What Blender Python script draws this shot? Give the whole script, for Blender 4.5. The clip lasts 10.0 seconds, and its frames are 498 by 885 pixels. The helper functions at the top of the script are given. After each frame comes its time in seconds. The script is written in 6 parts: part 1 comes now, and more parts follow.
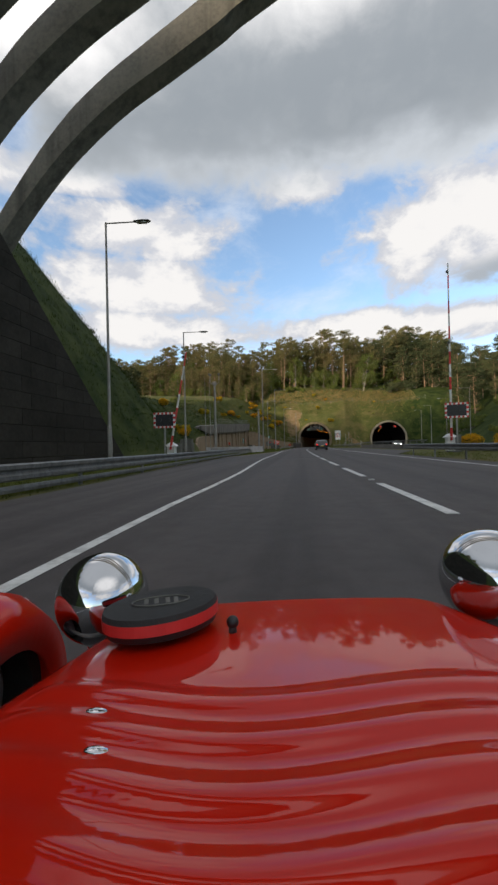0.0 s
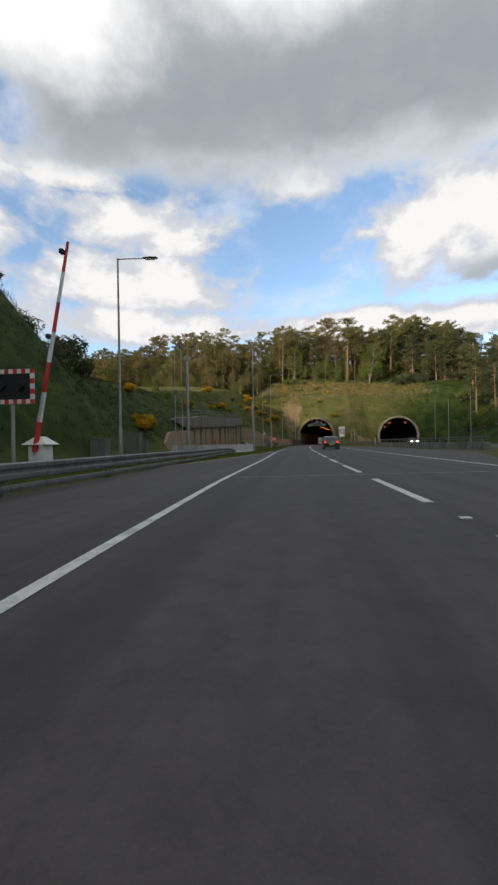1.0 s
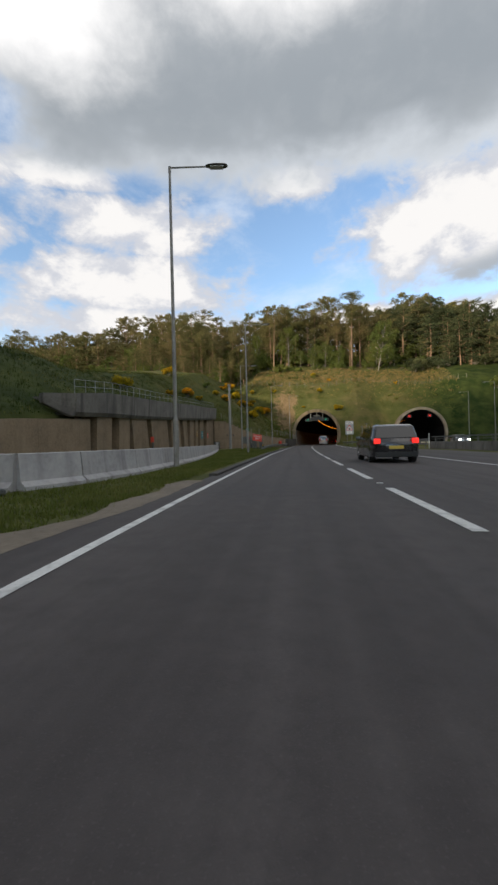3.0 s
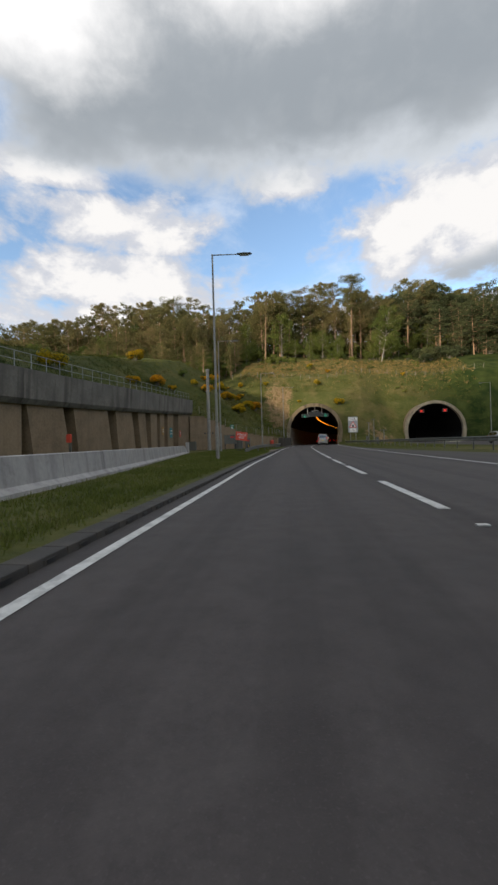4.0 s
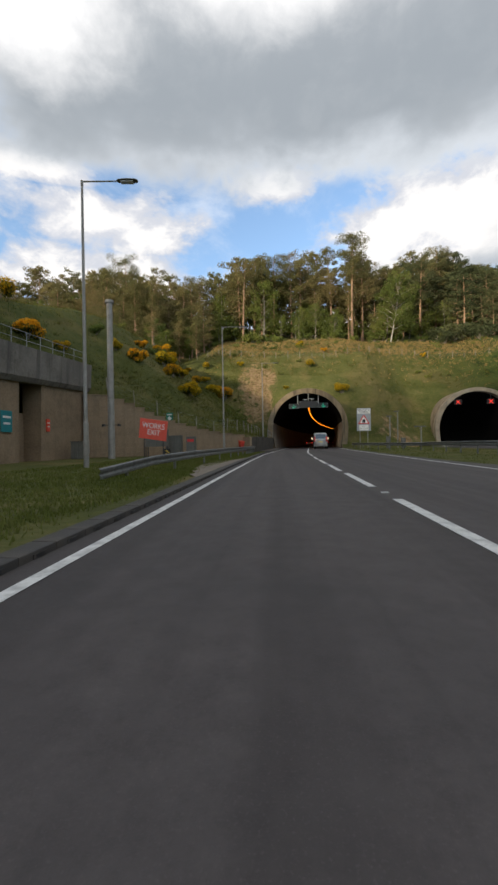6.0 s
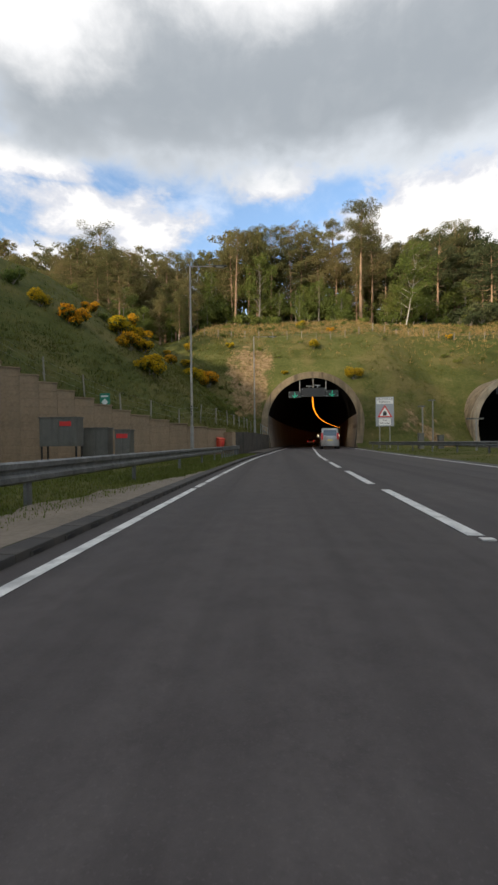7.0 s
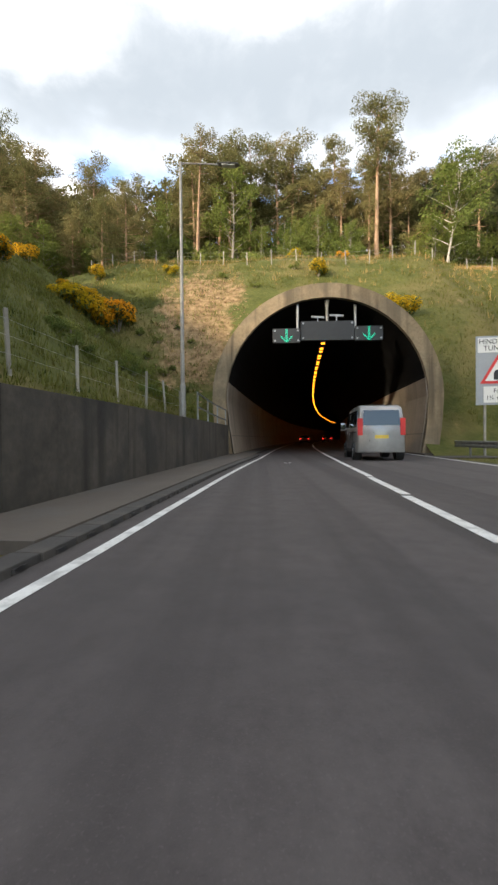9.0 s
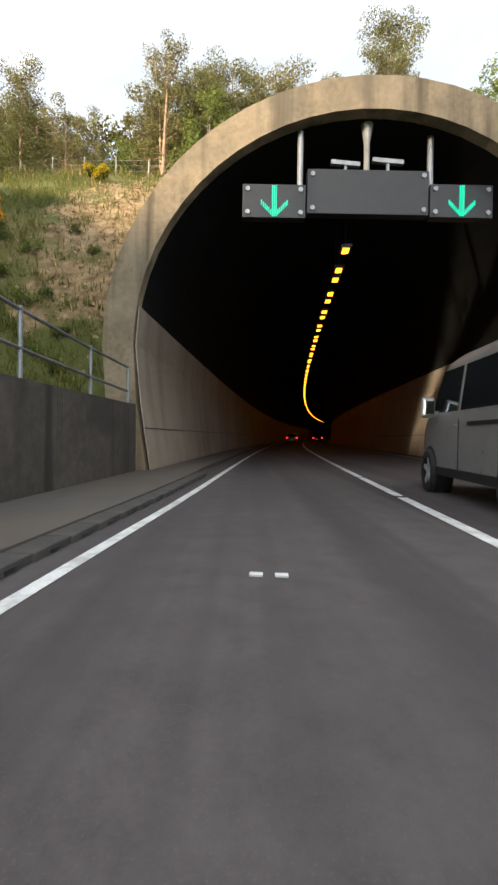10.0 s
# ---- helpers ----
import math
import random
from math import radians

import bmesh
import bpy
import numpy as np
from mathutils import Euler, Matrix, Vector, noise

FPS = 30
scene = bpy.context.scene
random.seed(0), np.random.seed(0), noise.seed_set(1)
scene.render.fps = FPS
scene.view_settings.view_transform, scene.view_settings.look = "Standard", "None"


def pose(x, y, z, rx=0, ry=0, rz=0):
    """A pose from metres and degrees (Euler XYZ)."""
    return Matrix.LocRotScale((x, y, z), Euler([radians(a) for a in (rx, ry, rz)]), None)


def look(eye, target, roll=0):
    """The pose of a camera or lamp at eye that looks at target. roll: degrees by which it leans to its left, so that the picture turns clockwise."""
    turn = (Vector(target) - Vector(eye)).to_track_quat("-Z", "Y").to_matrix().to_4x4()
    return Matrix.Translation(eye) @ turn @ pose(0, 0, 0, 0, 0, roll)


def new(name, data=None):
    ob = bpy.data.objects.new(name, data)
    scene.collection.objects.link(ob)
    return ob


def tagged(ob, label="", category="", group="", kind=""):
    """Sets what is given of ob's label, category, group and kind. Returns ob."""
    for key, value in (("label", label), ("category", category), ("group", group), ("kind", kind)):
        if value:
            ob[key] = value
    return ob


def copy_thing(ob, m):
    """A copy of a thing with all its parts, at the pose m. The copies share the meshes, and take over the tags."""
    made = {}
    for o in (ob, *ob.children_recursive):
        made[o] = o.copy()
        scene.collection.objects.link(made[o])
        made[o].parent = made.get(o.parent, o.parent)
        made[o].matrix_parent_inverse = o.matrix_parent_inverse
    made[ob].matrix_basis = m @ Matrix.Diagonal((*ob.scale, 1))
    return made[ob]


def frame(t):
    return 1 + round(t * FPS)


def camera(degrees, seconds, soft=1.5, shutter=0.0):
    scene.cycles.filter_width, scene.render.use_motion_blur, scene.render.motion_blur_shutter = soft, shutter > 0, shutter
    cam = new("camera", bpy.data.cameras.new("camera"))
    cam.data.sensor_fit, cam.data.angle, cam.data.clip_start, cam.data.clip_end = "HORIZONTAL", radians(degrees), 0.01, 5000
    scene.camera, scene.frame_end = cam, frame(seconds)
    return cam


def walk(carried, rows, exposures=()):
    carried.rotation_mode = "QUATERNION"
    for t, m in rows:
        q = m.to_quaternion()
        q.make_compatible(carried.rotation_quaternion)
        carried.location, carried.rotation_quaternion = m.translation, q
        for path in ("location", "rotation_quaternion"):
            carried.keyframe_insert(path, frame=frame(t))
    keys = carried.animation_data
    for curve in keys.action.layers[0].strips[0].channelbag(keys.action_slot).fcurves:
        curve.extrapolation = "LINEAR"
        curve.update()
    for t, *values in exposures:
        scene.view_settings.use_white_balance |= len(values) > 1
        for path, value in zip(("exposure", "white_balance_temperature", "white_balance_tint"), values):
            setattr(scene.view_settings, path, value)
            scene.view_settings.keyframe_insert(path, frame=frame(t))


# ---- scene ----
cam = camera(64.6, 10.0, soft=2.6)
PATH = [
    (0, (1.186, 1.004, 0.795), (0.903, 2.983, 0.815), -1.3),
    (0.5, (0.891, 8.468, 0.757), (0.611, 10.449, 0.764), -0.8),
    (1, (0.543, 15.764, 0.846), (0.268, 17.745, 0.851), -1.0),
    (1.5, (0.253, 22.981, 0.808), (-0.009, 24.964, 0.818), -1.0),
    (2, (0.191, 30.226, 0.792), (-0.071, 32.208, 0.8), -1.1),
    (2.5, (0.096, 37.419, 0.841), (-0.161, 39.402, 0.847), -1.2),
    (4, (-0.408, 59.131, 0.904), (-0.623, 61.119, 0.905), -1.6),
    (4.5, (-0.493, 66.112, 0.925), (-0.688, 68.103, 0.928), -1.5),
    (5, (-0.438, 73.153, 0.923), (-0.61, 75.146, 0.927), -1.4),
    (5.5, (-0.245, 79.914, 0.917), (-0.395, 81.908, 0.926), -1.2),
    (7, (0.124, 99.435, 0.901), (-0.004, 101.431, 0.897), -0.7),
    (7.5, (0.217, 106.261, 0.959), (0.096, 108.257, 0.956), -0.3),
    (8, (0.276, 113.076, 1.001), (0.188, 115.074, 0.989), -0.4),
    (8.5, (0.72, 119.613, 0.939), (0.642, 121.611, 0.917), -0.5),
    (9, (1.215, 125.806, 0.942), (1.157, 127.805, 0.922), -0.5),
    (9.5, (1.666, 131.98, 0.881), (1.636, 133.979, 0.858), -0.1),
    (10, (2.04, 137.934, 0.938), (2.064, 139.933, 0.908), 0.7),
]
EXPOSURES = [(0, 0.0), (0.5, 0.03), (4.0, 0.05), (5.5, 0.15), (7.0, 0.25), (8.0, 0.48), (8.5, 0.74), (9.0, 1.04), (9.5, 1.28), (10, 1.5)]
walk(cam, [(t, look(eye, target, roll)) for t, eye, target, roll in PATH], EXPOSURES)

# ---------------------------------------------------------------- sky and sun
SUN_TO = Vector((-0.66, -0.68, 0.28)).normalized()


def link(tree, a, b):
    tree.links.new(a, b)


def make_world():
    w = bpy.data.worlds.new("sky")
    scene.world = w
    w.use_nodes = True
    t = w.node_tree
    t.nodes.clear()
    n = t.nodes.new

    def math_node(op, a, b=None, c=None, clamp=False):
        m = n("ShaderNodeMath")
        m.operation, m.use_clamp = op, clamp
        for i, v in enumerate((a, b, c)):
            if v is None:
                continue
            if isinstance(v, (int, float)):
                m.inputs[i].default_value = v
            else:
                link(t, v, m.inputs[i])
        return m.outputs[0]

    def mix(fac, a, b):
        m = n("ShaderNodeMix")
        m.data_type = "RGBA"
        link(t, fac, m.inputs[0])
        for i, v in ((6, a), (7, b)):
            if isinstance(v, tuple):
                m.inputs[i].default_value = (*v, 1)
            else:
                link(t, v, m.inputs[i])
        return m.outputs[2]

    def smooth(v, lo, hi):
        m = n("ShaderNodeMapRange")
        m.interpolation_type = "SMOOTHSTEP"
        link(t, v, m.inputs[0])
        m.inputs[1].default_value, m.inputs[2].default_value = lo, hi
        return m.outputs[0]

    sky = n("ShaderNodeTexSky")
    sky.sky_type, sky.sun_disc = "NISHITA", False
    sky.sun_elevation = math.asin(SUN_TO.z)
    sky.sun_rotation = math.atan2(SUN_TO.x, SUN_TO.y)
    sky.air_density, sky.dust_density, sky.ozone_density = 1.0, 0.6, 1.6
    blue = n("ShaderNodeVectorMath")
    blue.operation = "SCALE"
    link(t, sky.outputs[0], blue.inputs[0])
    blue.inputs[3].default_value = SKY_BLUE

    co = n("ShaderNodeTexCoord")
    sep = n("ShaderNodeSeparateXYZ")
    link(t, co.outputs["Generated"], sep.inputs[0])
    az = math_node("ARCTAN2", sep.outputs[0], sep.outputs[1])
    el = math_node("ARCSINE", sep.outputs[2])
    comb = n("ShaderNodeCombineXYZ")
    link(t, az, comb.inputs[0])
    link(t, math_node("MULTIPLY", el, 1.7), comb.inputs[1])

    def fbm(scale, detail, rough, w_off, distort=0.0):
        m = n("ShaderNodeTexNoise")
        m.noise_dimensions = "4D"
        link(t, comb.outputs[0], m.inputs["Vector"])
        m.inputs["Scale"].default_value, m.inputs["Detail"].default_value = scale, detail
        m.inputs["Roughness"].default_value, m.inputs["W"].default_value = rough, w_off
        m.inputs["Distortion"].default_value = distort
        return m.outputs[0]

    billow = fbm(7.0, 8, 0.6, 2.3, 0.25)
    large = fbm(2.3, 4, 0.5, 7.1)
    bump = math_node("MULTIPLY", math_node("SUBTRACT", billow, 0.5), 2.6)

    def blob(a0, e0, ra, re):
        # a soft cloud bank round the direction (azimuth, elevation), both in radians
        dx = math_node("DIVIDE", math_node("SUBTRACT", az, a0), ra)
        dy = math_node("DIVIDE", math_node("SUBTRACT", el, e0), re)
        d = math_node("SQRT", math_node("ADD", math_node("MULTIPLY", dx, dx), math_node("MULTIPLY", dy, dy)))
        return math_node("SUBTRACT", 1.0, d)

    def cover(blobs):
        out = None
        for b in blobs:
            v = blob(*b)
            out = v if out is None else math_node("MAXIMUM", out, v)
        return out

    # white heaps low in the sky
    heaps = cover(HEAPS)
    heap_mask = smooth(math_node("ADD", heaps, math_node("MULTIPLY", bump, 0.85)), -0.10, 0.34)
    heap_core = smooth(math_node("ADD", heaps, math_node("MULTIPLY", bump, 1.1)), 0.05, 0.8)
    # the grey deck overhead, its rim uneven
    deck_edge = math_node("ADD", math_node("SUBTRACT", el, DECK_EL), math_node("MULTIPLY", math_node("SUBTRACT", large, 0.5), 0.14))
    deck_edge = math_node("ADD", deck_edge, math_node("MULTIPLY", bump, 0.05))
    deck_edge = math_node("ADD", deck_edge, math_node("MULTIPLY", math_node("MINIMUM", math_node("MAXIMUM", az, 0.0), 0.7), 0.11))
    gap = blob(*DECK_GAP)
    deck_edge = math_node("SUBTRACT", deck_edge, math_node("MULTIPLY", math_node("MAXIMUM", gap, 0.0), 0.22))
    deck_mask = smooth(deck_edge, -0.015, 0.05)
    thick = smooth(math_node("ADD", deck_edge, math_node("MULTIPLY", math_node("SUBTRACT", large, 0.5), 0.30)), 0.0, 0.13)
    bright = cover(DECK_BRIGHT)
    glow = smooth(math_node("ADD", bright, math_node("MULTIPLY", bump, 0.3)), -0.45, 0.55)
    belly = mix(thick, (0.66, 0.70, 0.75), (0.340, 0.375, 0.412))
    belly = mix(math_node("MULTIPLY", smooth(el, 0.72, 1.00), 0.62), belly, (0.62, 0.64, 0.67))
    mottled = mix(math_node("MULTIPLY", smooth(billow, 0.40, 0.70), 0.14), belly, (0.62, 0.64, 0.66))
    deck_col = mix(glow, mottled, (1.15, 1.13, 1.12))
    puff = fbm(15.0, 6, 0.6, 9.7, 0.35)
    lit = smooth(math_node("ADD", heap_core, math_node("MULTIPLY", math_node("SUBTRACT", puff, 0.5), 1.5)), 0.1, 0.95)
    heap_col = mix(lit, (0.63, 0.65, 0.71), (0.94, 0.92, 0.905))
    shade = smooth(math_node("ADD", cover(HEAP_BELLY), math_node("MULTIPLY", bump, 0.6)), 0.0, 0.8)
    heap_col = mix(shade, heap_col, (0.44, 0.48, 0.53))
    veil = math_node("MULTIPLY", smooth(fbm(4.0, 6, 0.65, 4.4, 0.4), 0.42, 0.75), 0.55)
    c = mix(veil, blue.outputs[0], (0.86, 0.90, 0.96))
    c = mix(heap_mask, c, heap_col)
    c = mix(deck_mask, c, deck_col)
    bg = n("ShaderNodeBackground")
    bg.inputs[1].default_value = 1.0
    link(t, c, bg.inputs[0])
    out = n("ShaderNodeOutputWorld")
    link(t, bg.outputs[0], out.inputs[0])


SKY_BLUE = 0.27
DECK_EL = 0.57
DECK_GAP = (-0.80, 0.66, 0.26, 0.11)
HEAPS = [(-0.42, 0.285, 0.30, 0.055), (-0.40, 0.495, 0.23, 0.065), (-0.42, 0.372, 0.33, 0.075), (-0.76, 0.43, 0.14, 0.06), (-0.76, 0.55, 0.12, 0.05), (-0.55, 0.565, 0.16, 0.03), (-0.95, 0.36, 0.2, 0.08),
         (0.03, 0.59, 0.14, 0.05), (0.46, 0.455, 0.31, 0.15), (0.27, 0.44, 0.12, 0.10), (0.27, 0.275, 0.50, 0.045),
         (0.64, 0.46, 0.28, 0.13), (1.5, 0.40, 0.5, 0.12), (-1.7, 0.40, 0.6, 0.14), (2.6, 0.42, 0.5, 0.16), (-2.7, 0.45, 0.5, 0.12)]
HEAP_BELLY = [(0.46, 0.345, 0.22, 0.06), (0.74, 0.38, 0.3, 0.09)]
# The last patch lies unseen behind the view, kept to brighten shaded ground.
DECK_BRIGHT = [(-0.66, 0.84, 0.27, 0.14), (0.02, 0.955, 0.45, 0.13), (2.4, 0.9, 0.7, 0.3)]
make_world()

sun = new("sun", bpy.data.lights.new("sun", "SUN"))
sun.data.energy, sun.data.angle, sun.data.color = 4.6, radians(4.0), (1.0, 0.84, 0.62)
sun.matrix_world = look((0, 0, 60), Vector((0, 0, 60)) - SUN_TO)

# ---------------------------------------------------------------- materials


def material(name, stops, rough=0.8, metal=0.0, scale=1.0, detail=6, bump=0.0, bump_scale=None, spec=0.5, streak=0.0,
             stain=None, coat=0.0, island=0.0, per_object=0.0, translucent=0.0, coords="Object", emit=None, lanes=0.0):
    """A procedural surface: a ramp of colours over two scales of noise, with stains, streaks and relief."""
    m = bpy.data.materials.new(name)
    m.use_nodes = True
    t = m.node_tree
    n = t.nodes.new
    b = t.nodes["Principled BSDF"]
    co = n("ShaderNodeTexCoord")
    vec = co.outputs[coords]

    def noise_tex(s, d=detail, rough_=0.6, stretch=None):
        x = n("ShaderNodeTexNoise")
        x.inputs["Scale"].default_value, x.inputs["Detail"].default_value, x.inputs["Roughness"].default_value = s, d, rough_
        v = vec
        if stretch:
            mp = n("ShaderNodeMapping")
            mp.inputs["Scale"].default_value = stretch
            link(t, vec, mp.inputs[0])
            v = mp.outputs[0]
        link(t, v, x.inputs["Vector"])
        return x.outputs[0]

    fine, broad = noise_tex(scale * 9), noise_tex(scale)
    mixv = n("ShaderNodeMix")
    mixv.inputs[0].default_value = 0.5
    link(t, fine, mixv.inputs[2])
    link(t, broad, mixv.inputs[3])
    ramp = n("ShaderNodeValToRGB")
    while len(ramp.color_ramp.elements) < len(stops):
        ramp.color_ramp.elements.new(0.5)
    k = len(stops)
    for i, c in enumerate(stops):
        e = ramp.color_ramp.elements[i]
        e.position, e.color = (0.36 + 0.28 * i / max(1, k - 1)), (*c, 1)
    link(t, mixv.outputs[0], ramp.inputs[0])
    col = ramp.outputs[0]

    def blend(fac, colour):
        nonlocal col
        x = n("ShaderNodeMix")
        x.data_type = "RGBA"
        link(t, fac, x.inputs[0])
        link(t, col, x.inputs[6])
        x.inputs[7].default_value = (*colour, 1)
        col = x.outputs[2]

    def ranged(v, lo, hi, top=1.0):
        x = n("ShaderNodeMapRange")
        link(t, v, x.inputs[0])
        x.inputs[1].default_value, x.inputs[2].default_value, x.inputs[4].default_value = lo, hi, top
        return x.outputs[0]

    if streak:
        blend(ranged(noise_tex(scale * 2.2, 4, 0.5, (1.2, 1.2, 0.07)), 0.5, 0.68, streak), tuple(0.35 * v for v in stops[0]))
    if lanes:
        blend(ranged(noise_tex(1.0, 4, 0.55, (1.5, 0.02, 1.5)), 0.44, 0.62, lanes), tuple(0.55 * v for v in stops[0]))
        blend(ranged(noise_tex(95, 2, 0.5), 0.58, 0.76, 0.22), tuple(1.7 * v for v in stops[-1]))
    if stain:
        colour, amount, size = stain
        blend(ranged(noise_tex(size, 4, 0.55), 0.5, 0.62, amount), colour)
    if island or per_object:
        src = n("ShaderNodeNewGeometry").outputs["Random Per Island"] if island else n("ShaderNodeObjectInfo").outputs["Random"]
        h = n("ShaderNodeHueSaturation")
        amt = island or per_object
        x = n("ShaderNodeMapRange")
        link(t, src, x.inputs[0])
        x.inputs[3].default_value, x.inputs[4].default_value = 1 - amt, 1 + amt
        link(t, x.outputs[0], h.inputs["Value"])
        link(t, col, h.inputs["Color"])
        col = h.outputs[0]
        if island:
            src2 = n("ShaderNodeObjectInfo").outputs["Random"]
            h2 = n("ShaderNodeHueSaturation")
            y = n("ShaderNodeMapRange")
            link(t, src2, y.inputs[0])
            y.inputs[3].default_value, y.inputs[4].default_value = 0.478, 0.522
            link(t, y.outputs[0], h2.inputs["Hue"])
            z = n("ShaderNodeMapRange")
            link(t, src2, z.inputs[0])
            z.inputs[3].default_value, z.inputs[4].default_value = 1.25, 0.75
            link(t, z.outputs[0], h2.inputs["Value"])
            link(t, col, h2.inputs["Color"])
            col = h2.outputs[0]
    link(t, col, b.inputs["Base Color"])
    link(t, ranged(fine, 0.3, 0.7, 1.0), b.inputs["Roughness"])
    rr = t.nodes[-1]
    rr.inputs[3].default_value, rr.inputs[4].default_value = max(0.0, rough - min(0.08, rough * 0.3)), min(1.0, rough + min(0.08, rough * 0.3))
    b.inputs["Metallic"].default_value = metal
    b.inputs["Specular IOR Level"].default_value = spec
    b.inputs["Coat Weight"].default_value = coat
    b.inputs["Coat Roughness"].default_value = 0.03
    b.inputs["Coat IOR"].default_value = 1.55
    if bump:
        bp = n("ShaderNodeBump")
        bp.inputs["Strength"].default_value, bp.inputs["Distance"].default_value = 1.0, bump
        link(t, noise_tex(bump_scale or scale * 20), bp.inputs["Height"])
        link(t, bp.outputs[0], b.inputs["Normal"])
    if emit:
        b.inputs["Emission Color"].default_value = (*emit[0], 1)
        b.inputs["Emission Strength"].default_value = emit[1]
    if translucent:
        tr = n("ShaderNodeBsdfTranslucent")
        link(t, col, tr.inputs[0])
        ms = n("ShaderNodeMixShader")
        ms.inputs[0].default_value = translucent
        link(t, b.outputs[0], ms.inputs[1])
        link(t, tr.outputs[0], ms.inputs[2])
        link(t, ms.outputs[0], t.nodes["Material Output"].inputs[0])
    return m


M = {}
M["asphalt"] = material("asphalt", [(0.056, 0.0485, 0.0475), (0.075, 0.0655, 0.0640), (0.090, 0.0795, 0.077)], 0.78, scale=4, bump=0.0016, bump_scale=150,
                        stain=((0.046, 0.043, 0.044), 0.3, 0.3), spec=0.35, lanes=0.55)
M["road_paint"] = material("road_paint", [(0.42, 0.42, 0.40), (0.62, 0.62, 0.60), (0.72, 0.72, 0.70)], 0.6, scale=3, bump=0.002, stain=((0.25, 0.25, 0.25), 0.5, 4))
M["paint_worn"] = material("paint_worn", [(0.085, 0.082, 0.082), (0.15, 0.148, 0.145), (0.30, 0.30, 0.29)], 0.7, scale=5, bump=0.002, stain=((0.066, 0.062, 0.064), 0.85, 3))
M["footway"] = material("footway", [(0.066, 0.054, 0.044), (0.096, 0.081, 0.067)], 0.85, scale=0.8, bump=0.004, stain=((0.08, 0.075, 0.07), 0.6, 0.5))
M["kerb"] = material("kerb", [(0.036, 0.033, 0.031), (0.060, 0.055, 0.051)], 0.85, scale=2, bump=0.004, per_object=0.10, stain=((0.10, 0.085, 0.065), 0.35, 0.6))
M["sand"] = material("sand", [(0.13, 0.105, 0.078), (0.22, 0.185, 0.14)], 0.95, scale=1.2, bump=0.02, bump_scale=14)
M["concrete_arch"] = material("concrete_arch", [(0.160, 0.119, 0.070), (0.242, 0.182, 0.111), (0.298, 0.227, 0.146)], 0.85, scale=0.9, bump=0.006, streak=0.75,
                              stain=((0.11, 0.09, 0.06), 0.5, 0.6))
# Lighter copy of the arch concrete: sunlight on the second ring put into the colour.
M["concrete_arch_sunlit"] = material("concrete_arch_sunlit", [(0.24, 0.195, 0.135), (0.34, 0.28, 0.20), (0.42, 0.35, 0.26)], 0.85, scale=0.9, bump=0.006, streak=0.5,
                                   stain=((0.17, 0.14, 0.10), 0.4, 0.6))
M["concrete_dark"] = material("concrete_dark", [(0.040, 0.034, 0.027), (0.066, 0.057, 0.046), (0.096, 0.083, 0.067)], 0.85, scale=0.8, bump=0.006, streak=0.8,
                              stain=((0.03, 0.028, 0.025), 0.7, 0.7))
M["concrete_grey"] = material("concrete_grey", [(0.118, 0.106, 0.092), (0.178, 0.162, 0.142), (0.225, 0.206, 0.182)], 0.85, scale=0.7, bump=0.005, streak=0.7,
                              stain=((0.12, 0.11, 0.10), 0.5, 0.5))
M["concrete_rib"] = material("concrete_rib", [(0.14, 0.128, 0.105), (0.215, 0.196, 0.160), (0.265, 0.242, 0.198)], 0.85, scale=0.7, bump=0.005, streak=0.6)
M["concrete_pale"] = material("concrete_pale", [(0.29, 0.275, 0.27), (0.38, 0.365, 0.36), (0.44, 0.42, 0.41)], 0.8, scale=0.8, bump=0.004, streak=0.4)
M["panel_tan"] = material("panel_tan", [(0.170, 0.119, 0.074), (0.242, 0.174, 0.110), (0.290, 0.212, 0.136)], 0.85, scale=0.8, bump=0.006, streak=0.16, per_object=0.04)
# Dark stone, taken lower still for the shade under the footbridge.
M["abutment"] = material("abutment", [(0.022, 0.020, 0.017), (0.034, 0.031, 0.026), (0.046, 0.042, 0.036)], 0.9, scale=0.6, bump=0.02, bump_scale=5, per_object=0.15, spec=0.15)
# Dark fireproof lining taken near black; the bore's darkness is partly in this colour.
M["lining_dark_shade"] = material("lining_dark_shade", [(0.007, 0.007, 0.007), (0.012, 0.0115, 0.011)], 0.95, scale=0.8, bump=0.01, spec=0.1)
M["lining_panel"] = material("lining_panel", [(0.195, 0.160, 0.120), (0.262, 0.218, 0.168), (0.305, 0.256, 0.20)], 0.6, scale=0.5, bump=0.002, streak=0.35, per_object=0.05)
M["steel"] = material("steel", [(0.20, 0.205, 0.21), (0.29, 0.295, 0.30), (0.36, 0.365, 0.37)], 0.5, metal=0.7, scale=3, bump=0.001, streak=0.3)
M["rail_steel"] = material("rail_steel", [(0.105, 0.108, 0.108), (0.17, 0.172, 0.17), (0.24, 0.242, 0.24)], 0.5, metal=0.5, scale=3, bump=0.001, streak=0.35)
M["steel_dull"] = material("steel_dull", [(0.21, 0.198, 0.180), (0.30, 0.285, 0.262), (0.36, 0.342, 0.315)], 0.6, metal=0.35, scale=3, streak=0.3)
M["timber_post"] = material("timber_post", [(0.19, 0.172, 0.142), (0.30, 0.275, 0.23)], 0.9, scale=6, bump=0.004, per_object=0.2)
M["black"] = material("black", [(0.010, 0.010, 0.011), (0.018, 0.018, 0.019)], 0.5, scale=5, bump=0.0006)
M["rubber"] = material("rubber", [(0.012, 0.012, 0.012), (0.025, 0.025, 0.025)], 0.75, scale=8, bump=0.002)
M["white"] = material("white", [(0.62, 0.62, 0.60), (0.74, 0.74, 0.72)], 0.5, scale=3)
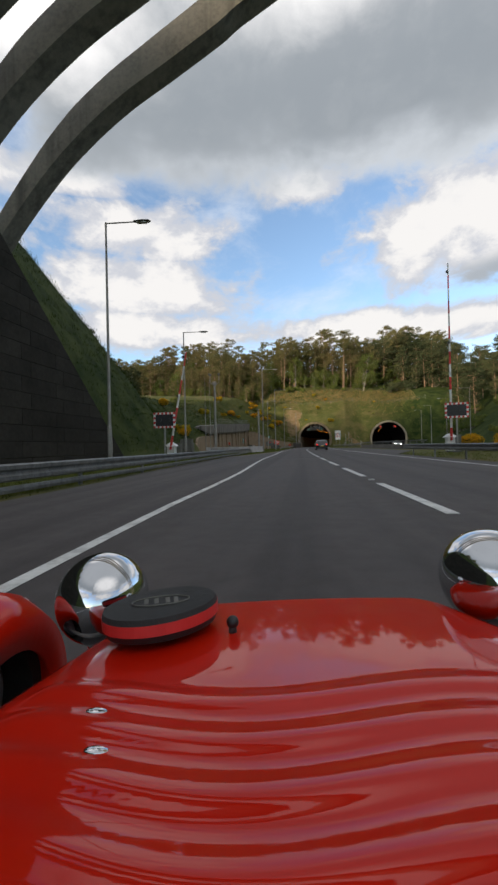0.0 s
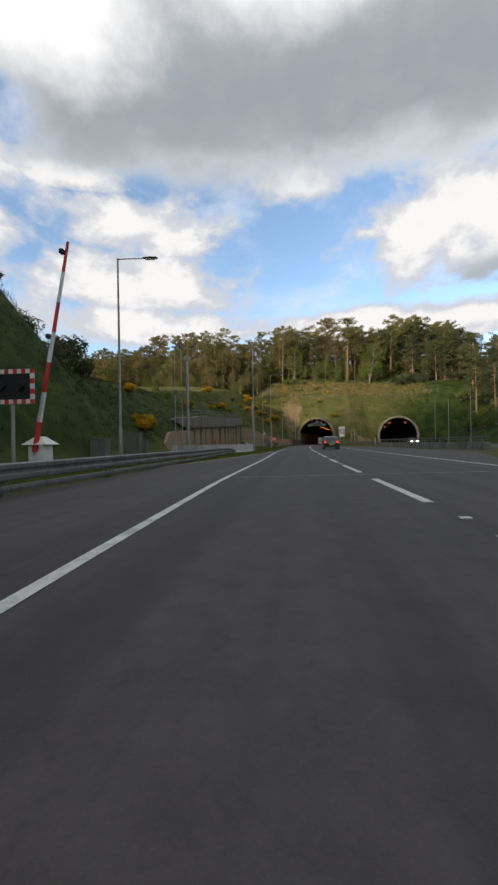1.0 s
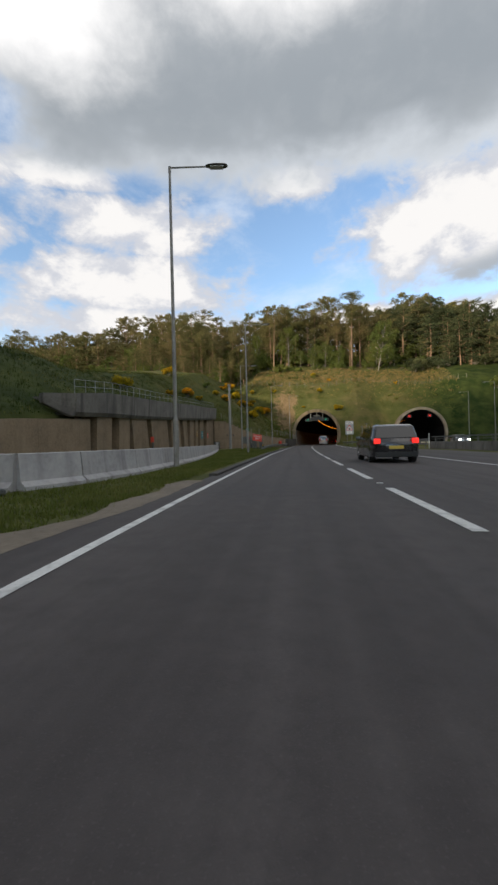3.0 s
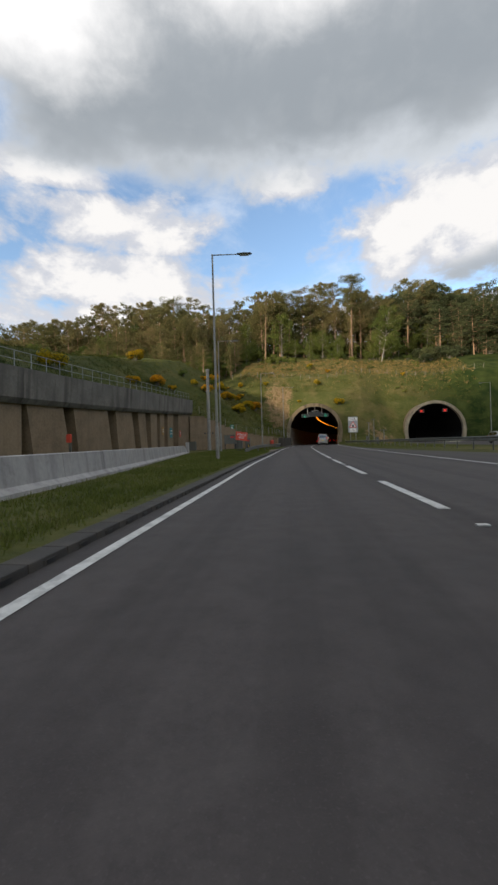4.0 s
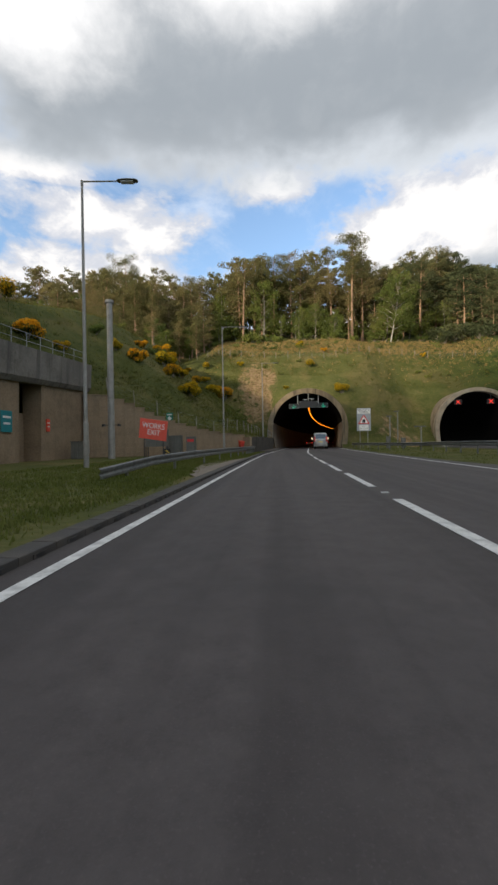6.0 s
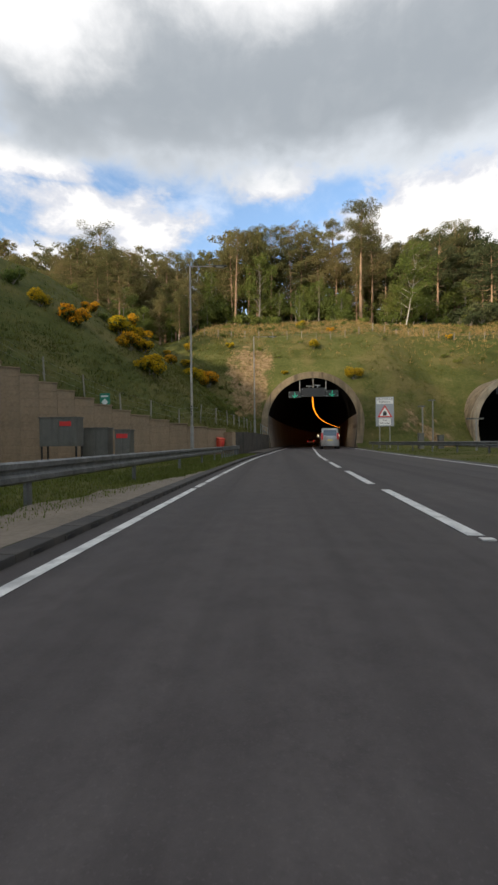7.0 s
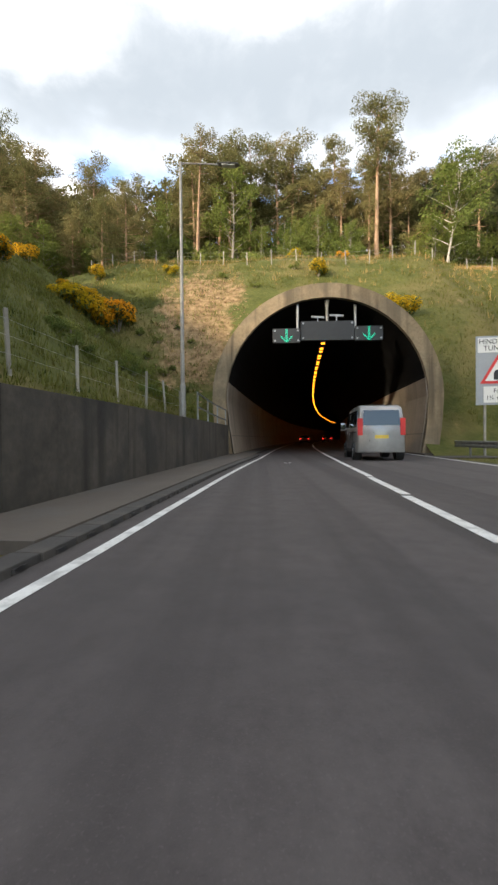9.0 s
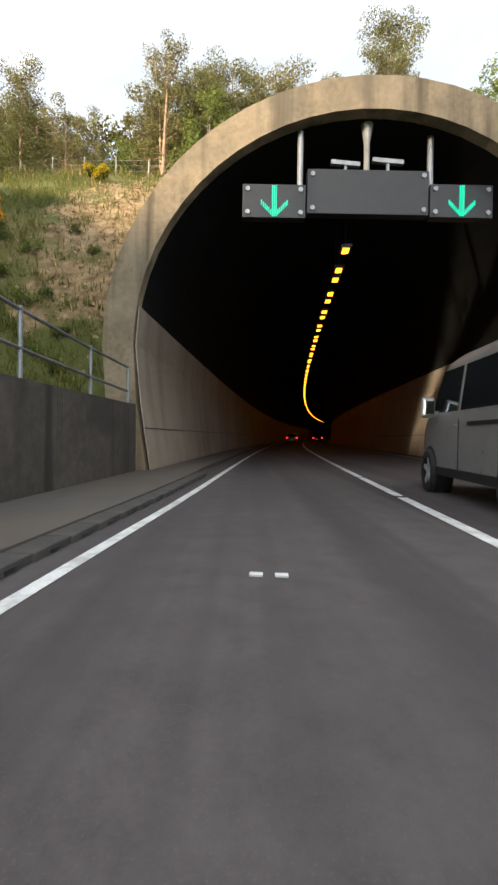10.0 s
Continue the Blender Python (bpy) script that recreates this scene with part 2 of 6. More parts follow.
M["red"] = material("red", [(0.50, 0.02, 0.02), (0.62, 0.035, 0.03)], 0.45, scale=3)
M["orange_red"] = material("orange_red", [(0.60, 0.06, 0.03), (0.72, 0.09, 0.05)], 0.5, scale=3)
M["yellow"] = material("yellow", [(0.55, 0.38, 0.05), (0.70, 0.50, 0.08)], 0.5, scale=3)
M["ochre_plate"] = material("ochre_plate", [(0.30, 0.16, 0.03), (0.38, 0.20, 0.04)], 0.55, scale=3)
M["green_plate"] = material("green_plate", [(0.01, 0.16, 0.10), (0.015, 0.20, 0.13)], 0.5, scale=3)
M["teal_plate"] = material("teal_plate", [(0.01, 0.17, 0.20), (0.015, 0.22, 0.25)], 0.5, scale=3)
M["cabinet"] = material("cabinet", [(0.094, 0.092, 0.080), (0.142, 0.138, 0.121)], 0.6, scale=2, streak=0.4)
M["sign_grey"] = material("sign_grey", [(0.26, 0.28, 0.30), (0.31, 0.33, 0.35)], 0.5, scale=2)
M["car_red"] = material("car_red", [(0.47, 0.008, 0.0006), (0.53, 0.011, 0.0008)], 0.5, scale=0.8, coat=0.7, spec=0.05)
M["chrome"] = material("chrome", [(0.60, 0.61, 0.63), (0.66, 0.67, 0.69)], 0.05, metal=1.0, scale=2)
M["alloy"] = material("alloy", [(0.50, 0.51, 0.52), (0.62, 0.63, 0.64)], 0.35, metal=0.6, scale=4)
M["glass_dark"] = material("glass_dark", [(0.008, 0.010, 0.012), (0.012, 0.014, 0.016)], 0.08, scale=2, spec=0.8)
M["paint_silver"] = material("paint_silver", [(0.34, 0.35, 0.37), (0.40, 0.41, 0.43)], 0.3, metal=0.6, scale=0.6, coat=0.8)
M["paint_van"] = material("paint_van", [(0.26, 0.258, 0.255), (0.33, 0.327, 0.322)], 0.35, metal=0.4, scale=0.6, coat=0.6)
M["paint_dark"] = material("paint_dark", [(0.012, 0.012, 0.014), (0.020, 0.020, 0.022)], 0.25, scale=0.6, coat=0.9)
M["tail"] = material("tail", [(0.6, 0.01, 0.01), (0.7, 0.015, 0.015)], 0.3, emit=((1.0, 0.03, 0.02), 0.9))
M["head"] = material("head", [(0.8, 0.8, 0.8), (0.9, 0.9, 0.9)], 0.2, emit=((1.0, 0.97, 0.85), 14.0))
M["amber"] = material("amber", [(0.5, 0.2, 0.02), (0.6, 0.25, 0.02)], 0.4, emit=((1.0, 0.27, 0.012), 3.4))
M["green_led"] = material("green_led", [(0.0, 0.3, 0.2), (0.0, 0.35, 0.25)], 0.4, emit=((0.0, 0.9, 0.5), 0.42))
M["red_led"] = material("red_led", [(0.5, 0.02, 0.01), (0.6, 0.03, 0.02)], 0.4, emit=((1.0, 0.04, 0.02), 0.9))
M["bark_birch"] = material("bark_birch", [(0.22, 0.19, 0.15), (0.34, 0.31, 0.26), (0.42, 0.39, 0.34)], 0.85, scale=2, bump=0.01, bump_scale=8)
M["bark"] = material("bark", [(0.17, 0.11, 0.07), (0.29, 0.18, 0.11), (0.40, 0.26, 0.165)], 0.95, scale=1.5, bump=0.03, bump_scale=8, per_object=0.15)
M["bark_grey"] = material("bark_grey", [(0.16, 0.14, 0.11), (0.26, 0.23, 0.19)], 0.95, scale=2, bump=0.02, bump_scale=8)
M["pine"] = material("pine", [(0.108, 0.102, 0.040), (0.168, 0.152, 0.060), (0.228, 0.200, 0.084)], 0.85, scale=0.4, island=0.2, translucent=0.35, spec=0.2)
M["pine_dark"] = material("pine_dark", [(0.042, 0.054, 0.024), (0.068, 0.080, 0.034), (0.098, 0.108, 0.046)], 0.85, scale=0.4, island=0.2, translucent=0.25, spec=0.2)
M["leaf"] = material("leaf", [(0.088, 0.112, 0.025), (0.132, 0.160, 0.036), (0.18, 0.20, 0.05)], 0.8, scale=0.4, island=0.2, translucent=0.35, spec=0.2)
M["gorse_leaf"] = material("gorse_leaf", [(0.06, 0.08, 0.015), (0.10, 0.115, 0.025)], 0.85, scale=2, island=0.3, translucent=0.2, spec=0.2)
M["gorse_bloom"] = material("gorse_bloom", [(0.52, 0.295, 0.008), (0.66, 0.41, 0.014)], 0.7, scale=2, island=0.12, translucent=0.5, spec=0.2)
M["blade"] = material("blade", [(0.066, 0.080, 0.016), (0.104, 0.116, 0.026), (0.17, 0.155, 0.048)], 0.8, scale=0.35, island=0.2, translucent=0.5, spec=0.2)
M["verge_blade"] = material("verge_blade", [(0.098, 0.118, 0.022), (0.150, 0.166, 0.036), (0.215, 0.205, 0.068)], 0.8, scale=0.35, island=0.15, translucent=0.5, spec=0.2)
# Blade of the rich bank grass, its green darkened for the cutting's shade.
M["lush_shade_blade"] = material("lush_shade_blade", [(0.021, 0.038, 0.007), (0.038, 0.058, 0.011), (0.072, 0.085, 0.021)], 0.85, scale=0.35, island=0.2, translucent=0.4, spec=0.1)
M["clod"] = material("clod", [(0.17, 0.115, 0.06), (0.30, 0.22, 0.12)], 0.95, scale=1, island=0.25)
M["bracken"] = material("bracken", [(0.22, 0.15, 0.06), (0.38, 0.27, 0.11)], 0.9, scale=0.5, island=0.3, translucent=0.2, spec=0.1)


def ground_material():
    m = material("turf", [(0.048, 0.055, 0.013), (0.076, 0.083, 0.022), (0.118, 0.110, 0.038)], 0.95, scale=0.35, bump=0.06, bump_scale=5, spec=0.15,
                 stain=((0.165, 0.128, 0.052), 0.55, 0.16))
    t = m.node_tree
    b = t.nodes["Principled BSDF"]
    old = b.inputs["Base Color"].links[0].from_socket
    attr = t.nodes.new("ShaderNodeAttribute")
    attr.attribute_name = "bare"
    co = t.nodes.new("ShaderNodeTexCoord")
    nz = t.nodes.new("ShaderNodeTexNoise")
    nz.inputs["Scale"].default_value, nz.inputs["Detail"].default_value = 0.55, 8
    link(t, co.outputs["Object"], nz.inputs["Vector"])
    add = t.nodes.new("ShaderNodeMath")
    add.operation = "ADD"
    link(t, attr.outputs["Fac"], add.inputs[0])
    link(t, nz.outputs[0], add.inputs[1])
    rng = t.nodes.new("ShaderNodeMapRange")
    link(t, add.outputs[0], rng.inputs[0])
    rng.inputs[1].default_value, rng.inputs[2].default_value = 0.98, 1.12
    earth = t.nodes.new("ShaderNodeValToRGB")
    earth.color_ramp.elements[0].position, earth.color_ramp.elements[0].color = 0.35, (0.13, 0.085, 0.04, 1)
    earth.color_ramp.elements[1].position, earth.color_ramp.elements[1].color = 0.65, (0.28, 0.195, 0.105, 1)
    nz2 = t.nodes.new("ShaderNodeTexNoise")
    nz2.inputs["Scale"].default_value, nz2.inputs["Detail"].default_value = 2.2, 8
    link(t, co.outputs["Object"], nz2.inputs["Vector"])
    link(t, nz2.outputs[0], earth.inputs[0])
    mx = t.nodes.new("ShaderNodeMix")
    mx.data_type = "RGBA"
    link(t, rng.outputs[0], mx.inputs[0])
    link(t, old, mx.inputs[6])
    link(t, earth.outputs[0], mx.inputs[7])
    # richer green, darkened for shade, on the cutting side and by the wood
    lush_shade = t.nodes.new("ShaderNodeAttribute")
    lush_shade.attribute_name = "lush_shade"
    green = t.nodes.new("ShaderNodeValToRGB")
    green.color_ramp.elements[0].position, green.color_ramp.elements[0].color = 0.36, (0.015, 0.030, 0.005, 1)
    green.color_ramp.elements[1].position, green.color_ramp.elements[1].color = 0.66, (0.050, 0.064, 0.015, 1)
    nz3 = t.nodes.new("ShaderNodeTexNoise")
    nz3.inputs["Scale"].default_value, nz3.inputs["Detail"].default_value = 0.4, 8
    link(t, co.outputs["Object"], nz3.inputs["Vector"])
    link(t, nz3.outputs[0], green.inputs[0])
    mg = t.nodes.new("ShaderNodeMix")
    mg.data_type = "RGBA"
    link(t, lush_shade.outputs["Fac"], mg.inputs[0])
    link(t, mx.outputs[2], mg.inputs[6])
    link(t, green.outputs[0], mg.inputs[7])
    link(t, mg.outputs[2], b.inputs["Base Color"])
    return m


M["turf"] = ground_material()

# ---------------------------------------------------------------- mesh helpers


def mesh_object(name, bm, mat, parent=None, label="", smooth=False):
    me = bpy.data.meshes.new(name)
    bm.normal_update()
    bm.to_mesh(me)
    bm.free()
    me.materials.append(M[mat] if isinstance(mat, str) else mat)
    if smooth:
        me.polygons.foreach_set("use_smooth", [True] * len(me.polygons))
    ob = new(name, me)
    if parent is not None:
        ob.parent = parent
    if label:
        ob["label"] = label
    return ob


def part(name, bm, mat, parent, label="", smooth=False):
    return mesh_object(name, bm, mat, parent, label, smooth)


def shared(name, me, parent, m=None):
    ob = new(name, me)
    ob.parent = parent
    if m is not None:
        ob.matrix_basis = m
    return ob


def thing(name, m, label, category, group="", kind=""):
    ob = new(name)
    ob.matrix_basis = m
    return tagged(ob, label, category, group, kind)


def box(bm, size, at=(0, 0, 0), rot=(0, 0, 0), bevel=0.0):
    geo = bmesh.ops.create_cube(bm, size=1.0, matrix=pose(*at, *rot) @ Matrix.Diagonal((*size, 1)))
    if bevel:
        edges = list({e for v in geo["verts"] for e in v.link_edges})
        bmesh.ops.bevel(bm, geom=edges, offset=bevel, segments=2, affect="EDGES", profile=0.7)
    return bm


def rod(bm, a, b, r0, r1=None, seg=10):
    a, b = Vector(a), Vector(b)
    r1 = r0 if r1 is None else r1
    q = (b - a).to_track_quat("Z", "Y").to_matrix().to_4x4()
    bmesh.ops.create_cone(bm, cap_ends=True, segments=seg, radius1=r0, radius2=r1, depth=(b - a).length,
                          matrix=Matrix.Translation((a + b) / 2) @ q)
    return bm


def ball(bm, at, r, seg=20, scale=(1, 1, 1)):
    bmesh.ops.create_uvsphere(bm, u_segments=seg, v_segments=seg // 2 + 2, radius=r, matrix=Matrix.Translation(at) @ Matrix.Diagonal((*scale, 1)))
    return bm


def sweep(bm, sections, close=True, caps=True):
    """Joins rings of equally many points into a skin."""
    rings = [[bm.verts.new(p) for p in s] for s in sections]
    k = len(rings[0])
    for a, b in zip(rings, rings[1:]):
        for i in range(k if close else k - 1):
            j = (i + 1) % k
            bm.faces.new((a[i], a[j], b[j], b[i]))
    if caps and close:
        bm.faces.new(list(reversed(rings[0])))
        bm.faces.new(rings[-1])
    bmesh.ops.recalc_face_normals(bm, faces=bm.faces[:])
    return bm


def NB():
    return bmesh.new()


# ---------------------------------------------------------------- the line of the road


def edge_x(y):
    """x of the nearside edge line."""
    return -2.05 + (y - 70) ** 2 / (2960 if y < 70 else 1800) + max(0.0, y - 152) ** 2 / 4400


def heading(y):
    return math.atan((y - 70) / (1480 if y < 70 else 900) + max(0.0, y - 152) / 2200)


def along(y, d, z=0.0):
    """The place d metres to the offside of the edge line, square to the road at y."""
    a = heading(y)
    return Vector((edge_x(y) + d * math.cos(a), y - d * math.sin(a), z))


def at_road(y, d, z=0.0, turn=0.0):
    p = along(y, d, z)
    return pose(p.x, p.y, p.z, 0, 0, -math.degrees(heading(y)) + turn)


def lerp_table(table, v):
    if v <= table[0][0]:
        return table[0][1]
    for (a, fa), (b, fb) in zip(table, table[1:]):
        if v <= b:
            return fa + (fb - fa) * (v - a) / (b - a)
    return table[-1][1]


def strip(name, mat, y0, y1, d0, d1, z, parent=None, step=2.0, thick=0.0, kind="structure", label="", category=""):
    """A band along the road; d0 and d1 are numbers or functions of y."""
    f0 = d0 if callable(d0) else (lambda y: d0)
    f1 = d1 if callable(d1) else (lambda y: d1)
    k = max(2, int((y1 - y0) / step) + 1)
    bm = NB()
    rows = []
    for i in range(k):
        y = y0 + (y1 - y0) * i / (k - 1)
        ring = [along(y, f0(y), z), along(y, f1(y), z)]
        if thick:
            ring += [along(y, f1(y), z - thick), along(y, f0(y), z - thick)]
        rows.append(ring)
    if thick:
        sweep(bm, rows)
    else:
        sweep(bm, rows, close=False, caps=False)
        for f in bm.faces:
            if f.normal.z < 0:
                f.normal_flip()
    ob = mesh_object(name, bm, mat, parent)
    if parent is None:
        tagged(ob, label, category, kind=kind)
    return ob


PORTAL_Y, PORTAL_D, ARCH_R, ARCH_OUT, ARCH_Z = 147.3, 3.40, 5.34, 6.1, 3.12
SECOND = Vector((31.3, 150.0, 2.6))
SECOND_R, SECOND_OUT = 5.9, 6.5


def pavement_edge(y):
    return lerp_table([(-40, -3.0), (10, -2.9), (18, -3.3), (30, -3.2), (40, -1.6), (50, -0.45), (97, -0.45), (101, -0.8), (112, -0.5), (400, -0.5)], y)


def toe_x(y):
    """Foot of the bank beside the nearside verge."""
    return lerp_table([(-60, -11.0), (40, -11.2), (50, -13.2), (55, -14.0), (58, -15.0), (62, -16.3), (72.4, -16.35), (73.4, -18.6), (116.8, -18.6), (117.4, -16.2), (118.9, -13.2), (121.2, -10.7),
                       (123.9, -8.4), (126.5, -6.4), (128.7, -4.5), (131, -3.4), (140, -2.5), (147.4, -1.7), (400, -1.7)], y)


def toe_z(y):
    return lerp_table([(-60, 0.0), (50, 0.1), (55, 1.2), (61, 1.5), (63, 2.5), (69, 2.9), (72.4, 3.1), (73.4, 4.9), (75, 5.1), (82, 5.5), (98, 6.4), (116.8, 7.4), (117.4, 4.9), (118.4, 4.7), (120.6, 3.4),
                       (122.5, 2.8), (126.5, 1.98), (129, 1.7), (400, 1.66)], y)


def crest_x(y):
    return lerp_table([(-60, -24.0), (40, -24.2), (45, -25.4), (60, -26.0), (106, -28.6), (118, -26.2), (129, -23.4), (140, -21.8), (147, -20.8), (400, -21.6)], y)


def crest_z(y):
    return lerp_table([(-60, 23.0), (20, 25.0), (30, 21.5), (42, 16.5), (50, 11.6), (60, 9.6), (92, 11.0), (115, 14.0), (137, 17.6), (147, 17.6), (160, 17.8), (172, 19.0), (185, 23.0), (200, 30), (230, 43), (320, 56), (500, 58)], y)


def head_slope(y):
    return lerp_table([(145.6, 0.0), (147, 0.9), (153, 8.6), (164, 18.2), (178, 24.1), (200, 31.5), (230, 43), (320, 56), (500, 58)], y)


def ground_z(x, y):
    """Height of the land."""
    nz = noise.noise(Vector((x * 0.11, y * 0.11, 0.3))) * 0.5 + noise.noise(Vector((x * 0.4, y * 0.4, 5.0))) * 0.16
    head = head_slope(y - 3.6 * max(0.0, min(1.0, (15.0 - abs(x - SECOND.x)) / 6.5)))
    head *= 1 - 0.2 * max(0.0, min(1.0, (-12 - x) / 14)) * max(0.0, min(1.0, (205 - y) / 25))
    t = toe_x(y)
    z = 0.0
    if x < t:
        c, z0 = crest_z(y), toe_z(y)
        u = (t - x) / (t - crest_x(y))
        z = z0 + (c - z0) * (u if u < 1 else 1 + 0.22 * (1 - math.exp(-(u - 1) * 0.7)))
        z += nz * min(1.0, u * 3) * min(1.0, c / 10)
    # Added rise to the west, mostly out of view, that shades road and lower slope.
    if x < -36:
        z += min(19.0, (-36 - x) * 0.6) * max(0.0, min(1.0, (78 - y) / 16))
    right = lerp_table([(-60, 37.0), (140, 43.0), (400, 43.0)], y)
    if x > right:
        z = max(z, min(27.0, (x - right) * 0.62) + nz * min(1, (x - right) * 0.2))
    if head > 0:
        z = max(z, head + nz * min(1.0, head * 0.3))
    if y < -60:
        z *= max(0.0, 1 + (y + 60) / 60)
    far = max(0.0, (math.hypot(x, y - 80) - 420) / 400)
    return z * max(0.0, 1 - 0.6 * min(1.0, far)) - 0.03


def spaced(lo, hi, fine, far, grow=1.22):
    v = list(np.arange(lo, hi + 1e-6, fine))
    s, a = fine, lo
    while a > -far:
        s *= grow
        a -= s
        v.insert(0, a)
    s, a = fine, hi
    while a < far:
        s *= grow
        a += s
        v.append(a)
    return v


def bare_at(x, y):
    """How far the soil shows through: the raw patch beside the portal, and the slope between the bores."""
    a = math.exp(-(((x + 3.2) / 4.2) ** 2 + ((y - 156) / 9.0) ** 2)) * 0.85
    b = math.exp(-(((x - 19.5) / 5.5) ** 2 + ((y - 149.5) / 4.0) ** 2)) * 0.62
    c = math.exp(-(((x - 14) / 22) ** 2 + ((y - 172) / 4.5) ** 2)) * 0.50
    d = 0.345 if y > 146 and x > toe_x(y) else 0.0
    return max(a, b, c, d)


def lush_shade_at(x, y):
    """How rich and shade-darkened the grass is: cutting side and wood's edge are greener than the heathy hillside."""
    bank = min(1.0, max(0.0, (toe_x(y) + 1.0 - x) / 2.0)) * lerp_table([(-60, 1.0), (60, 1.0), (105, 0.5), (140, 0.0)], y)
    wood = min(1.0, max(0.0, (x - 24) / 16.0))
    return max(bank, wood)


def build_ground():
    xs, ys = spaced(-34, 46, 0.6, 2600), spaced(-16, 190, 0.6, 2600)
    verts = [(x, y, ground_z(x, y)) for y in ys for x in xs]
    w = len(xs)
    c1 = along(PORTAL_Y, PORTAL_D)
    faces = []

    def in_bore(p):
        if not 145.2 < p[1] < 168:
            return False
        c = along(p[1], PORTAL_D)
        if math.hypot(p[0] - c.x, p[2] - ARCH_Z) < ARCH_OUT - 0.72 or (abs(p[0] - c.x) < ARCH_OUT - 0.9 and p[2] < ARCH_Z):
            return p[1] > 145.3
        s = SECOND.x + (c.x - c1.x)
        return p[1] > 146.5 and (math.hypot(p[0] - s, p[2] - SECOND.z) < SECOND_OUT - 0.78 or (abs(p[0] - s) < SECOND_OUT - 0.9 and p[2] < SECOND.z))

    for j in range(len(ys) - 1):
        for i in range(w - 1):
            q = (j * w + i, j * w + i + 1, (j + 1) * w + i + 1, (j + 1) * w + i)
            if 144 < ys[j] < 170 and any(in_bore(verts[k]) for k in q):
                continue
            faces.append(q)
    me = bpy.data.meshes.new("ground")
    me.from_pydata(verts, [], faces)
    me.materials.append(M["turf"])
    att = me.attributes.new("bare", "FLOAT", "POINT")
    att.data.foreach_set("value", [bare_at(v[0], v[1]) for v in verts])
    att = me.attributes.new("lush_shade", "FLOAT", "POINT")
    att.data.foreach_set("value", [lush_shade_at(v[0], v[1]) for v in verts])
    me.polygons.foreach_set("use_smooth", [True] * len(me.polygons))
    return tagged(new("ground", me), "grassy cutting and hillside with bare earth patches", "ground", kind="structure")


build_ground()

# ---------------------------------------------------------------- road, lines, kerbs
strip("road", "asphalt", -60, 146.0, pavement_edge, lambda y: lerp_table([(-60, 9.3), (30, 9.3), (44, 14.0), (78, 13.0), (90, 10.6), (104, 8.9), (147, 8.4)], y), 0.012,
             label="dark grey asphalt dual carriageway leading to a tunnel", category="road")
strip("road_in_tunnel", "asphalt", 146.0, 330, -0.6, 8.4, 0.012, label="asphalt carriageway inside the tunnel", category="road")
strip("opposite_road", "asphalt", -60, 151, 21.5, 36.5, 0.010, label="asphalt carriageway of the opposite direction", category="road")
def line_shift(y):
    """How far the painted edge wanders from the even curve."""
    return lerp_table([(-60, 0.0), (6, 0.0), (9, 0.12), (13, 0.18), (18, 0.08), (24, 0.0), (28, 0.05), (33, 0.13), (40, 0.16), (45, 0.03), (50, 0.0), (68, 0.05), (76, 0.0), (84, 0.12), (92, 0.10), (102, -0.04), (109, -0.16), (117, -0.26), (122, -0.24), (129, -0.03), (136, 0.0), (140, 0.08), (144, 0.2), (330, 0.24)], y)


for y0, y1 in ((-60, 106.9), (107.1, 107.9), (108.05, 109.75), (109.9, 110.18), (110.36, 116.55), (116.7, 116.82), (117.0, 320)):
    strip("edge_line", "road_paint", y0, y1, lambda y: line_shift(y) - 0.058, lambda y: line_shift(y) + 0.058, 0.018, label="worn white edge line of the carriageway", category="road marking")
strip("edge_line_offside", "road_paint", -60, 320, 8.03, 8.17, 0.018, label="white edge line beside the central reserve", category="road marking")
bm = NB()
box(bm, (7.3, 0.13, 0.004))
stop_line = tagged(mesh_object("stop_line", bm, "paint_worn"), "worn grey stop line across both lanes", "road marking", kind="structure")
stop_line.matrix_basis = at_road(26.0, 3.95, 0.017, 10.5)


def dash_mesh(length):
    bm = NB()
    box(bm, (0.15, length, 0.006), (0, 0, 0), bevel=0.0)
    me = bpy.data.meshes.new("dash")
    bm.to_mesh(me)
    bm.free()
    me.materials.append(M["road_paint"])
    return me


lane_line = thing("lane_line", pose(0, 0, 0), "broken white lane line on dark asphalt", "road marking", kind="structure")
dash = dash_mesh(3.45)
LANE = [(0, 3.38), (40, 3.47), (95, 3.52), (112, 3.30), (122, 3.26), (137, 3.50)]
DASH_ENDS = [(-10, -43.0), (0, 9.0), (2, 19.4), (5, 35.5), (6, 41.1), (7, 46.4), (8, 52.0), (11, 67.7), (12, 73.0), (15, 87.4), (17, 97.8), (20, 111.0), (21, 116.0)]
for i in range(-8, 22):
    y = lerp_table(DASH_ENDS, i) - 1.72
    shared("dash", dash, lane_line, at_road(y + 3.5 * math.sin(heading(y)), lerp_table(LANE, y), 0.018))
bm = NB()
box(bm, (0.12, 0.08, 0.02), (0, 0, 0), bevel=0.008)
stud_me = bpy.data.meshes.new("stud")
bm.to_mesh(stud_me)
bm.free()
stud_me.materials.append(M["road_paint"])
for i in range(-8, 20, 2):
    y = lerp_table(DASH_ENDS, i) + 0.8
    shared("stud", stud_me, lane_line, at_road(y + 3.5 * math.sin(heading(y)), lerp_table(LANE, y), 0.022))
dash_near = dash_mesh(2.8)
for i in range(66):
    shared("dash", dash_near, lane_line, at_road(118.9 + 3.0 * i, lerp_table(LANE, 118.9 + 3.0 * i), 0.018))
studs = thing("road_studs", pose(0, 0, 0), "pair of small white marks on the asphalt", "road marking", kind="structure")
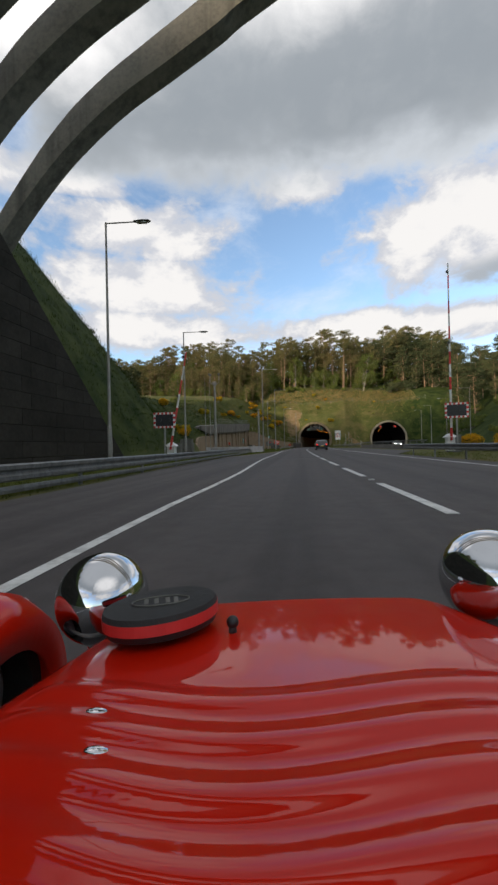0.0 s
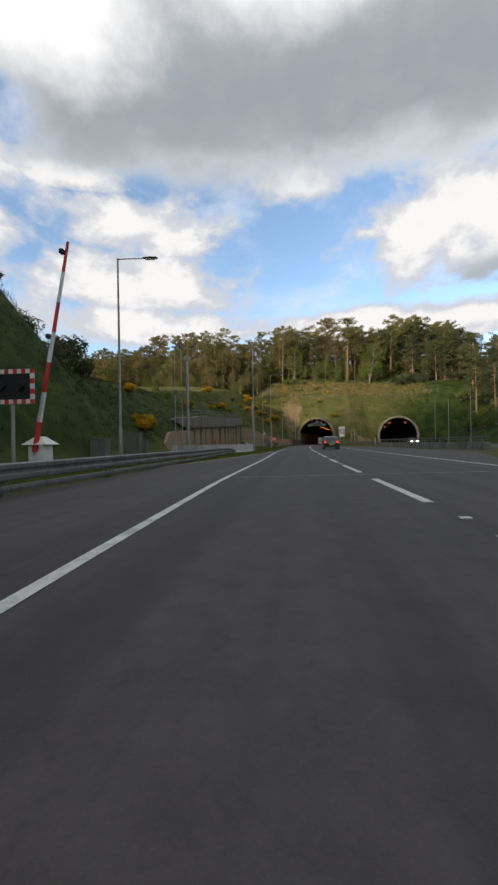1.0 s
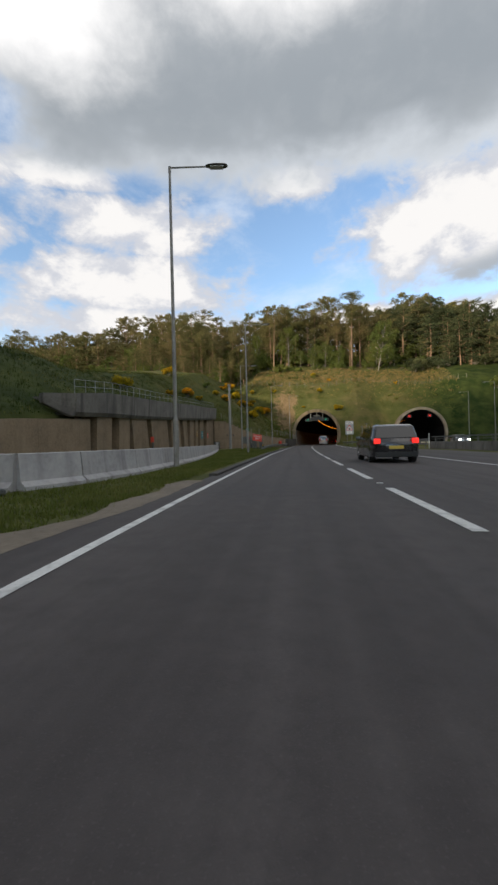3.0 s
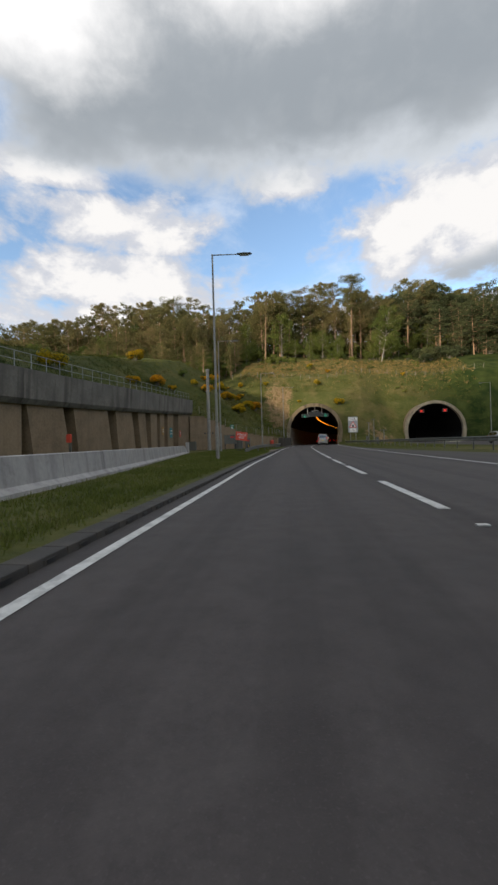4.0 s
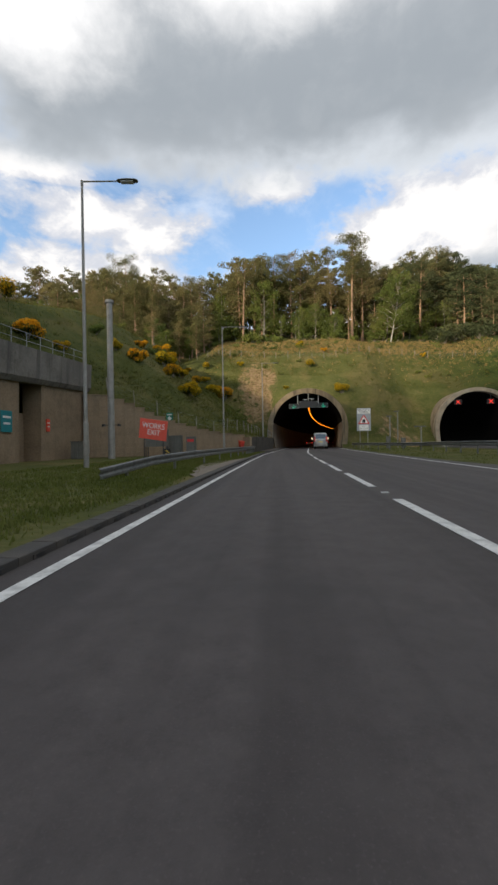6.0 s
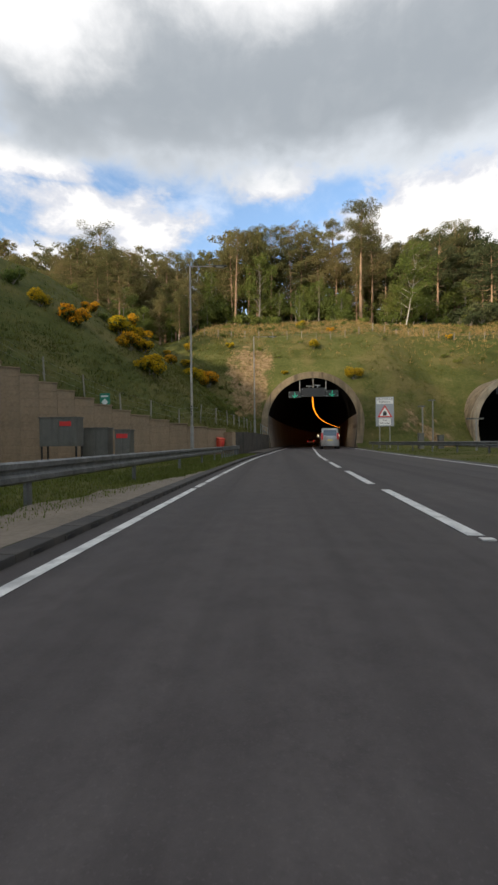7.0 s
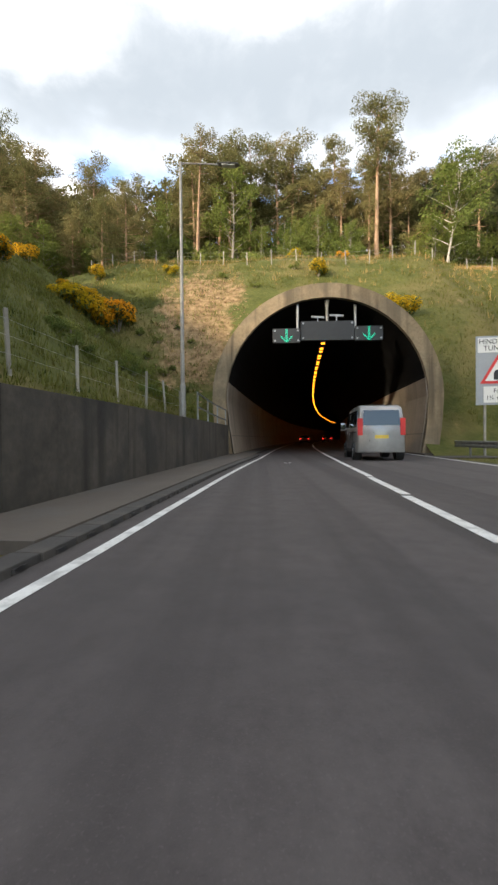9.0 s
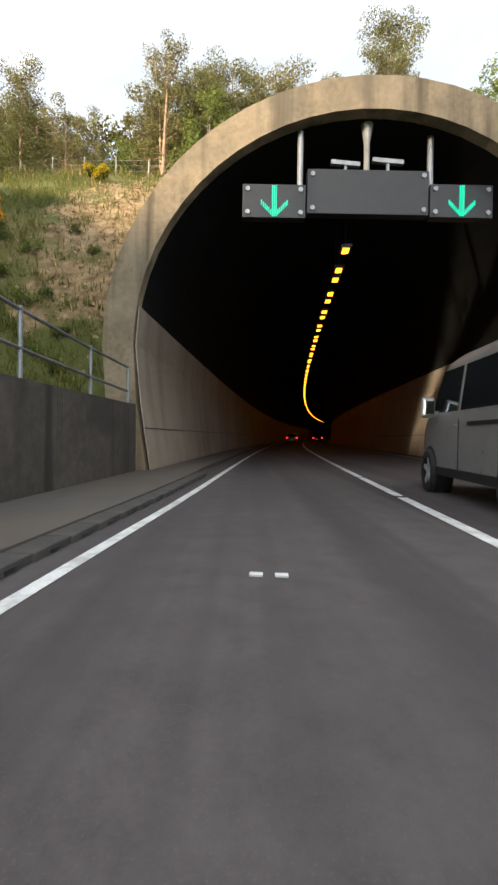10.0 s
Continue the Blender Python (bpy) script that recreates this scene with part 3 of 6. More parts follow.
for d in (1.41, 1.58):
    bm = NB()
    box(bm, (0.09, 0.055, 0.018), (0, 0, 0), bevel=0.008)
    o = part("mark", bm, "road_paint", studs)
    o.matrix_basis = at_road(140.65, d, 0.022)
strip("sandy_strip", "sand", 30, 54, lambda y: pavement_edge(y) - 0.42 + 0.34 * noise.noise(Vector((y * 0.8, 3.0, 0))) + 0.16 * noise.noise(Vector((y * 4.0, 8.0, 0))), lambda y: pavement_edge(y) + 0.05 + 0.12 * noise.noise(Vector((y * 2.0, 1.0, 0))), 0.016, step=0.3, label="pale sandy edge of the pavement", category="verge")
strip("sandy_strip_far", "sand", 97, 112, lambda y: pavement_edge(y) - 1.35 + abs(y - 104.5) * 0.14 + 0.4 * noise.noise(Vector((y * 1.3, 5.0, 0))), lambda y: pavement_edge(y) + 0.02 + 0.3 * noise.noise(Vector((y * 0.9, 2.0, 0))), 0.016, step=0.3, label="pale gravel patch beside the edge line", category="verge")
strip("footway", "footway", 129.0, 330, -1.77, lambda y: -0.54 + line_shift(y) if y < 147.6 else -0.45, 0.10, thick=0.12, label="grey footway behind the drainage kerb", category="footway")
strip("portal_apron", "asphalt", 144.4, 149.0, 8.2, 11.2, 0.006, label="asphalt apron at the foot of the tunnel ring", category="road")
strip("portal_apron_near", "asphalt", 144.4, 149.0, -3.6, -0.4, 0.006, label="asphalt apron behind the footway", category="road")
strip("footway_offside", "footway", 146.5, 330, 8.3, 9.6, 0.10, thick=0.12, label="raised walkway inside the tunnel", category="footway")


def kerb_block():
    bm = NB()
    box(bm, (0.24, 0.49, 0.10), (0, 0, 0.03), bevel=0.014)
    box(bm, (0.03, 0.16, 0.04), (0.115, 0, 0.034))
    me = bpy.data.meshes.new("kerb_block")
    bm.to_mesh(me)
    bm.free()
    me.materials.append(M["kerb"])
    return me


def cylinder_slot():
    bm = NB()
    box(bm, (0.012, 0.10, 0.028), (0.128, 0, 0.04))
    me = bpy.data.meshes.new("drain_slot")
    bm.to_mesh(me)
    bm.free()
    me.materials.append(M["black"])
    return me


kerb = thing("drainage_kerb", pose(0, 0, 0), "grey concrete drainage kerb with dark slots", "kerb", kind="structure")
kb, ks = kerb_block(), cylinder_slot()
for i in range(184):
    y = 55.5 + 0.5 * i
    k = shared("kerb_block", kb, kerb, at_road(y, line_shift(y) - 0.42, 0.0))
    shared("drain_slot", ks, k)

# ---------------------------------------------------------------- the tunnel bores


def arch_profile(r, zc, foot, k=28):
    """Right-handed outline of a bore in (across, up), from the left foot over the crown to the right foot."""
    pts = [(-foot, 0.0), (-r * 0.985, zc * 0.55)]
    for i in range(k + 1):
        a = math.pi * (1 - i / k)
        pts.append((r * math.cos(a), zc + r * math.sin(a)))
    return pts + [(r * 0.985, zc * 0.55), (foot, 0.0)]


def ring_part(name, mat, parent, y0, y1, d, zc, r_in, r_out, foot_in, foot_out, step=2.0):
    bm = NB()
    inner, outer = arch_profile(r_in, zc, foot_in), arch_profile(r_out, zc, foot_out)
    outline = inner + outer[::-1]
    k = max(2, int((y1 - y0) / step) + 1)
    sweep(bm, [[along(y0 + (y1 - y0) * i / (k - 1), d + a, b) for a, b in outline] for i in range(k)])
    return part(name, bm, mat, parent)


tunnel = thing("tunnel", pose(0, 0, 0), "concrete ringed tunnel mouth leading into a dark curved bore", "tunnel", kind="structure")
ring_part("portal_ring", "concrete_arch", tunnel, PORTAL_Y, PORTAL_Y + 0.5, PORTAL_D, ARCH_Z, ARCH_R, ARCH_OUT, 5.0, 5.8, 0.8)
ring_part("bore_lining", "lining_dark_shade", tunnel, PORTAL_Y + 0.30, 330, PORTAL_D, ARCH_Z, ARCH_R - 0.012, ARCH_OUT - 0.06, 4.988, 5.75, 3.0)
ring_part("bore_shell", "concrete_arch", tunnel, PORTAL_Y + 0.5, PORTAL_Y + 14, PORTAL_D, ARCH_Z, ARCH_OUT - 0.05, ARCH_OUT, 5.76, 5.8, 3.0)
# Added wall shuts the modelled bore, so its far end stays dark.
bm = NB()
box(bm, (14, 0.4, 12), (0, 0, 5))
end_wall = part("end_wall", bm, "lining_dark_shade", tunnel)
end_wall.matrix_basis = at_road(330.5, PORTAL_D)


def cladding(side, y0, y1):
    """One wall panel of the lining, 4.2 m high, leaning with the bore."""
    bm = NB()
    prof = [(4.90, 0.10), (5.14, 1.7), (5.28, 3.1), (5.20, 4.05)]
    rings = []
    for y in (y0 + 0.012, y1 - 0.012):
        rings.append([along(y, PORTAL_D + side * a, b) for a, b in prof] + [along(y, PORTAL_D + side * (a + 0.03), b) for a, b in prof[::-1]])
    sweep(bm, rings)
    panel = part("wall_panel", bm, "lining_panel", tunnel)
    bm = NB()
    rows = [[along(y, PORTAL_D + side * (a - 0.012), b) for a, b in ((5.05, 1.10), (5.055, 1.13), (5.085, 1.13), (5.08, 1.10))] for y in (y0 + 0.012, y1 - 0.012)]
    part("joint", sweep(bm, rows), "black", panel)
    return panel


for i in range(45):
    cladding(-1, PORTAL_Y + 0.05 + 4 * i, PORTAL_Y + 4.05 + 4 * i)
    cladding(1, PORTAL_Y + 0.05 + 4 * i, PORTAL_Y + 4.05 + 4 * i)

second = thing("second_tunnel", pose(0, 0, 0), "concrete ringed tunnel mouth of the opposite carriageway, its ring coloured as sunlit", "tunnel", kind="structure")


def second_ring(name, mat, y0, y1, r_in, r_out):
    bm = NB()
    outline = arch_profile(r_in, SECOND.z, r_in - 0.3) + arch_profile(r_out, SECOND.z, r_out - 0.3)[::-1]
    k = max(2, int((y1 - y0) / 2) + 1)
    rows = []
    for i in range(k):
        y = y0 + (y1 - y0) * i / (k - 1)
        shift = edge_x(y) - edge_x(SECOND.y)
        rows.append([(SECOND.x + shift + a, y, b) for a, b in outline])
    return part(name, sweep(bm, rows), mat, second)


second_ring("portal_ring", "concrete_arch_sunlit", SECOND.y, SECOND.y + 1.2, SECOND_R, SECOND_OUT)
second_ring("outer_shell", "concrete_arch", SECOND.y + 1.2, SECOND.y + 12, SECOND_OUT - 0.3, SECOND_OUT)
second_ring("bore_lining", "lining_dark_shade", SECOND.y + 1.2, SECOND.y + 60, SECOND_R + 0.02, SECOND_OUT - 0.31)
# Another added wall closes the second bore and keeps it dark.
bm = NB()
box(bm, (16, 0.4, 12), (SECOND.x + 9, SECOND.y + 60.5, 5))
part("end_wall", bm, "lining_dark_shade", second)
strip("road_in_second_tunnel", "asphalt", 151, 212, 24.5, 33.0, 0.012, label="asphalt inside the second tunnel", category="road")

# lane signals hung in the mouth
gantry = thing("lane_signal_gantry", pose(0, 0, 0), "black lane signal panels with lit green arrows under the tunnel crown", "traffic signal")
GY = 147.42


def signal_panel(x0, x1, z0, z1, name):
    bm = NB()
    box(bm, (x1 - x0, 0.22, z1 - z0), ((x0 + x1) / 2, GY, (z0 + z1) / 2), bevel=0.02)
    p = part(name, bm, "black", gantry)
    for x in (x0 + 0.12, x1 - 0.12):
        for z in (z0 + 0.12, z1 - 0.12):
            bm = NB()
            rod(bm, (x, GY - 0.14, z), (x, GY - 0.10, z), 0.055, seg=12)
            part("bolt", bm, "steel", p)
    return p


def arrow(x, zc, parent):
    """A downward arrow of small lit dots."""
    bm = NB()
    s = 0.043
    for i in range(17):
        for j in (-1, 0, 1):
            ball(bm, (x + j * s, GY - 0.125, zc + 0.33 - i * s), 0.017, 6)
    for k in range(1, 8):
        for j in (-1, 0, 1):
            for sg in (-1, 1):
                ball(bm, (x + sg * k * s, GY - 0.125, zc - 0.36 + (k + j) * s), 0.017, 6)
    part("arrow", bm, "green_led", parent, "lit green downward arrow")


p = signal_panel(1.93, 3.42, 6.12, 6.90, "signal_panel")
arrow(2.68, 6.52, p)
p = signal_panel(6.38, 7.88, 6.20, 6.98, "signal_panel")
arrow(7.13, 6.60, p)
signal_panel(3.46, 6.34, 6.24, 7.28, "message_panel")
for x in (3.30, 6.42):
    bm = NB()
    rod(bm, (x, GY + 0.02, 6.9), (x, GY + 0.02, 8.22), 0.075)
    part("hanger", bm, "steel", gantry)
bm = NB()
rod(bm, (4.9, GY + 0.05, 7.25), (4.9, GY + 0.05, 8.1), 0.07)
rod(bm, (4.9, GY + 0.05, 8.0), (4.9, GY + 0.05, 8.45), 0.07, 0.15)
part("hanger", bm, "steel_dull", gantry)
for x0, x1, z in ((4.05, 4.75, 7.55), (5.05, 5.8, 7.62)):
    bm = NB()
    box(bm, (x1 - x0, 0.1, 0.1), ((x0 + x1) / 2, GY + 0.1, z), (0, 4, 0))
    box(bm, (0.06, 0.06, 0.45), ((x0 + x1) / 2, GY + 0.1, z - 0.24))
    part("bracket", bm, "steel", gantry)

# row of amber lamps along the crown
bm = NB()
box(bm, (0.20, 0.34, 0.024), (0, 0, 0.015), bevel=0.008)
lamp_me = bpy.data.meshes.new("lens")
bm.to_mesh(lamp_me)
bm.free()
lamp_me.materials.append(M["amber"])
bm = NB()
box(bm, (0.34, 0.52, 0.10), (0, 0, 0.08), bevel=0.02)
rod(bm, (0, 0, 0.12), (0, 0, 1.5), 0.02, seg=6)
body_me = bpy.data.meshes.new("housing")
bm.to_mesh(body_me)
bm.free()
body_me.materials.append(M["black"])
for i in range(120):
    y = 150.6 + 1.15 * i + (0.3 if i % 2 else 0)
    t_lamp = thing("tunnel_lamp", at_road(y, 3.58, 6.75), "lit amber lamp hung from the tunnel crown", "lamp", "lamps along the tunnel")
    shared("housing", body_me, t_lamp)
    shared("lens", lamp_me, t_lamp)

for i in range(16):
    y = 166.0 + 3.0 * i
    t_lamp = thing("tunnel_lamp", pose(SECOND.x - 1.2 + edge_x(y) - edge_x(SECOND.y), y, 6.75) @ Matrix.Diagonal((0.5, 0.6, 1, 1)), "lit amber lamp hung from the second tunnel's crown", "lamp", "lamps along the second tunnel")
    shared("housing", body_me, t_lamp)
    shared("lens", lamp_me, t_lamp)

# red lane crosses of the second bore
for x in (28.6, 33.6):
    sg = thing("lane_closed_signal", pose(x, SECOND.y + 0.8, 6.9), "black panel with a lit red cross in the tunnel mouth", "traffic signal", "red crosses of the second tunnel")
    bm = NB()
    box(bm, (1.2, 0.2, 0.8), bevel=0.02)
    rod(bm, (0, 0.05, 0.3), (0, 0.05, 1.5), 0.06)
    part("panel", bm, "black", sg)
    bm = NB()
    box(bm, (0.10, 0.03, 0.8), (0, -0.12, 0), (0, 45, 0))
    box(bm, (0.10, 0.025, 0.8), (0, -0.12, 0), (0, -45, 0))
    part("cross", bm, "red_led", sg)

# ---------------------------------------------------------------- walls beside the road


def wall_run(name, mat, pts, thick, label, coping=0.0):
    """A wall through (x, y, height) points, its near face on them."""
    ob = thing(name, pose(0, 0, 0), label, "wall", kind="structure")
    for i, (a, b) in enumerate(zip(pts, pts[1:])):
        bm = NB()
        dirv = Vector((b[0] - a[0], b[1] - a[1], 0)).normalized()
        nrm = Vector((-dirv.y, dirv.x, 0)) * thick
        rows = []
        for p, off in ((a, 0.006), (b, -0.006)):
            q = Vector((p[0], p[1], 0)) + dirv * off
            rows.append([q + Vector((0, 0, -0.3)), q + Vector((0, 0, p[2])), q + nrm + Vector((0, 0, p[2])), q + nrm + Vector((0, 0, -0.3))])
        part("panel", sweep(bm, rows), mat, ob)
        if coping:
            bm = NB()
            rows = []
            for p, off in ((a, 0.0), (b, 0.0)):
                q = Vector((p[0], p[1], p[2])) + dirv * off - nrm * 0.12
                w = nrm * 1.24
                rows.append([q, q + Vector((0, 0, coping)), q + w + Vector((0, 0, coping)), q + w])
            part("coping", sweep(bm, rows), mat, ob)
    return ob


pts = [(-2.88, 128.4, 1.62), (-2.0, 130.6, 1.66)]
y = 130.6
while y < PORTAL_Y - 0.2:
    y = min(PORTAL_Y - 0.05, y + 3.3)
    p = along(y, -1.78)
    pts.append((p.x, p.y, 1.66))
wall_run("retaining_wall", "concrete_dark", pts, 0.42, "dark streaked concrete retaining wall beside the footway")
wall_run("wall_end", "panel_tan", [(-3.66, 128.62, 1.62), (-2.90, 127.95, 1.62)], 0.3, "tan end face of the dark retaining wall")

stepped = thing("stepped_wall", pose(0, 0, 0), "tan block retaining wall stepping down towards the tunnel", "wall", kind="structure")
STEP_LINE = [(117.2, -15.55), (118.9, -12.4), (121.2, -9.9), (123.9, -7.6), (126.5, -5.6), (128.75, -3.5)]
STEP_TOP = [(117.2, 5.1), (118.1, 5.08), (118.9, 4.5), (120.05, 3.8), (121.2, 3.2), (122.5, 2.8), (123.9, 2.45), (126.5, 2.0), (128.75, 1.8)]
cuts = [117.2, 117.75, 118.3, 118.7, 119.2, 119.8, 120.4, 121.1, 121.9, 122.8, 123.8, 125.0, 126.2, 127.5, 128.75]
for i, (ya, yb) in enumerate(zip(cuts, cuts[1:])):
    a, b = Vector((lerp_table(STEP_LINE, ya), ya, 0)), Vector((lerp_table(STEP_LINE, yb), yb, 0))
    h = lerp_table(STEP_TOP, (ya + yb) / 2)
    L = (b - a).length
    ang = math.degrees(math.atan2(b.y - a.y, b.x - a.x))
    courses = max(4, round(h / 0.42))
    for c in range(courses):
        bm = NB()
        box(bm, (L - 0.006, 0.4, h / courses - 0.006), (L / 2, 0.2, h * (c + 0.5) / courses - 0.02), bevel=0.008)
        ob = part("block", bm, "panel_tan", stepped)
        ob.matrix_basis = pose(a.x, a.y, 0, 0, 0, ang)
    bm = NB()
    box(bm, (L + 0.06, 0.5, 0.07), (L / 2, 0.2, h + 0.02), bevel=0.012)
    ob = part("coping", bm, "panel_tan", stepped)
    ob.matrix_basis = pose(a.x, a.y, 0, 0, 0, ang)

# the wing wall under the footbridge, in courses of stone darkened for the bridge's shade
wing = thing("wing_wall", pose(0, 0, 0), "dark sloping stone wing wall of the footbridge abutment, its colour lowered for shade", "wall", kind="structure")
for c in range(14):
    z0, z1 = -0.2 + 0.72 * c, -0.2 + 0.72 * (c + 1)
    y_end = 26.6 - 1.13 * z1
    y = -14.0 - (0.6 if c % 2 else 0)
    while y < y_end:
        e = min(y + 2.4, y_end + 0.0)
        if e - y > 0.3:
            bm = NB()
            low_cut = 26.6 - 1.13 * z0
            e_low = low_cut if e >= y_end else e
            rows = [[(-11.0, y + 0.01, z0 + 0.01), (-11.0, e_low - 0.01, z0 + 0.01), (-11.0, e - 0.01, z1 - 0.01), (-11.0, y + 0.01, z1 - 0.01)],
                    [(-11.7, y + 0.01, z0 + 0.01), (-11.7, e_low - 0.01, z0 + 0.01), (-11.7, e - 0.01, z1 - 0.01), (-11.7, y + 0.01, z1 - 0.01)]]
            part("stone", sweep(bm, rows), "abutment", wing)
        y += 2.4


def footbridge_rib(y):
    """One curved concrete rib of the arch over the road."""
    left = [(-17.0, 2.0), (-15.2, 5.0), (-13.4, 8.6), (-12.0, 10.75), (-9.9, 13.2), (-8.2, 14.75), (-6.3, 16.1), (-4.2, 17.25), (-2.0, 18.5), (-0.6, 19.4), (5.0, 22.2)]
    pts = left + [(11.0, 23.4)] + [(22.0 - x, z) for x, z in left[::-1]]
    dens = []
    # sample the smooth line through the points
    for i in range(len(pts) - 1):
        p0 = Vector(pts[max(0, i - 1)])
        p1, p2 = Vector(pts[i]), Vector(pts[i + 1])
        p3 = Vector(pts[min(len(pts) - 1, i + 2)])
        for k in range(6):
            u = k / 6
            dens.append(0.5 * (2 * p1 + (p2 - p0) * u + (2 * p0 - 5 * p1 + 4 * p2 - p3) * u * u + (3 * p1 - p0 - 3 * p2 + p3) * u ** 3))
    rows = []
    for i, p in enumerate(dens):
        t = (dens[min(i + 1, len(dens) - 1)] - dens[max(i - 1, 0)]).normalized()
        nrm = Vector((-t.y, t.x))
        lo, hi = p, p + nrm * lerp_table([(0.0, 1.45), (11.0, 1.4), (15.0, 1.32), (19.0, 1.12), (21.0, 0.85), (24.0, 0.55)], abs(p.x - 11.0))
        rows.append([(lo.x, y - 0.45, lo.y), (lo.x, y + 0.45, lo.y), (hi.x, y + 0.45, hi.y), (hi.x, y - 0.45, hi.y)])
    return sweep(NB(), rows)


bridge = thing("footbridge", pose(0, 0, 0), "curved grey concrete arch ribs of a footbridge over the road", "bridge", kind="structure")
for y in (17.4, 14.3, 11.9):
    part("arch_rib", footbridge_rib(y), "concrete_rib", bridge)

# ---------------------------------------------------------------- the service building under the bank
station = thing("service_building", pose(0, 0, 0), "low concrete service building with slanted piers, tan panels and a deep fascia", "building", kind="structure")
FX, FY0, FY1 = -15.85, 70.4, 118.0


def fascia_low(y):
    return lerp_table([(69.6, 3.0), (75, 3.3), (82, 3.56), (87, 3.77), (98, 4.3), (108, 4.86), (118, 5.42)], y)


def fascia_high(y):
    return lerp_table([(69.6, 4.55), (75, 5.24), (82, 5.58), (87, 5.8), (98, 6.5), (108, 7.0), (118, 7.6)], y)


roof_rows = [[(FX + 0.3, y, fascia_high(y) - 0.42), (FX - 3.2, y, fascia_high(y) - 0.42), (FX - 3.2, y, fascia_high(y) - 0.12), (FX + 0.3, y, fascia_high(y) - 0.12)] for y in (70.6, 75, 82, 87, 98, 108, 117.9)]
part("roof_slab", sweep(NB(), roof_rows), "concrete_grey", station)
fascia_cuts = [FY0] + [75.0 + 4.78 * i for i in range(10)]
for y0, y1 in zip(fascia_cuts, fascia_cuts[1:]):
    rows = []
    for yy in (y0 + 0.008, y1 - 0.008):
        h, t = fascia_low(yy), fascia_high(yy)
        rows.append([(FX + 0.30, yy, h), (FX + 0.52, yy, h + 0.30), (FX + 0.62, yy, t), (FX - 0.1, yy, t), (FX - 0.1, yy, h)])
    part("fascia_panel", sweep(NB(), rows), "concrete_grey", station)
    # Soffit in the dark wall concrete: shade under the fascia put into its colour.
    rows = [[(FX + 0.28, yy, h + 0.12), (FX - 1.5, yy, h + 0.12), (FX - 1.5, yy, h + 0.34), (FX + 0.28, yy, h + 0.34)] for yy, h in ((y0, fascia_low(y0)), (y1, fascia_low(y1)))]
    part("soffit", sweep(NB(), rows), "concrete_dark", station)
# the near end of the fascia turns back into the bank, its lower edge rising
h, t = fascia_low(FY0), fascia_high(FY0)
rows = [[(FX + 0.30, FY0 - 0.01, h), (FX + 0.62, FY0 - 0.01, t), (FX - 0.1, FY0 - 0.01, t), (FX - 0.1, FY0 - 0.01, h)],
        [(FX - 1.35, FY0 - 0.9, h + 0.95), (FX - 1.25, FY0 - 1.0, t - 0.02), (FX - 1.8, FY0 - 0.6, t - 0.02), (FX - 1.8, FY0 - 0.6, h + 0.95)]]
part("fascia_return", sweep(NB(), rows), "concrete_grey", station)
bm = NB()
box(bm, (0.3, FY1 - 72.0, 3.4), (FX - 1.35, (FY1 + 72.0) / 2, 1.5))
part("back_wall", bm, "panel_tan", station)
# broad tan slabs and piers under the fascia, some leaning, with dark slots between: foot from and to, head from and to
SLABS = [(74.1, 76.6, 74.1, 76.6), (78.0, 80.2, 78.0, 80.2), (81.4, 85.4, 80.6, 84.3), (86.5, 91.9, 85.6, 90.8), (93.2, 97.1, 92.4, 95.9), (98.5, 100.4, 97.4, 99.4), (101.4, 103.4, 101.0, 103.1),
         (104.3, 105.8, 104.3, 105.8), (107.2, 109.5, 107.2, 109.5), (111.8, 117.9, 111.8, 117.9)]
for a0, a1, b0, b1 in SLABS:
    h0, h1 = fascia_low(b0) + 0.14, fascia_low(b1) + 0.14
    rows = [[(FX - 1.25, a0, -0.1), (FX, a0, -0.1), (FX, a1, -0.1), (FX - 1.25, a1, -0.1)],
            [(FX - 1.25, b0, h0), (FX + 0.1, b0, h0), (FX + 0.1, b1, h1), (FX - 1.25, b1, h1)]]
    part("buttress", sweep(NB(), rows), "panel_tan", station)
bm = NB()
box(bm, (2.4, 0.35, 5.3), (FX - 1.3, FY1 + 0.05, 2.5))
part("end_wall", bm, "panel_tan", station)
# tan wall that runs on from the near end and falls away into the bank
NEAR_TOP = [(55.4, 0.7), (60.6, 1.35), (61.8, 2.1), (63.0, 2.42), (65.0, 2.6), (73.1, 3.02)]
near_cuts = [55.4, 57.2, 59.0, 60.6, 61.8, 63.0, 65.0, 67.0, 69.0, 71.0, 73.1]
for y0, y1 in zip(near_cuts, near_cuts[1:]):
    rows = []
    for y in (y0 + 0.004, y1 - 0.004):
        x = lerp_table([(55.4, -14.3), (62.6, FX + 0.05), (80, FX + 0.05)], y)
        z = lerp_table(NEAR_TOP, y)
        rows.append([(x, y, -0.1), (x, y, z), (x - 0.4, y, z), (x - 0.4, y, -0.1)])
    part("near_wall", sweep(NB(), rows), "panel_tan", station)
# rail along the roof edge
rail = thing("roof_railing", pose(0, 0, 0), "thin galvanised railing along the roof edge", "railing")
n_post = 33
for i in range(n_post):
    y = FY0 + 0.5 + (FY1 - FY0 - 1.0) * i / (n_post - 1)
    h = fascia_high(y)
    bm = NB()
    rod(bm, (FX + 0.15, y, h - 0.05), (FX + 0.15, y, h + 1.0), 0.025, seg=8)
    part("post", bm, "steel", rail)
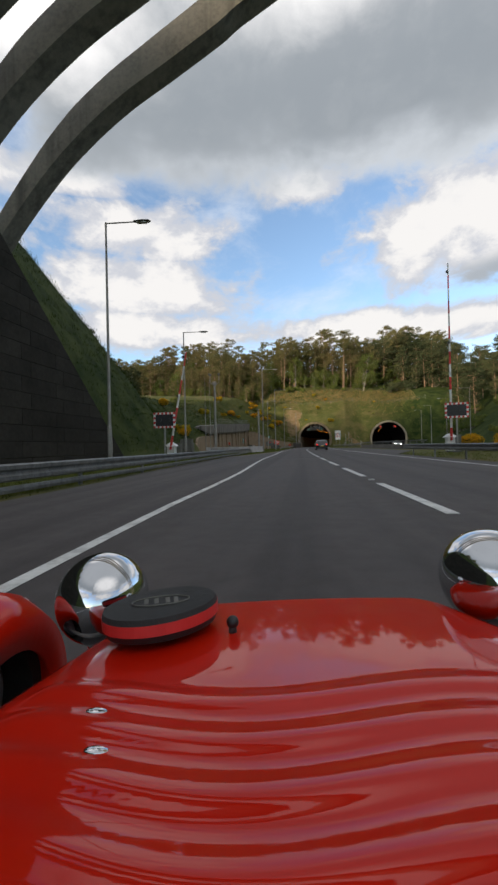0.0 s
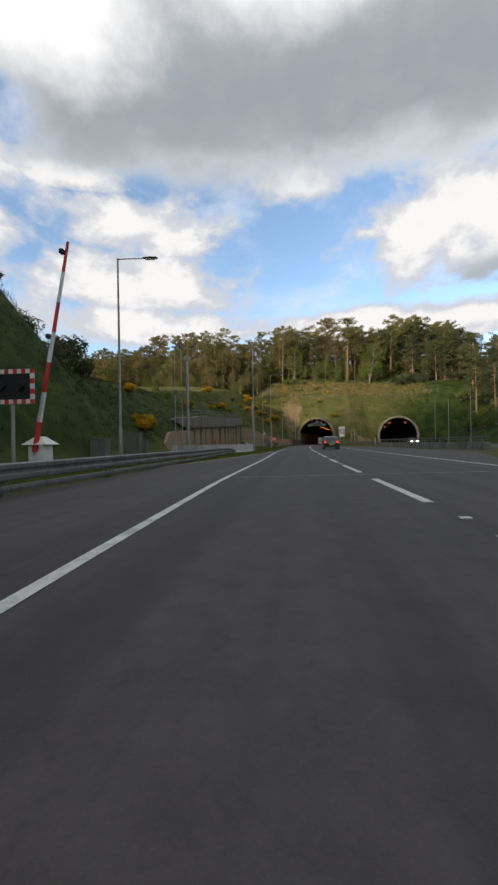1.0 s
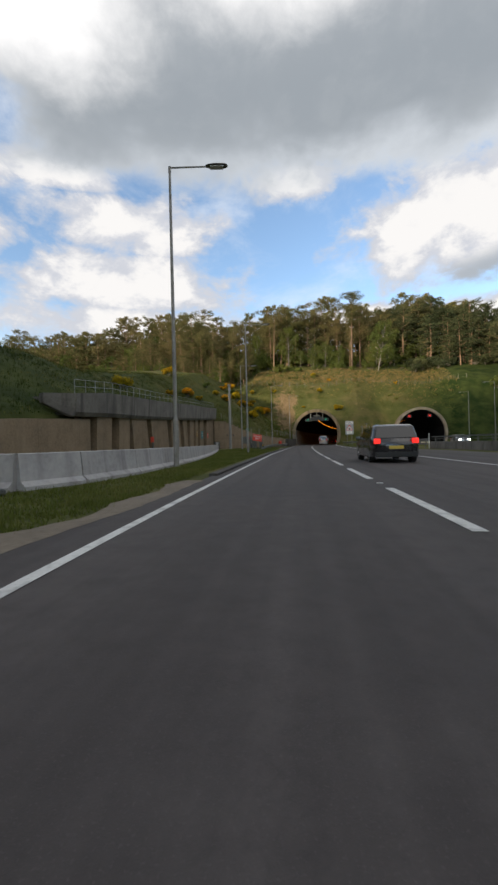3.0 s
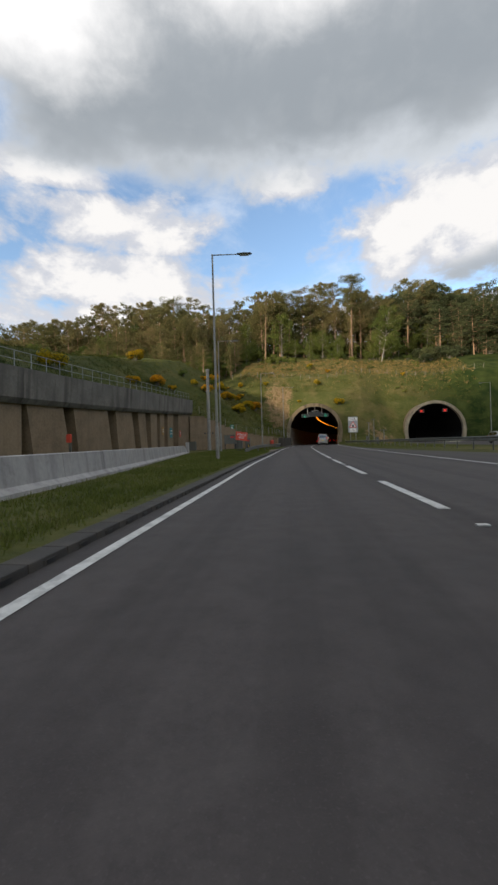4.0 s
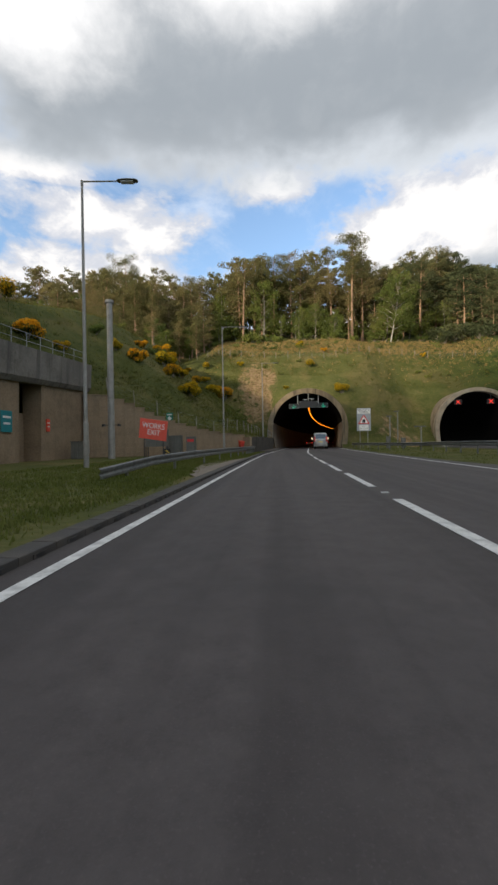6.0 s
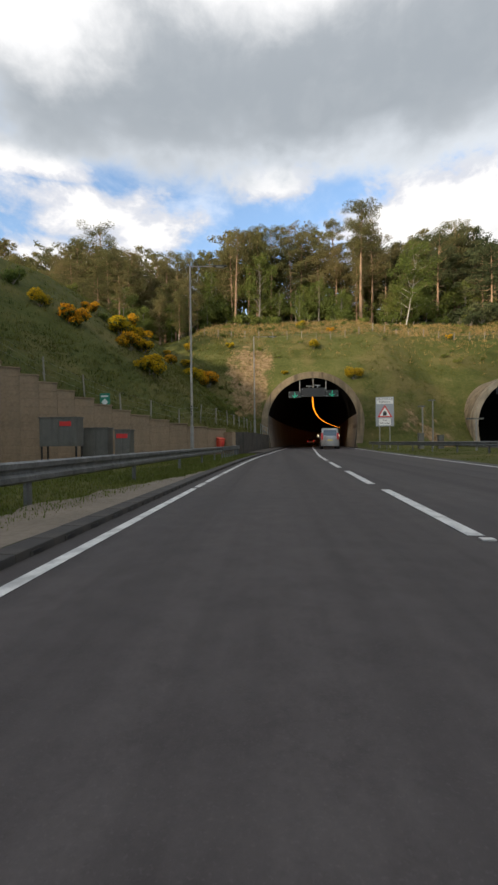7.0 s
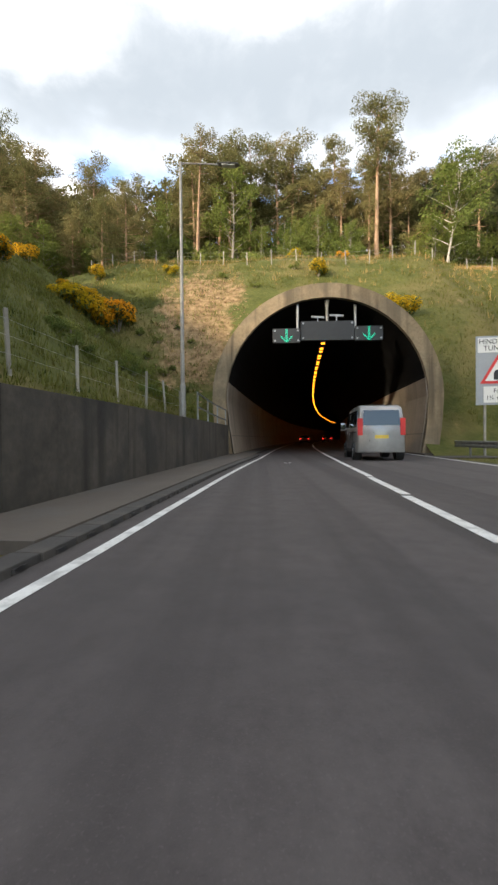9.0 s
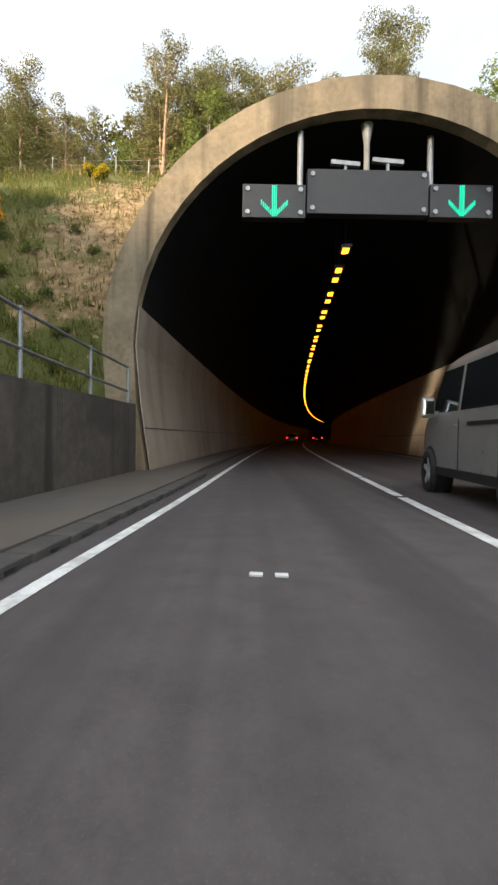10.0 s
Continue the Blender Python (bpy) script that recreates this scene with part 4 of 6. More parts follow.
for dz in (0.5, 1.0):
    rows = []
    for k in range(9):
        y = FY0 + 0.5 + (FY1 - FY0 - 1) * k / 8
        rows.append([(FX + 0.15 + 0.022 * math.cos(a), y, fascia_high(y) + dz + 0.022 * math.sin(a)) for a in [math.pi * q / 3 for q in range(6)]])
    part("bar", sweep(NB(), rows), "steel", rail)

# plates, extinguisher box and cabinets at the building's far end
for nm, mat, y, z, w, h, lab in (("notice_plate", "ochre_plate", 105.1, 2.6, 0.6, 0.95, "small ochre notice plate on a concrete pier"),
                                 ("notice_plate", "teal_plate", 108.3, 2.45, 0.95, 1.25, "teal notice plate on a concrete pier"),
                                 ("hose_box", "orange_red", 112.5, 2.4, 0.4, 0.85, "narrow red fire point on the tan wall")):
    ob = thing(nm, pose(FX + 0.10, y, z), lab, "plate")
    bm = NB()
    box(bm, (0.06, w, h), (0, 0, 0), bevel=0.01)
    part("plate", bm, mat, ob)
    bm = NB()
    box(bm, (0.02, w * 0.7, h * 0.1), (0.035, 0, h * 0.2))
    box(bm, (0.02, w * 0.6, h * 0.1), (0.035, 0, -h * 0.1))
    part("writing", bm, "white", ob)

barrier = thing("concrete_barrier", pose(0, 0, 0), "pale concrete barrier before the service building", "barrier", kind="structure")


def barrier_x(y):
    return lerp_table([(52.6, -5.9), (55, -5.3), (60, -5.5), (66, -5.9), (73.5, -6.9), (82.5, -8.4), (91, -9.9), (98.4, -11.3), (101.5, -11.9)], y)


run = [Vector((-12.5, 55.3, 0)), Vector((-11.5, 54.5, 0)), Vector((-9.6, 53.2, 0)), Vector((-7.4, 52.4, 0)), Vector((-6.1, 52.5, 0))]
run += [Vector((barrier_x(54.0 + 2.9 * i), 54.0 + 2.9 * i, 0)) for i in range(17)]
for i, (a, b) in enumerate(zip(run, run[1:])):
    d = (b - a).normalized()
    side = Vector((d.y, -d.x, 0))
    rows = []
    for q, hh in ((a + d * 0.006, 0.35 if i == 0 else 0.78), (b - d * 0.006, 0.40 if i == len(run) - 2 else 0.78)):
        rows.append([q + side * u + Vector((0, 0, v)) for u, v in ((0.27, -0.1), (0.27, 0.06), (0.13, 0.22 * hh), (0.07, hh - 0.02), (0.05, hh), (-0.08, hh), (-0.10, hh - 0.02), (-0.28, 0.0), (-0.28, -0.1))])
    part("unit", sweep(NB(), rows), "concrete_pale", barrier)
bm = NB()
box(bm, (0.34, 0.34, 1.2), (-11.95, 102.0, 0.52), bevel=0.02)
tagged(mesh_object("marker_post", bm, "concrete_pale"), "squat cream marker post at the barrier's end", "post")
bm = NB()
box(bm, (0.46, 0.46, 0.86), (-11.3, 51.0, 0.36), bevel=0.05)
tagged(mesh_object("marker_post", bm, "concrete_pale"), "squat cream bollard beside the barrier", "post")

marker = thing("marker_post", pose(-14.75, 83.4, 0), "slim grey post with a red top before the service building", "post")
bm = NB()
box(bm, (0.16, 0.12, 1.35), (0, 0, 0.6), bevel=0.02)
part("post", bm, "cabinet", marker)
bm = NB()
box(bm, (0.34, 0.12, 0.55), (-0.06, -0.02, 1.5), bevel=0.04)
part("head", bm, "orange_red", marker, "bright red head")

# ---------------------------------------------------------------- guard rails


def guard_rail(name, pts, label, low_rail=False):
    """A corrugated steel beam on posts through (x, y, z of the top), some with a slim rail near the ground."""
    ob = thing(name, pose(0, 0, 0), label, "guard rail")
    prof = [(0.0, 0.0), (0.045, -0.03), (0.045, -0.10), (0.0, -0.14), (0.0, -0.18), (0.045, -0.22), (0.045, -0.29), (0.0, -0.32)]
    P = [Vector(p) for p in pts]
    for i, (a, b) in enumerate(zip(P, P[1:])):
        d = (b - a).normalized()
        side = Vector((d.y, -d.x, 0))
        rows = []
        for q in (a, b + d * 0.03):
            front = [q + side * u + Vector((0, 0, v)) for u, v in prof]
            back = [q + side * (u - 0.008) + Vector((0, 0, v)) for u, v in prof[::-1]]
            rows.append(front + back)
        part("beam", sweep(NB(), rows), "rail_steel", ob)
        if low_rail and min(a.z, b.z) > 0.5:
            rows = [[q + side * u + Vector((0, 0, v - q.z)) for u, v in ((-0.05, 0.06), (0.02, 0.06), (0.03, 0.12), (0.02, 0.18), (-0.05, 0.18))] for q in (a, b)]
            part("low_rail", sweep(NB(), rows), "rail_steel", ob)
        n_p = max(1, int((b - a).length / 2.4))
        for k in range(n_p):
            q = a.lerp(b, (k + 0.5) / n_p)
            bm = NB()
            box(bm, (0.06, 0.11, q.z + 0.2), (q.x - side.x * 0.09, q.y - side.y * 0.09, (q.z - 0.2) / 2 - 0.03), (0, 0, math.degrees(math.atan2(d.y, d.x)) - 90))
            part("post", bm, "rail_steel", ob)
    return ob


guard_rail("guard_rail", [(*along(y, -3.3).xy, 0.58) for y in range(-24, 33, 4)] + [(-4.85, 36, 0.57), (-5.15, 41, 0.57), (-5.25, 45, 0.55), (-5.3, 48, 0.45), (-5.45, 50.2, 0.28), (-5.7, 51.6, 0.12)],
           "galvanised corrugated guard rail on steel posts beside the verge", low_rail=True)
guard_rail("guard_rail", [(-4.9, 96.8, 0.30), (-4.3, 99.6, 0.55)] + [(*along(y, -2.1).xy, 0.66) for y in (103, 107, 111, 115, 120.4)],
           "galvanised corrugated guard rail before the tan wall")
box_rail = thing("box_beam_rail", pose(0, 0, 0), "dull steel box beam rail meeting the dark retaining wall", "guard rail")
beam = [along(y, -2.14) for y in (120.5, 122.6, 124.7, 126.8)] + [Vector((-2.98, 128.3, 0))]
for a, b in zip(beam, beam[1:]):
    d = (b - a).normalized()
    side = Vector((d.y, -d.x, 0))
    rows = [[q + side * u + Vector((0, 0, v)) for u, v in ((-0.10, 0.42), (-0.09, 0.41), (0.09, 0.41), (0.10, 0.42), (0.10, 0.63), (0.09, 0.64), (-0.09, 0.64), (-0.10, 0.63))] for q in (a + d * 0.004, b - d * 0.004)]
    part("beam", sweep(NB(), rows), "rail_steel", box_rail)
    for k in range(3):
        q = a.lerp(b, (k + 0.5) / 3)
        bm = NB()
        box(bm, (0.07, 0.05, 0.54), (q.x, q.y, 0.16))
        part("post", bm, "rail_steel", box_rail)
guard_rail("guard_rail", [(*along(y, 9.6).xy, 0.72) for y in range(30, -26, -4)], "galvanised guard rail along the central reserve")
guard_rail("guard_rail", [(*along(PORTAL_Y - 0.1, 10.0).xy, 0.75), (*along(142, 10.4).xy, 0.75), (*along(136, 11.2).xy, 0.75), (*along(130, 12.5).xy, 0.75), (*along(125, 14.5).xy, 0.75)],
           "galvanised guard rail leading from the tunnel mouth")
guard_rail("guard_rail", [(14.0, 124.5, 0.8), (13.5, 118, 0.82), (13.2, 110, 0.85), (13.0, 102, 0.88), (12.8, 94, 0.9), (12.7, 85.2, 0.92)], "galvanised guard rail across the central reserve")
bm = NB()
rod(bm, (12.5, 84.6, -0.05), (12.5, 84.6, 1.45), 0.045, 0.045)
tagged(mesh_object("marker_post", bm, "white"), "slim white post at the end of the reserve parapet", "post")
parapet = thing("reserve_parapet", pose(0, 0, 0), "pale concrete upstand with an open steel railing on the central reserve", "parapet", kind="structure")
line = [Vector((12.6, 84.2, 0)), Vector((13.1, 79, 0)), Vector((13.5, 73, 0)), Vector((13.8, 67, 0)), Vector((14.0, 61, 0)), Vector((14.4, 55, 0)), Vector((15.4, 50, 0))]
for a, b in zip(line, line[1:]):
    d = (b - a).normalized()
    side = Vector((d.y, -d.x, 0))
    rows = [[q + side * u + Vector((0, 0, v)) for u, v in ((-0.2, -0.1), (-0.2, 0.03), (-0.13, 0.62), (-0.11, 0.64), (0.11, 0.64), (0.13, 0.62), (0.2, 0.03), (0.2, -0.1))] for q in (a + d * 0.006, b - d * 0.006)]
    part("upstand", sweep(NB(), rows), "concrete_grey", parapet)
    for z, h in ((0.84, 0.05), (1.02, 0.12)):
        rows = [[q + side * u + Vector((0, 0, v)) for u, v in ((-0.05, z), (0.05, z), (0.05, z + h), (-0.05, z + h))] for q in (a, b)]
        part("rail", sweep(NB(), rows), "rail_steel", parapet)
    for k in range(3):
        q = a.lerp(b, (k + 0.5) / 3)
        bm = NB()
        box(bm, (0.07, 0.10, 0.44), (q.x, q.y, 0.81))
        part("post", bm, "rail_steel", parapet)

# ---------------------------------------------------------------- columns and masts


def lamp_column(height=12.45, reach=2.15):
    ob = new("street_lamp")
    bm = NB()
    rod(bm, (0, 0, -0.05), (0, 0, 1.9), 0.115, 0.115, 14)
    rod(bm, (0, 0, 1.9), (0, 0, 2.0), 0.115, 0.085, 14)
    rod(bm, (0, 0, 2.0), (0, 0, height), 0.085, 0.05, 14)
    part("column", bm, "steel_dull", ob)
    bm = NB()
    box(bm, (0.02, 0.10, 0.6), (0.113, 0, 0.9), bevel=0.004)
    part("access_door", bm, "steel_dull", ob)
    bm = NB()
    rod(bm, (-0.02, 0, height - 0.01), (reach - 0.6, 0, height + 0.01), 0.035, 0.03, 10)
    rod(bm, (0, 0, height - 0.2), (0, 0, height + 0.03), 0.058, 0.058, 10)
    part("arm", bm, "steel_dull", ob)
    bm = NB()
    sec = []
    for x, w, h in ((0, 0.06, 0.04), (0.08, 0.12, 0.06), (0.45, 0.17, 0.075), (0.82, 0.15, 0.06), (0.92, 0.06, 0.03)):
        sec.append([(reach - 0.65 + x, w * math.cos(a), height + 0.02 + h * (math.sin(a) if math.sin(a) > 0 else 0.45 * math.sin(a))) for a in [2 * math.pi * k / 12 for k in range(12)]])
    lan = part("lantern", sweep(bm, sec), "cabinet", ob)
    bm = NB()
    box(bm, (0.55, 0.22, 0.03), (reach - 0.2, 0, height - 0.04), bevel=0.01)
    part("lens", bm, "white", lan)
    return tagged(ob, "tall galvanised street lamp with one straight arm", "street lamp", "lamps along the nearside verge")


lamp = lamp_column()
LAMPS = [(-9.1, 20.7), (-10.37, 38.2), (-5.1, 60.6), (-4.92, 82.9), (-8.34, 103.0), (-5.25, 125.0), (-1.95, 141.9)]
for x, y in LAMPS[1:]:
    foot = 1.5 if y > 130 else max(0.0, min(0.3, ground_z(x, y)))
    post = copy_thing(lamp, pose(x, y, foot, 0, 0, random.uniform(5, 8)))
    post.scale = (1, 1, 0.86 if y > 130 else 0.972 if y == 38.2 else 1.0)
    if y == 125.0:
        for k in range(4):
            bm = NB()
            box(bm, (0.07, 0.012, 0.1), (0, -0.10, 2.75 + 0.17 * k), bevel=0.003)
            part("marker_bar", bm, "black", post, "black painted mark on the column")
for x, y in ((36.6, 92.0), (38.5, 112.0), (40.6, 132.0), (42.4, 149.0)):
    copy_thing(lamp, pose(x, y, 0, 0, 0, 180))
lamp.matrix_basis = pose(*LAMPS[0], 0, 0, 0, 6) @ Matrix.Diagonal((1, 1, 1.036, 1))

mast = thing("camera_mast", pose(-11.35, 55.5, 0.1) @ Matrix.Diagonal((1, 1, 1.045, 1)), "grey steel mast with two surveillance cameras on curved brackets", "mast")
bm = NB()
rod(bm, (0, 0, 0), (0, 0, 9.3), 0.19, 0.13, 16)
part("pole", bm, "steel_dull", mast)
bm = NB()
box(bm, (0.5, 0.4, 0.5), (0, 0, 9.3), bevel=0.04)
part("head_box", bm, "steel_dull", mast)
for sx in (-1, 1):
    bm = NB()
    prev = Vector((sx * 0.2, 0, 9.2))
    for k in range(1, 7):
        a = k / 6 * math.pi / 2
        q = Vector((sx * (0.2 + 0.45 * math.sin(a)), 0, 9.65 - 0.45 * math.cos(a)))
        rod(bm, prev, q, 0.045, seg=8)
        prev = q
    rod(bm, prev, prev + Vector((0, 0, 0.75)), 0.045, seg=8)
    br = part("bracket", bm, "steel_dull", mast)
    bm = NB()
    box(bm, (0.24, 0.5, 0.24), (sx * 0.65, -0.1, 10.5), (-12, 0, 20 * sx), bevel=0.05)
    part("camera", bm, "cabinet", br)
for x, y, h in ((-13.0, 56.4, 10.9), (-12.5, 57.2, 10.7)):
    a = thing("antenna_pole", pose(x, y, ground_z(x, y)), "slim grey antenna pole on the bank", "pole", "antenna poles beside the mast")
    bm = NB()
    rod(bm, (0, 0, -0.1), (0, 0, h * 0.6), 0.06, 0.05)
    rod(bm, (0, 0, h * 0.6), (0, 0, h - ground_z(x, y)), 0.03, 0.02)
    part("pole", bm, "steel_dull", a)
    bm = NB()
    box(bm, (0.18, 0.15, 0.4), (0.05, 0, h * 0.6), bevel=0.02)
    part("box", bm, "cabinet", a)
tall = thing("service_mast", pose(-12.05, 114.3, 0.0), "stout grey steel mast with small lamps low down", "mast")
bm = NB()
rod(bm, (0, 0, -0.05), (0, 0, 11.3), 0.25, 0.20, 18)
rod(bm, (0, 0, 11.3), (0, 0, 11.5), 0.30, 0.30, 18)
part("pole", bm, "steel_dull", tall)
for sx in (-1, 1):
    bm = NB()
    rod(bm, (0, 0, 2.4), (sx * 0.55, 0, 2.45), 0.025, seg=6)
    box(bm, (0.18, 0.24, 0.18), (sx * 0.58, 0, 2.42), bevel=0.03)
    part("lamp", bm, "black", tall)

# ---------------------------------------------------------------- tunnel closure lights and booms


def stop_signal(m, label):
    ob = thing("stop_signal", m, label, "traffic signal", "closure signals")
    bm = NB()
    rod(bm, (0, 0, 0), (0, 0, 2.3), 0.06, seg=10)
    part("post", bm, "steel_dull", ob)
    bm = NB()
    box(bm, (1.45, 0.10, 0.98), (0, 0, 2.7), bevel=0.02)
    board = part("board", bm, "black", ob)
    n_w, n_h = 11, 7
    for i in range(n_w):
        for z in (2.7 - 0.46, 2.7 + 0.46):
            bm = NB()
            box(bm, (1.48 / n_w, 0.03, 0.13), (-0.74 + 1.48 * (i + 0.5) / n_w, -0.06, z))
            part("check", bm, "red" if i % 2 == 0 else "white", board)
    for j in range(n_h - 2):
        for x in (-0.675, 0.675):
            bm = NB()
            box(bm, (0.13, 0.03, 0.79 / 5), (x, -0.06, 2.7 - 0.395 + 0.79 * (j + 0.5) / 5))
            part("check", bm, "white" if j % 2 == 0 else "red", board)
    for x in (-0.3, 0.3):
        bm = NB()
        rod(bm, (x, -0.05, 2.72), (x, -0.2, 2.72), 0.13, 0.14, 16)
        part("hood", bm, "black", board)
    return ob


stop_signal(pose(-8.25, 26.7, 0, 0, 0, 4), "black closure signal with red and white chequered border")
stop_signal(pose(11.7, 30.3, 0.3, 0, 0, -14), "black closure signal with chequered border in the central reserve")


def boom(m, length, lean, label):
    ob = thing("barrier_boom", m, label, "barrier", "raised booms")
    bm = NB()
    box(bm, (0.55, 0.5, 0.95), (0, 0, 0.45), bevel=0.03)
    cab = part("cabinet", bm, "white", ob)
    bm = NB()
    sweep(bm, [[(-0.42, -0.4, 0.93), (0.42, -0.4, 0.93), (0.42, 0.4, 0.93), (-0.42, 0.4, 0.93)], [(-0.12, -0.1, 1.2), (0.12, -0.1, 1.2), (0.12, 0.1, 1.2), (-0.12, 0.1, 1.2)]])
    part("hood", bm, "white", cab)
    d = Vector((math.sin(radians(lean)), 0, math.cos(radians(lean))))
    n = int(length / 0.9)
    for i in range(n):
        bm = NB()
        a, b = Vector((0, -0.3, 0.7)) + d * (length * i / n), Vector((0, -0.3, 0.7)) + d * (length * (i + 1) / n)
        rod(bm, a, b, 0.085 - 0.04 * i / n, 0.085 - 0.04 * (i + 1) / n, 8)
        part("boom_section", bm, "red" if i % 2 == 0 else "white", ob)
    for f in (0.55, 0.95):
        bm = NB()
        box(bm, (0.12, 0.16, 0.14), Vector((-0.1, -0.38, 0.7)) + d * length * f)
        part("marker_lamp", bm, "black", ob)
    return ob


boom(pose(-8.20, 27.90, 0.0), 6.9, 10.8, "raised red and white boom on a white cabinet")
boom(pose(11.6, 31.4, 0.2), 12.8, 0.3, "tall raised red and white boom in the central reserve")

# roadside cabinets
for x, y, w, d, h, mat, lab in ((-11.6, 42.5, 1.3, 0.6, 1.7, "cabinet", "grey steel roadside cabinet on the verge"), (-12.2, 45.5, 1.0, 0.6, 1.3, "cabinet", "grey steel roadside cabinet on the verge"),
                                (-10.7, 36.4, 0.9, 0.6, 1.2, "cabinet", "weathered grey roadside cabinet below the bank"),
                                (-14.6, 114.6, 1.05, 0.6, 1.25, "cabinet", "dark twin cabinet beside the tan wall"), (-9.37, 116.5, 1.7, 0.6, 2.05, "cabinet", "wide grey cabinet with a red plate raised on legs"),
                                (-8.35, 117.9, 1.25, 0.6, 1.62, "cabinet", "pale grey cabinet before the tan wall"), (-6.88, 117.5, 0.7, 0.6, 1.5, "cabinet", "narrow grey cabinet with a red plate before the tan wall"),
                                (14.6, 139.4, 0.5, 0.4, 1.5, "cabinet", "slim grey cabinet behind the guard rail"), (16.5, 139.4, 0.5, 0.4, 1.3, "cabinet", "small grey cabinet behind the guard rail"),
                                (12.6, 33.6, 0.9, 0.7, 1.3, "cabinet", "pale cabinet beside the raised boom")):
    c = thing("roadside_cabinet", pose(x, y, 0), lab, "cabinet", "roadside cabinets")
    low = 0.8 if "legs" in lab else 0.0
    for sx, sy in ((-1, -1), (1, -1), (-1, 1), (1, 1)) if low else ():
        bm = NB()
        box(bm, (0.06, 0.06, low + 0.1), (sx * (w / 2 - 0.06), sy * (d / 2 - 0.06), low / 2))
        part("leg", bm, "black", c)
    bm = NB()
    box(bm, (w, d, h - low), (0, 0, (h + low) / 2), bevel=0.02)
    part("body", bm, mat, c)
    bm = NB()
    box(bm, (w + 0.08, d + 0.08, 0.05), (0, 0, h + 0.02), bevel=0.01)
    part("lid", bm, mat, c)
    for sx in (-1, 1):
        bm = NB()
        box(bm, (w / 2 - 0.06, 0.02, h - low - 0.2), (sx * w / 4, -d / 2 - 0.008, (h + low) / 2))
        part("door", bm, mat, c)
    if "red plate" in lab:
        bm = NB()
        box(bm, (0.52, 0.02, 0.2), (0.35 if w > 1 else 0.0, -d / 2 - 0.03, h - 0.26))
        part("plate", bm, "red", c, "small red plate")

# masts between the bores
for x, y, h in ((15.0, 140.0, 4.24), (16.0, 140.0, 4.84), (16.0, 131.5, 2.5)):
    mm = thing("small_mast", pose(x, y, 0), "slim grey mast with a short crossbar between the tunnel mouths", "mast", "slim masts")
    bm = NB()
    rod(bm, (0, 0, 0), (0, 0, h), 0.07, 0.06)
    part("pole", bm, "steel_dull", mm)
    bm = NB()
    box(bm, (1.3 if h < 3 else 0.7, 0.12, 0.12), (-0.1, 0, h), bevel=0.02)
    part("crossbar", bm, "cabinet", mm)

# ---------------------------------------------------------------- signs


def lettering(text, size, at, mat, parent, name="lettering"):
    cu = bpy.data.curves.new("lettering", "FONT")
    cu.body, cu.size, cu.align_x, cu.align_y, cu.extrude = text, size, "CENTER", "CENTER", 0.004
    tmp = bpy.data.objects.new("tmp", cu)
    scene.collection.objects.link(tmp)
    me = bpy.data.meshes.new_from_object(tmp)
    bpy.data.objects.remove(tmp)
    me.materials.clear()
    me.materials.append(M[mat])
    ob = new(name, me)
    ob.parent = parent
    ob.matrix_basis = pose(*at, 90, 0, 0)
    return ob


sign = thing("tunnel_sign", pose(12.75, 145.3, 0, 0, 0, -6), "grey road sign with a red tunnel warning triangle on two posts", "road sign")
bm = NB()
box(bm, (1.98, 0.05, 3.35), (0, 0, 4.15), bevel=0.02)
board = part("board", bm, "sign_grey", sign)
for x in (-0.55, 0.55):
    bm = NB()
    rod(bm, (x, 0.08, -0.1), (x, 0.08, 5.4), 0.06)
    part("post", bm, "steel_dull", sign)
for z, h, w in ((5.38, 0.72, 1.82), (2.98, 0.78, 1.3)):
    bm = NB()
    box(bm, (w, 0.02, h), (0, -0.034, z), bevel=0.006)
    part("plate", bm, "white", board)
lettering("HINDHEAD", 0.34, (0, -0.052, 5.54), "black", board)
lettering("TUNNEL", 0.34, (0, -0.052, 5.22), "black", board)
lettering("For", 0.30, (0, -0.052, 3.15), "black", board)
lettering("1\u00bc miles", 0.30, (0, -0.052, 2.82), "black", board)


def triangle(size, y, mat, z, name):
    bm = NB()
    pts = [(-size / 2, 0, z - size * 0.29), (size / 2, 0, z - size * 0.29), (0, 0, z + size * 0.577)]
    sweep(bm, [[(a, y, c) for a, b, c in pts], [(a, y - 0.015, c) for a, b, c in pts]])
    part(name, bm, mat, board)


triangle(1.62, -0.03, "red", 3.98, "triangle_border")
triangle(1.18, -0.048, "white", 3.98, "triangle_face")
bm = NB()
prof = [(-0.2, 3.70), (-0.2, 3.98)] + [(0.2 * math.cos(math.pi * (1 - k / 8)), 3.98 + 0.2 * math.sin(math.pi * k / 8)) for k in range(1, 8)] + [(0.2, 3.98), (0.2, 3.70)]
sweep(bm, [[(a, -0.066, c) for a, c in prof], [(a, -0.078, c) for a, c in prof]])
part("tunnel_symbol", bm, "black", board)

works = thing("works_sign", pose(-6.4, 106.3, 0, 0, 0, 8) @ Matrix.Diagonal((0.80, 0.85, 0.98, 1)), "red temporary works exit sign on a low frame", "road sign")
bm = NB()
box(bm, (1.75, 0.04, 1.05), (0, 0, 1.75), (0, 7, 0), bevel=0.015)
wb = part("board", bm, "orange_red", works)
for x in (-0.6, 0.6):
    bm = NB()
    rod(bm, (x, 0.05, 0), (x, 0.05, 1.6), 0.03)
    part("leg", bm, "black", works)
bm = NB()
box(bm, (1.75, 0.3, 0.1), (0, 0.05, 0.04))
part("foot", bm, "black", works)
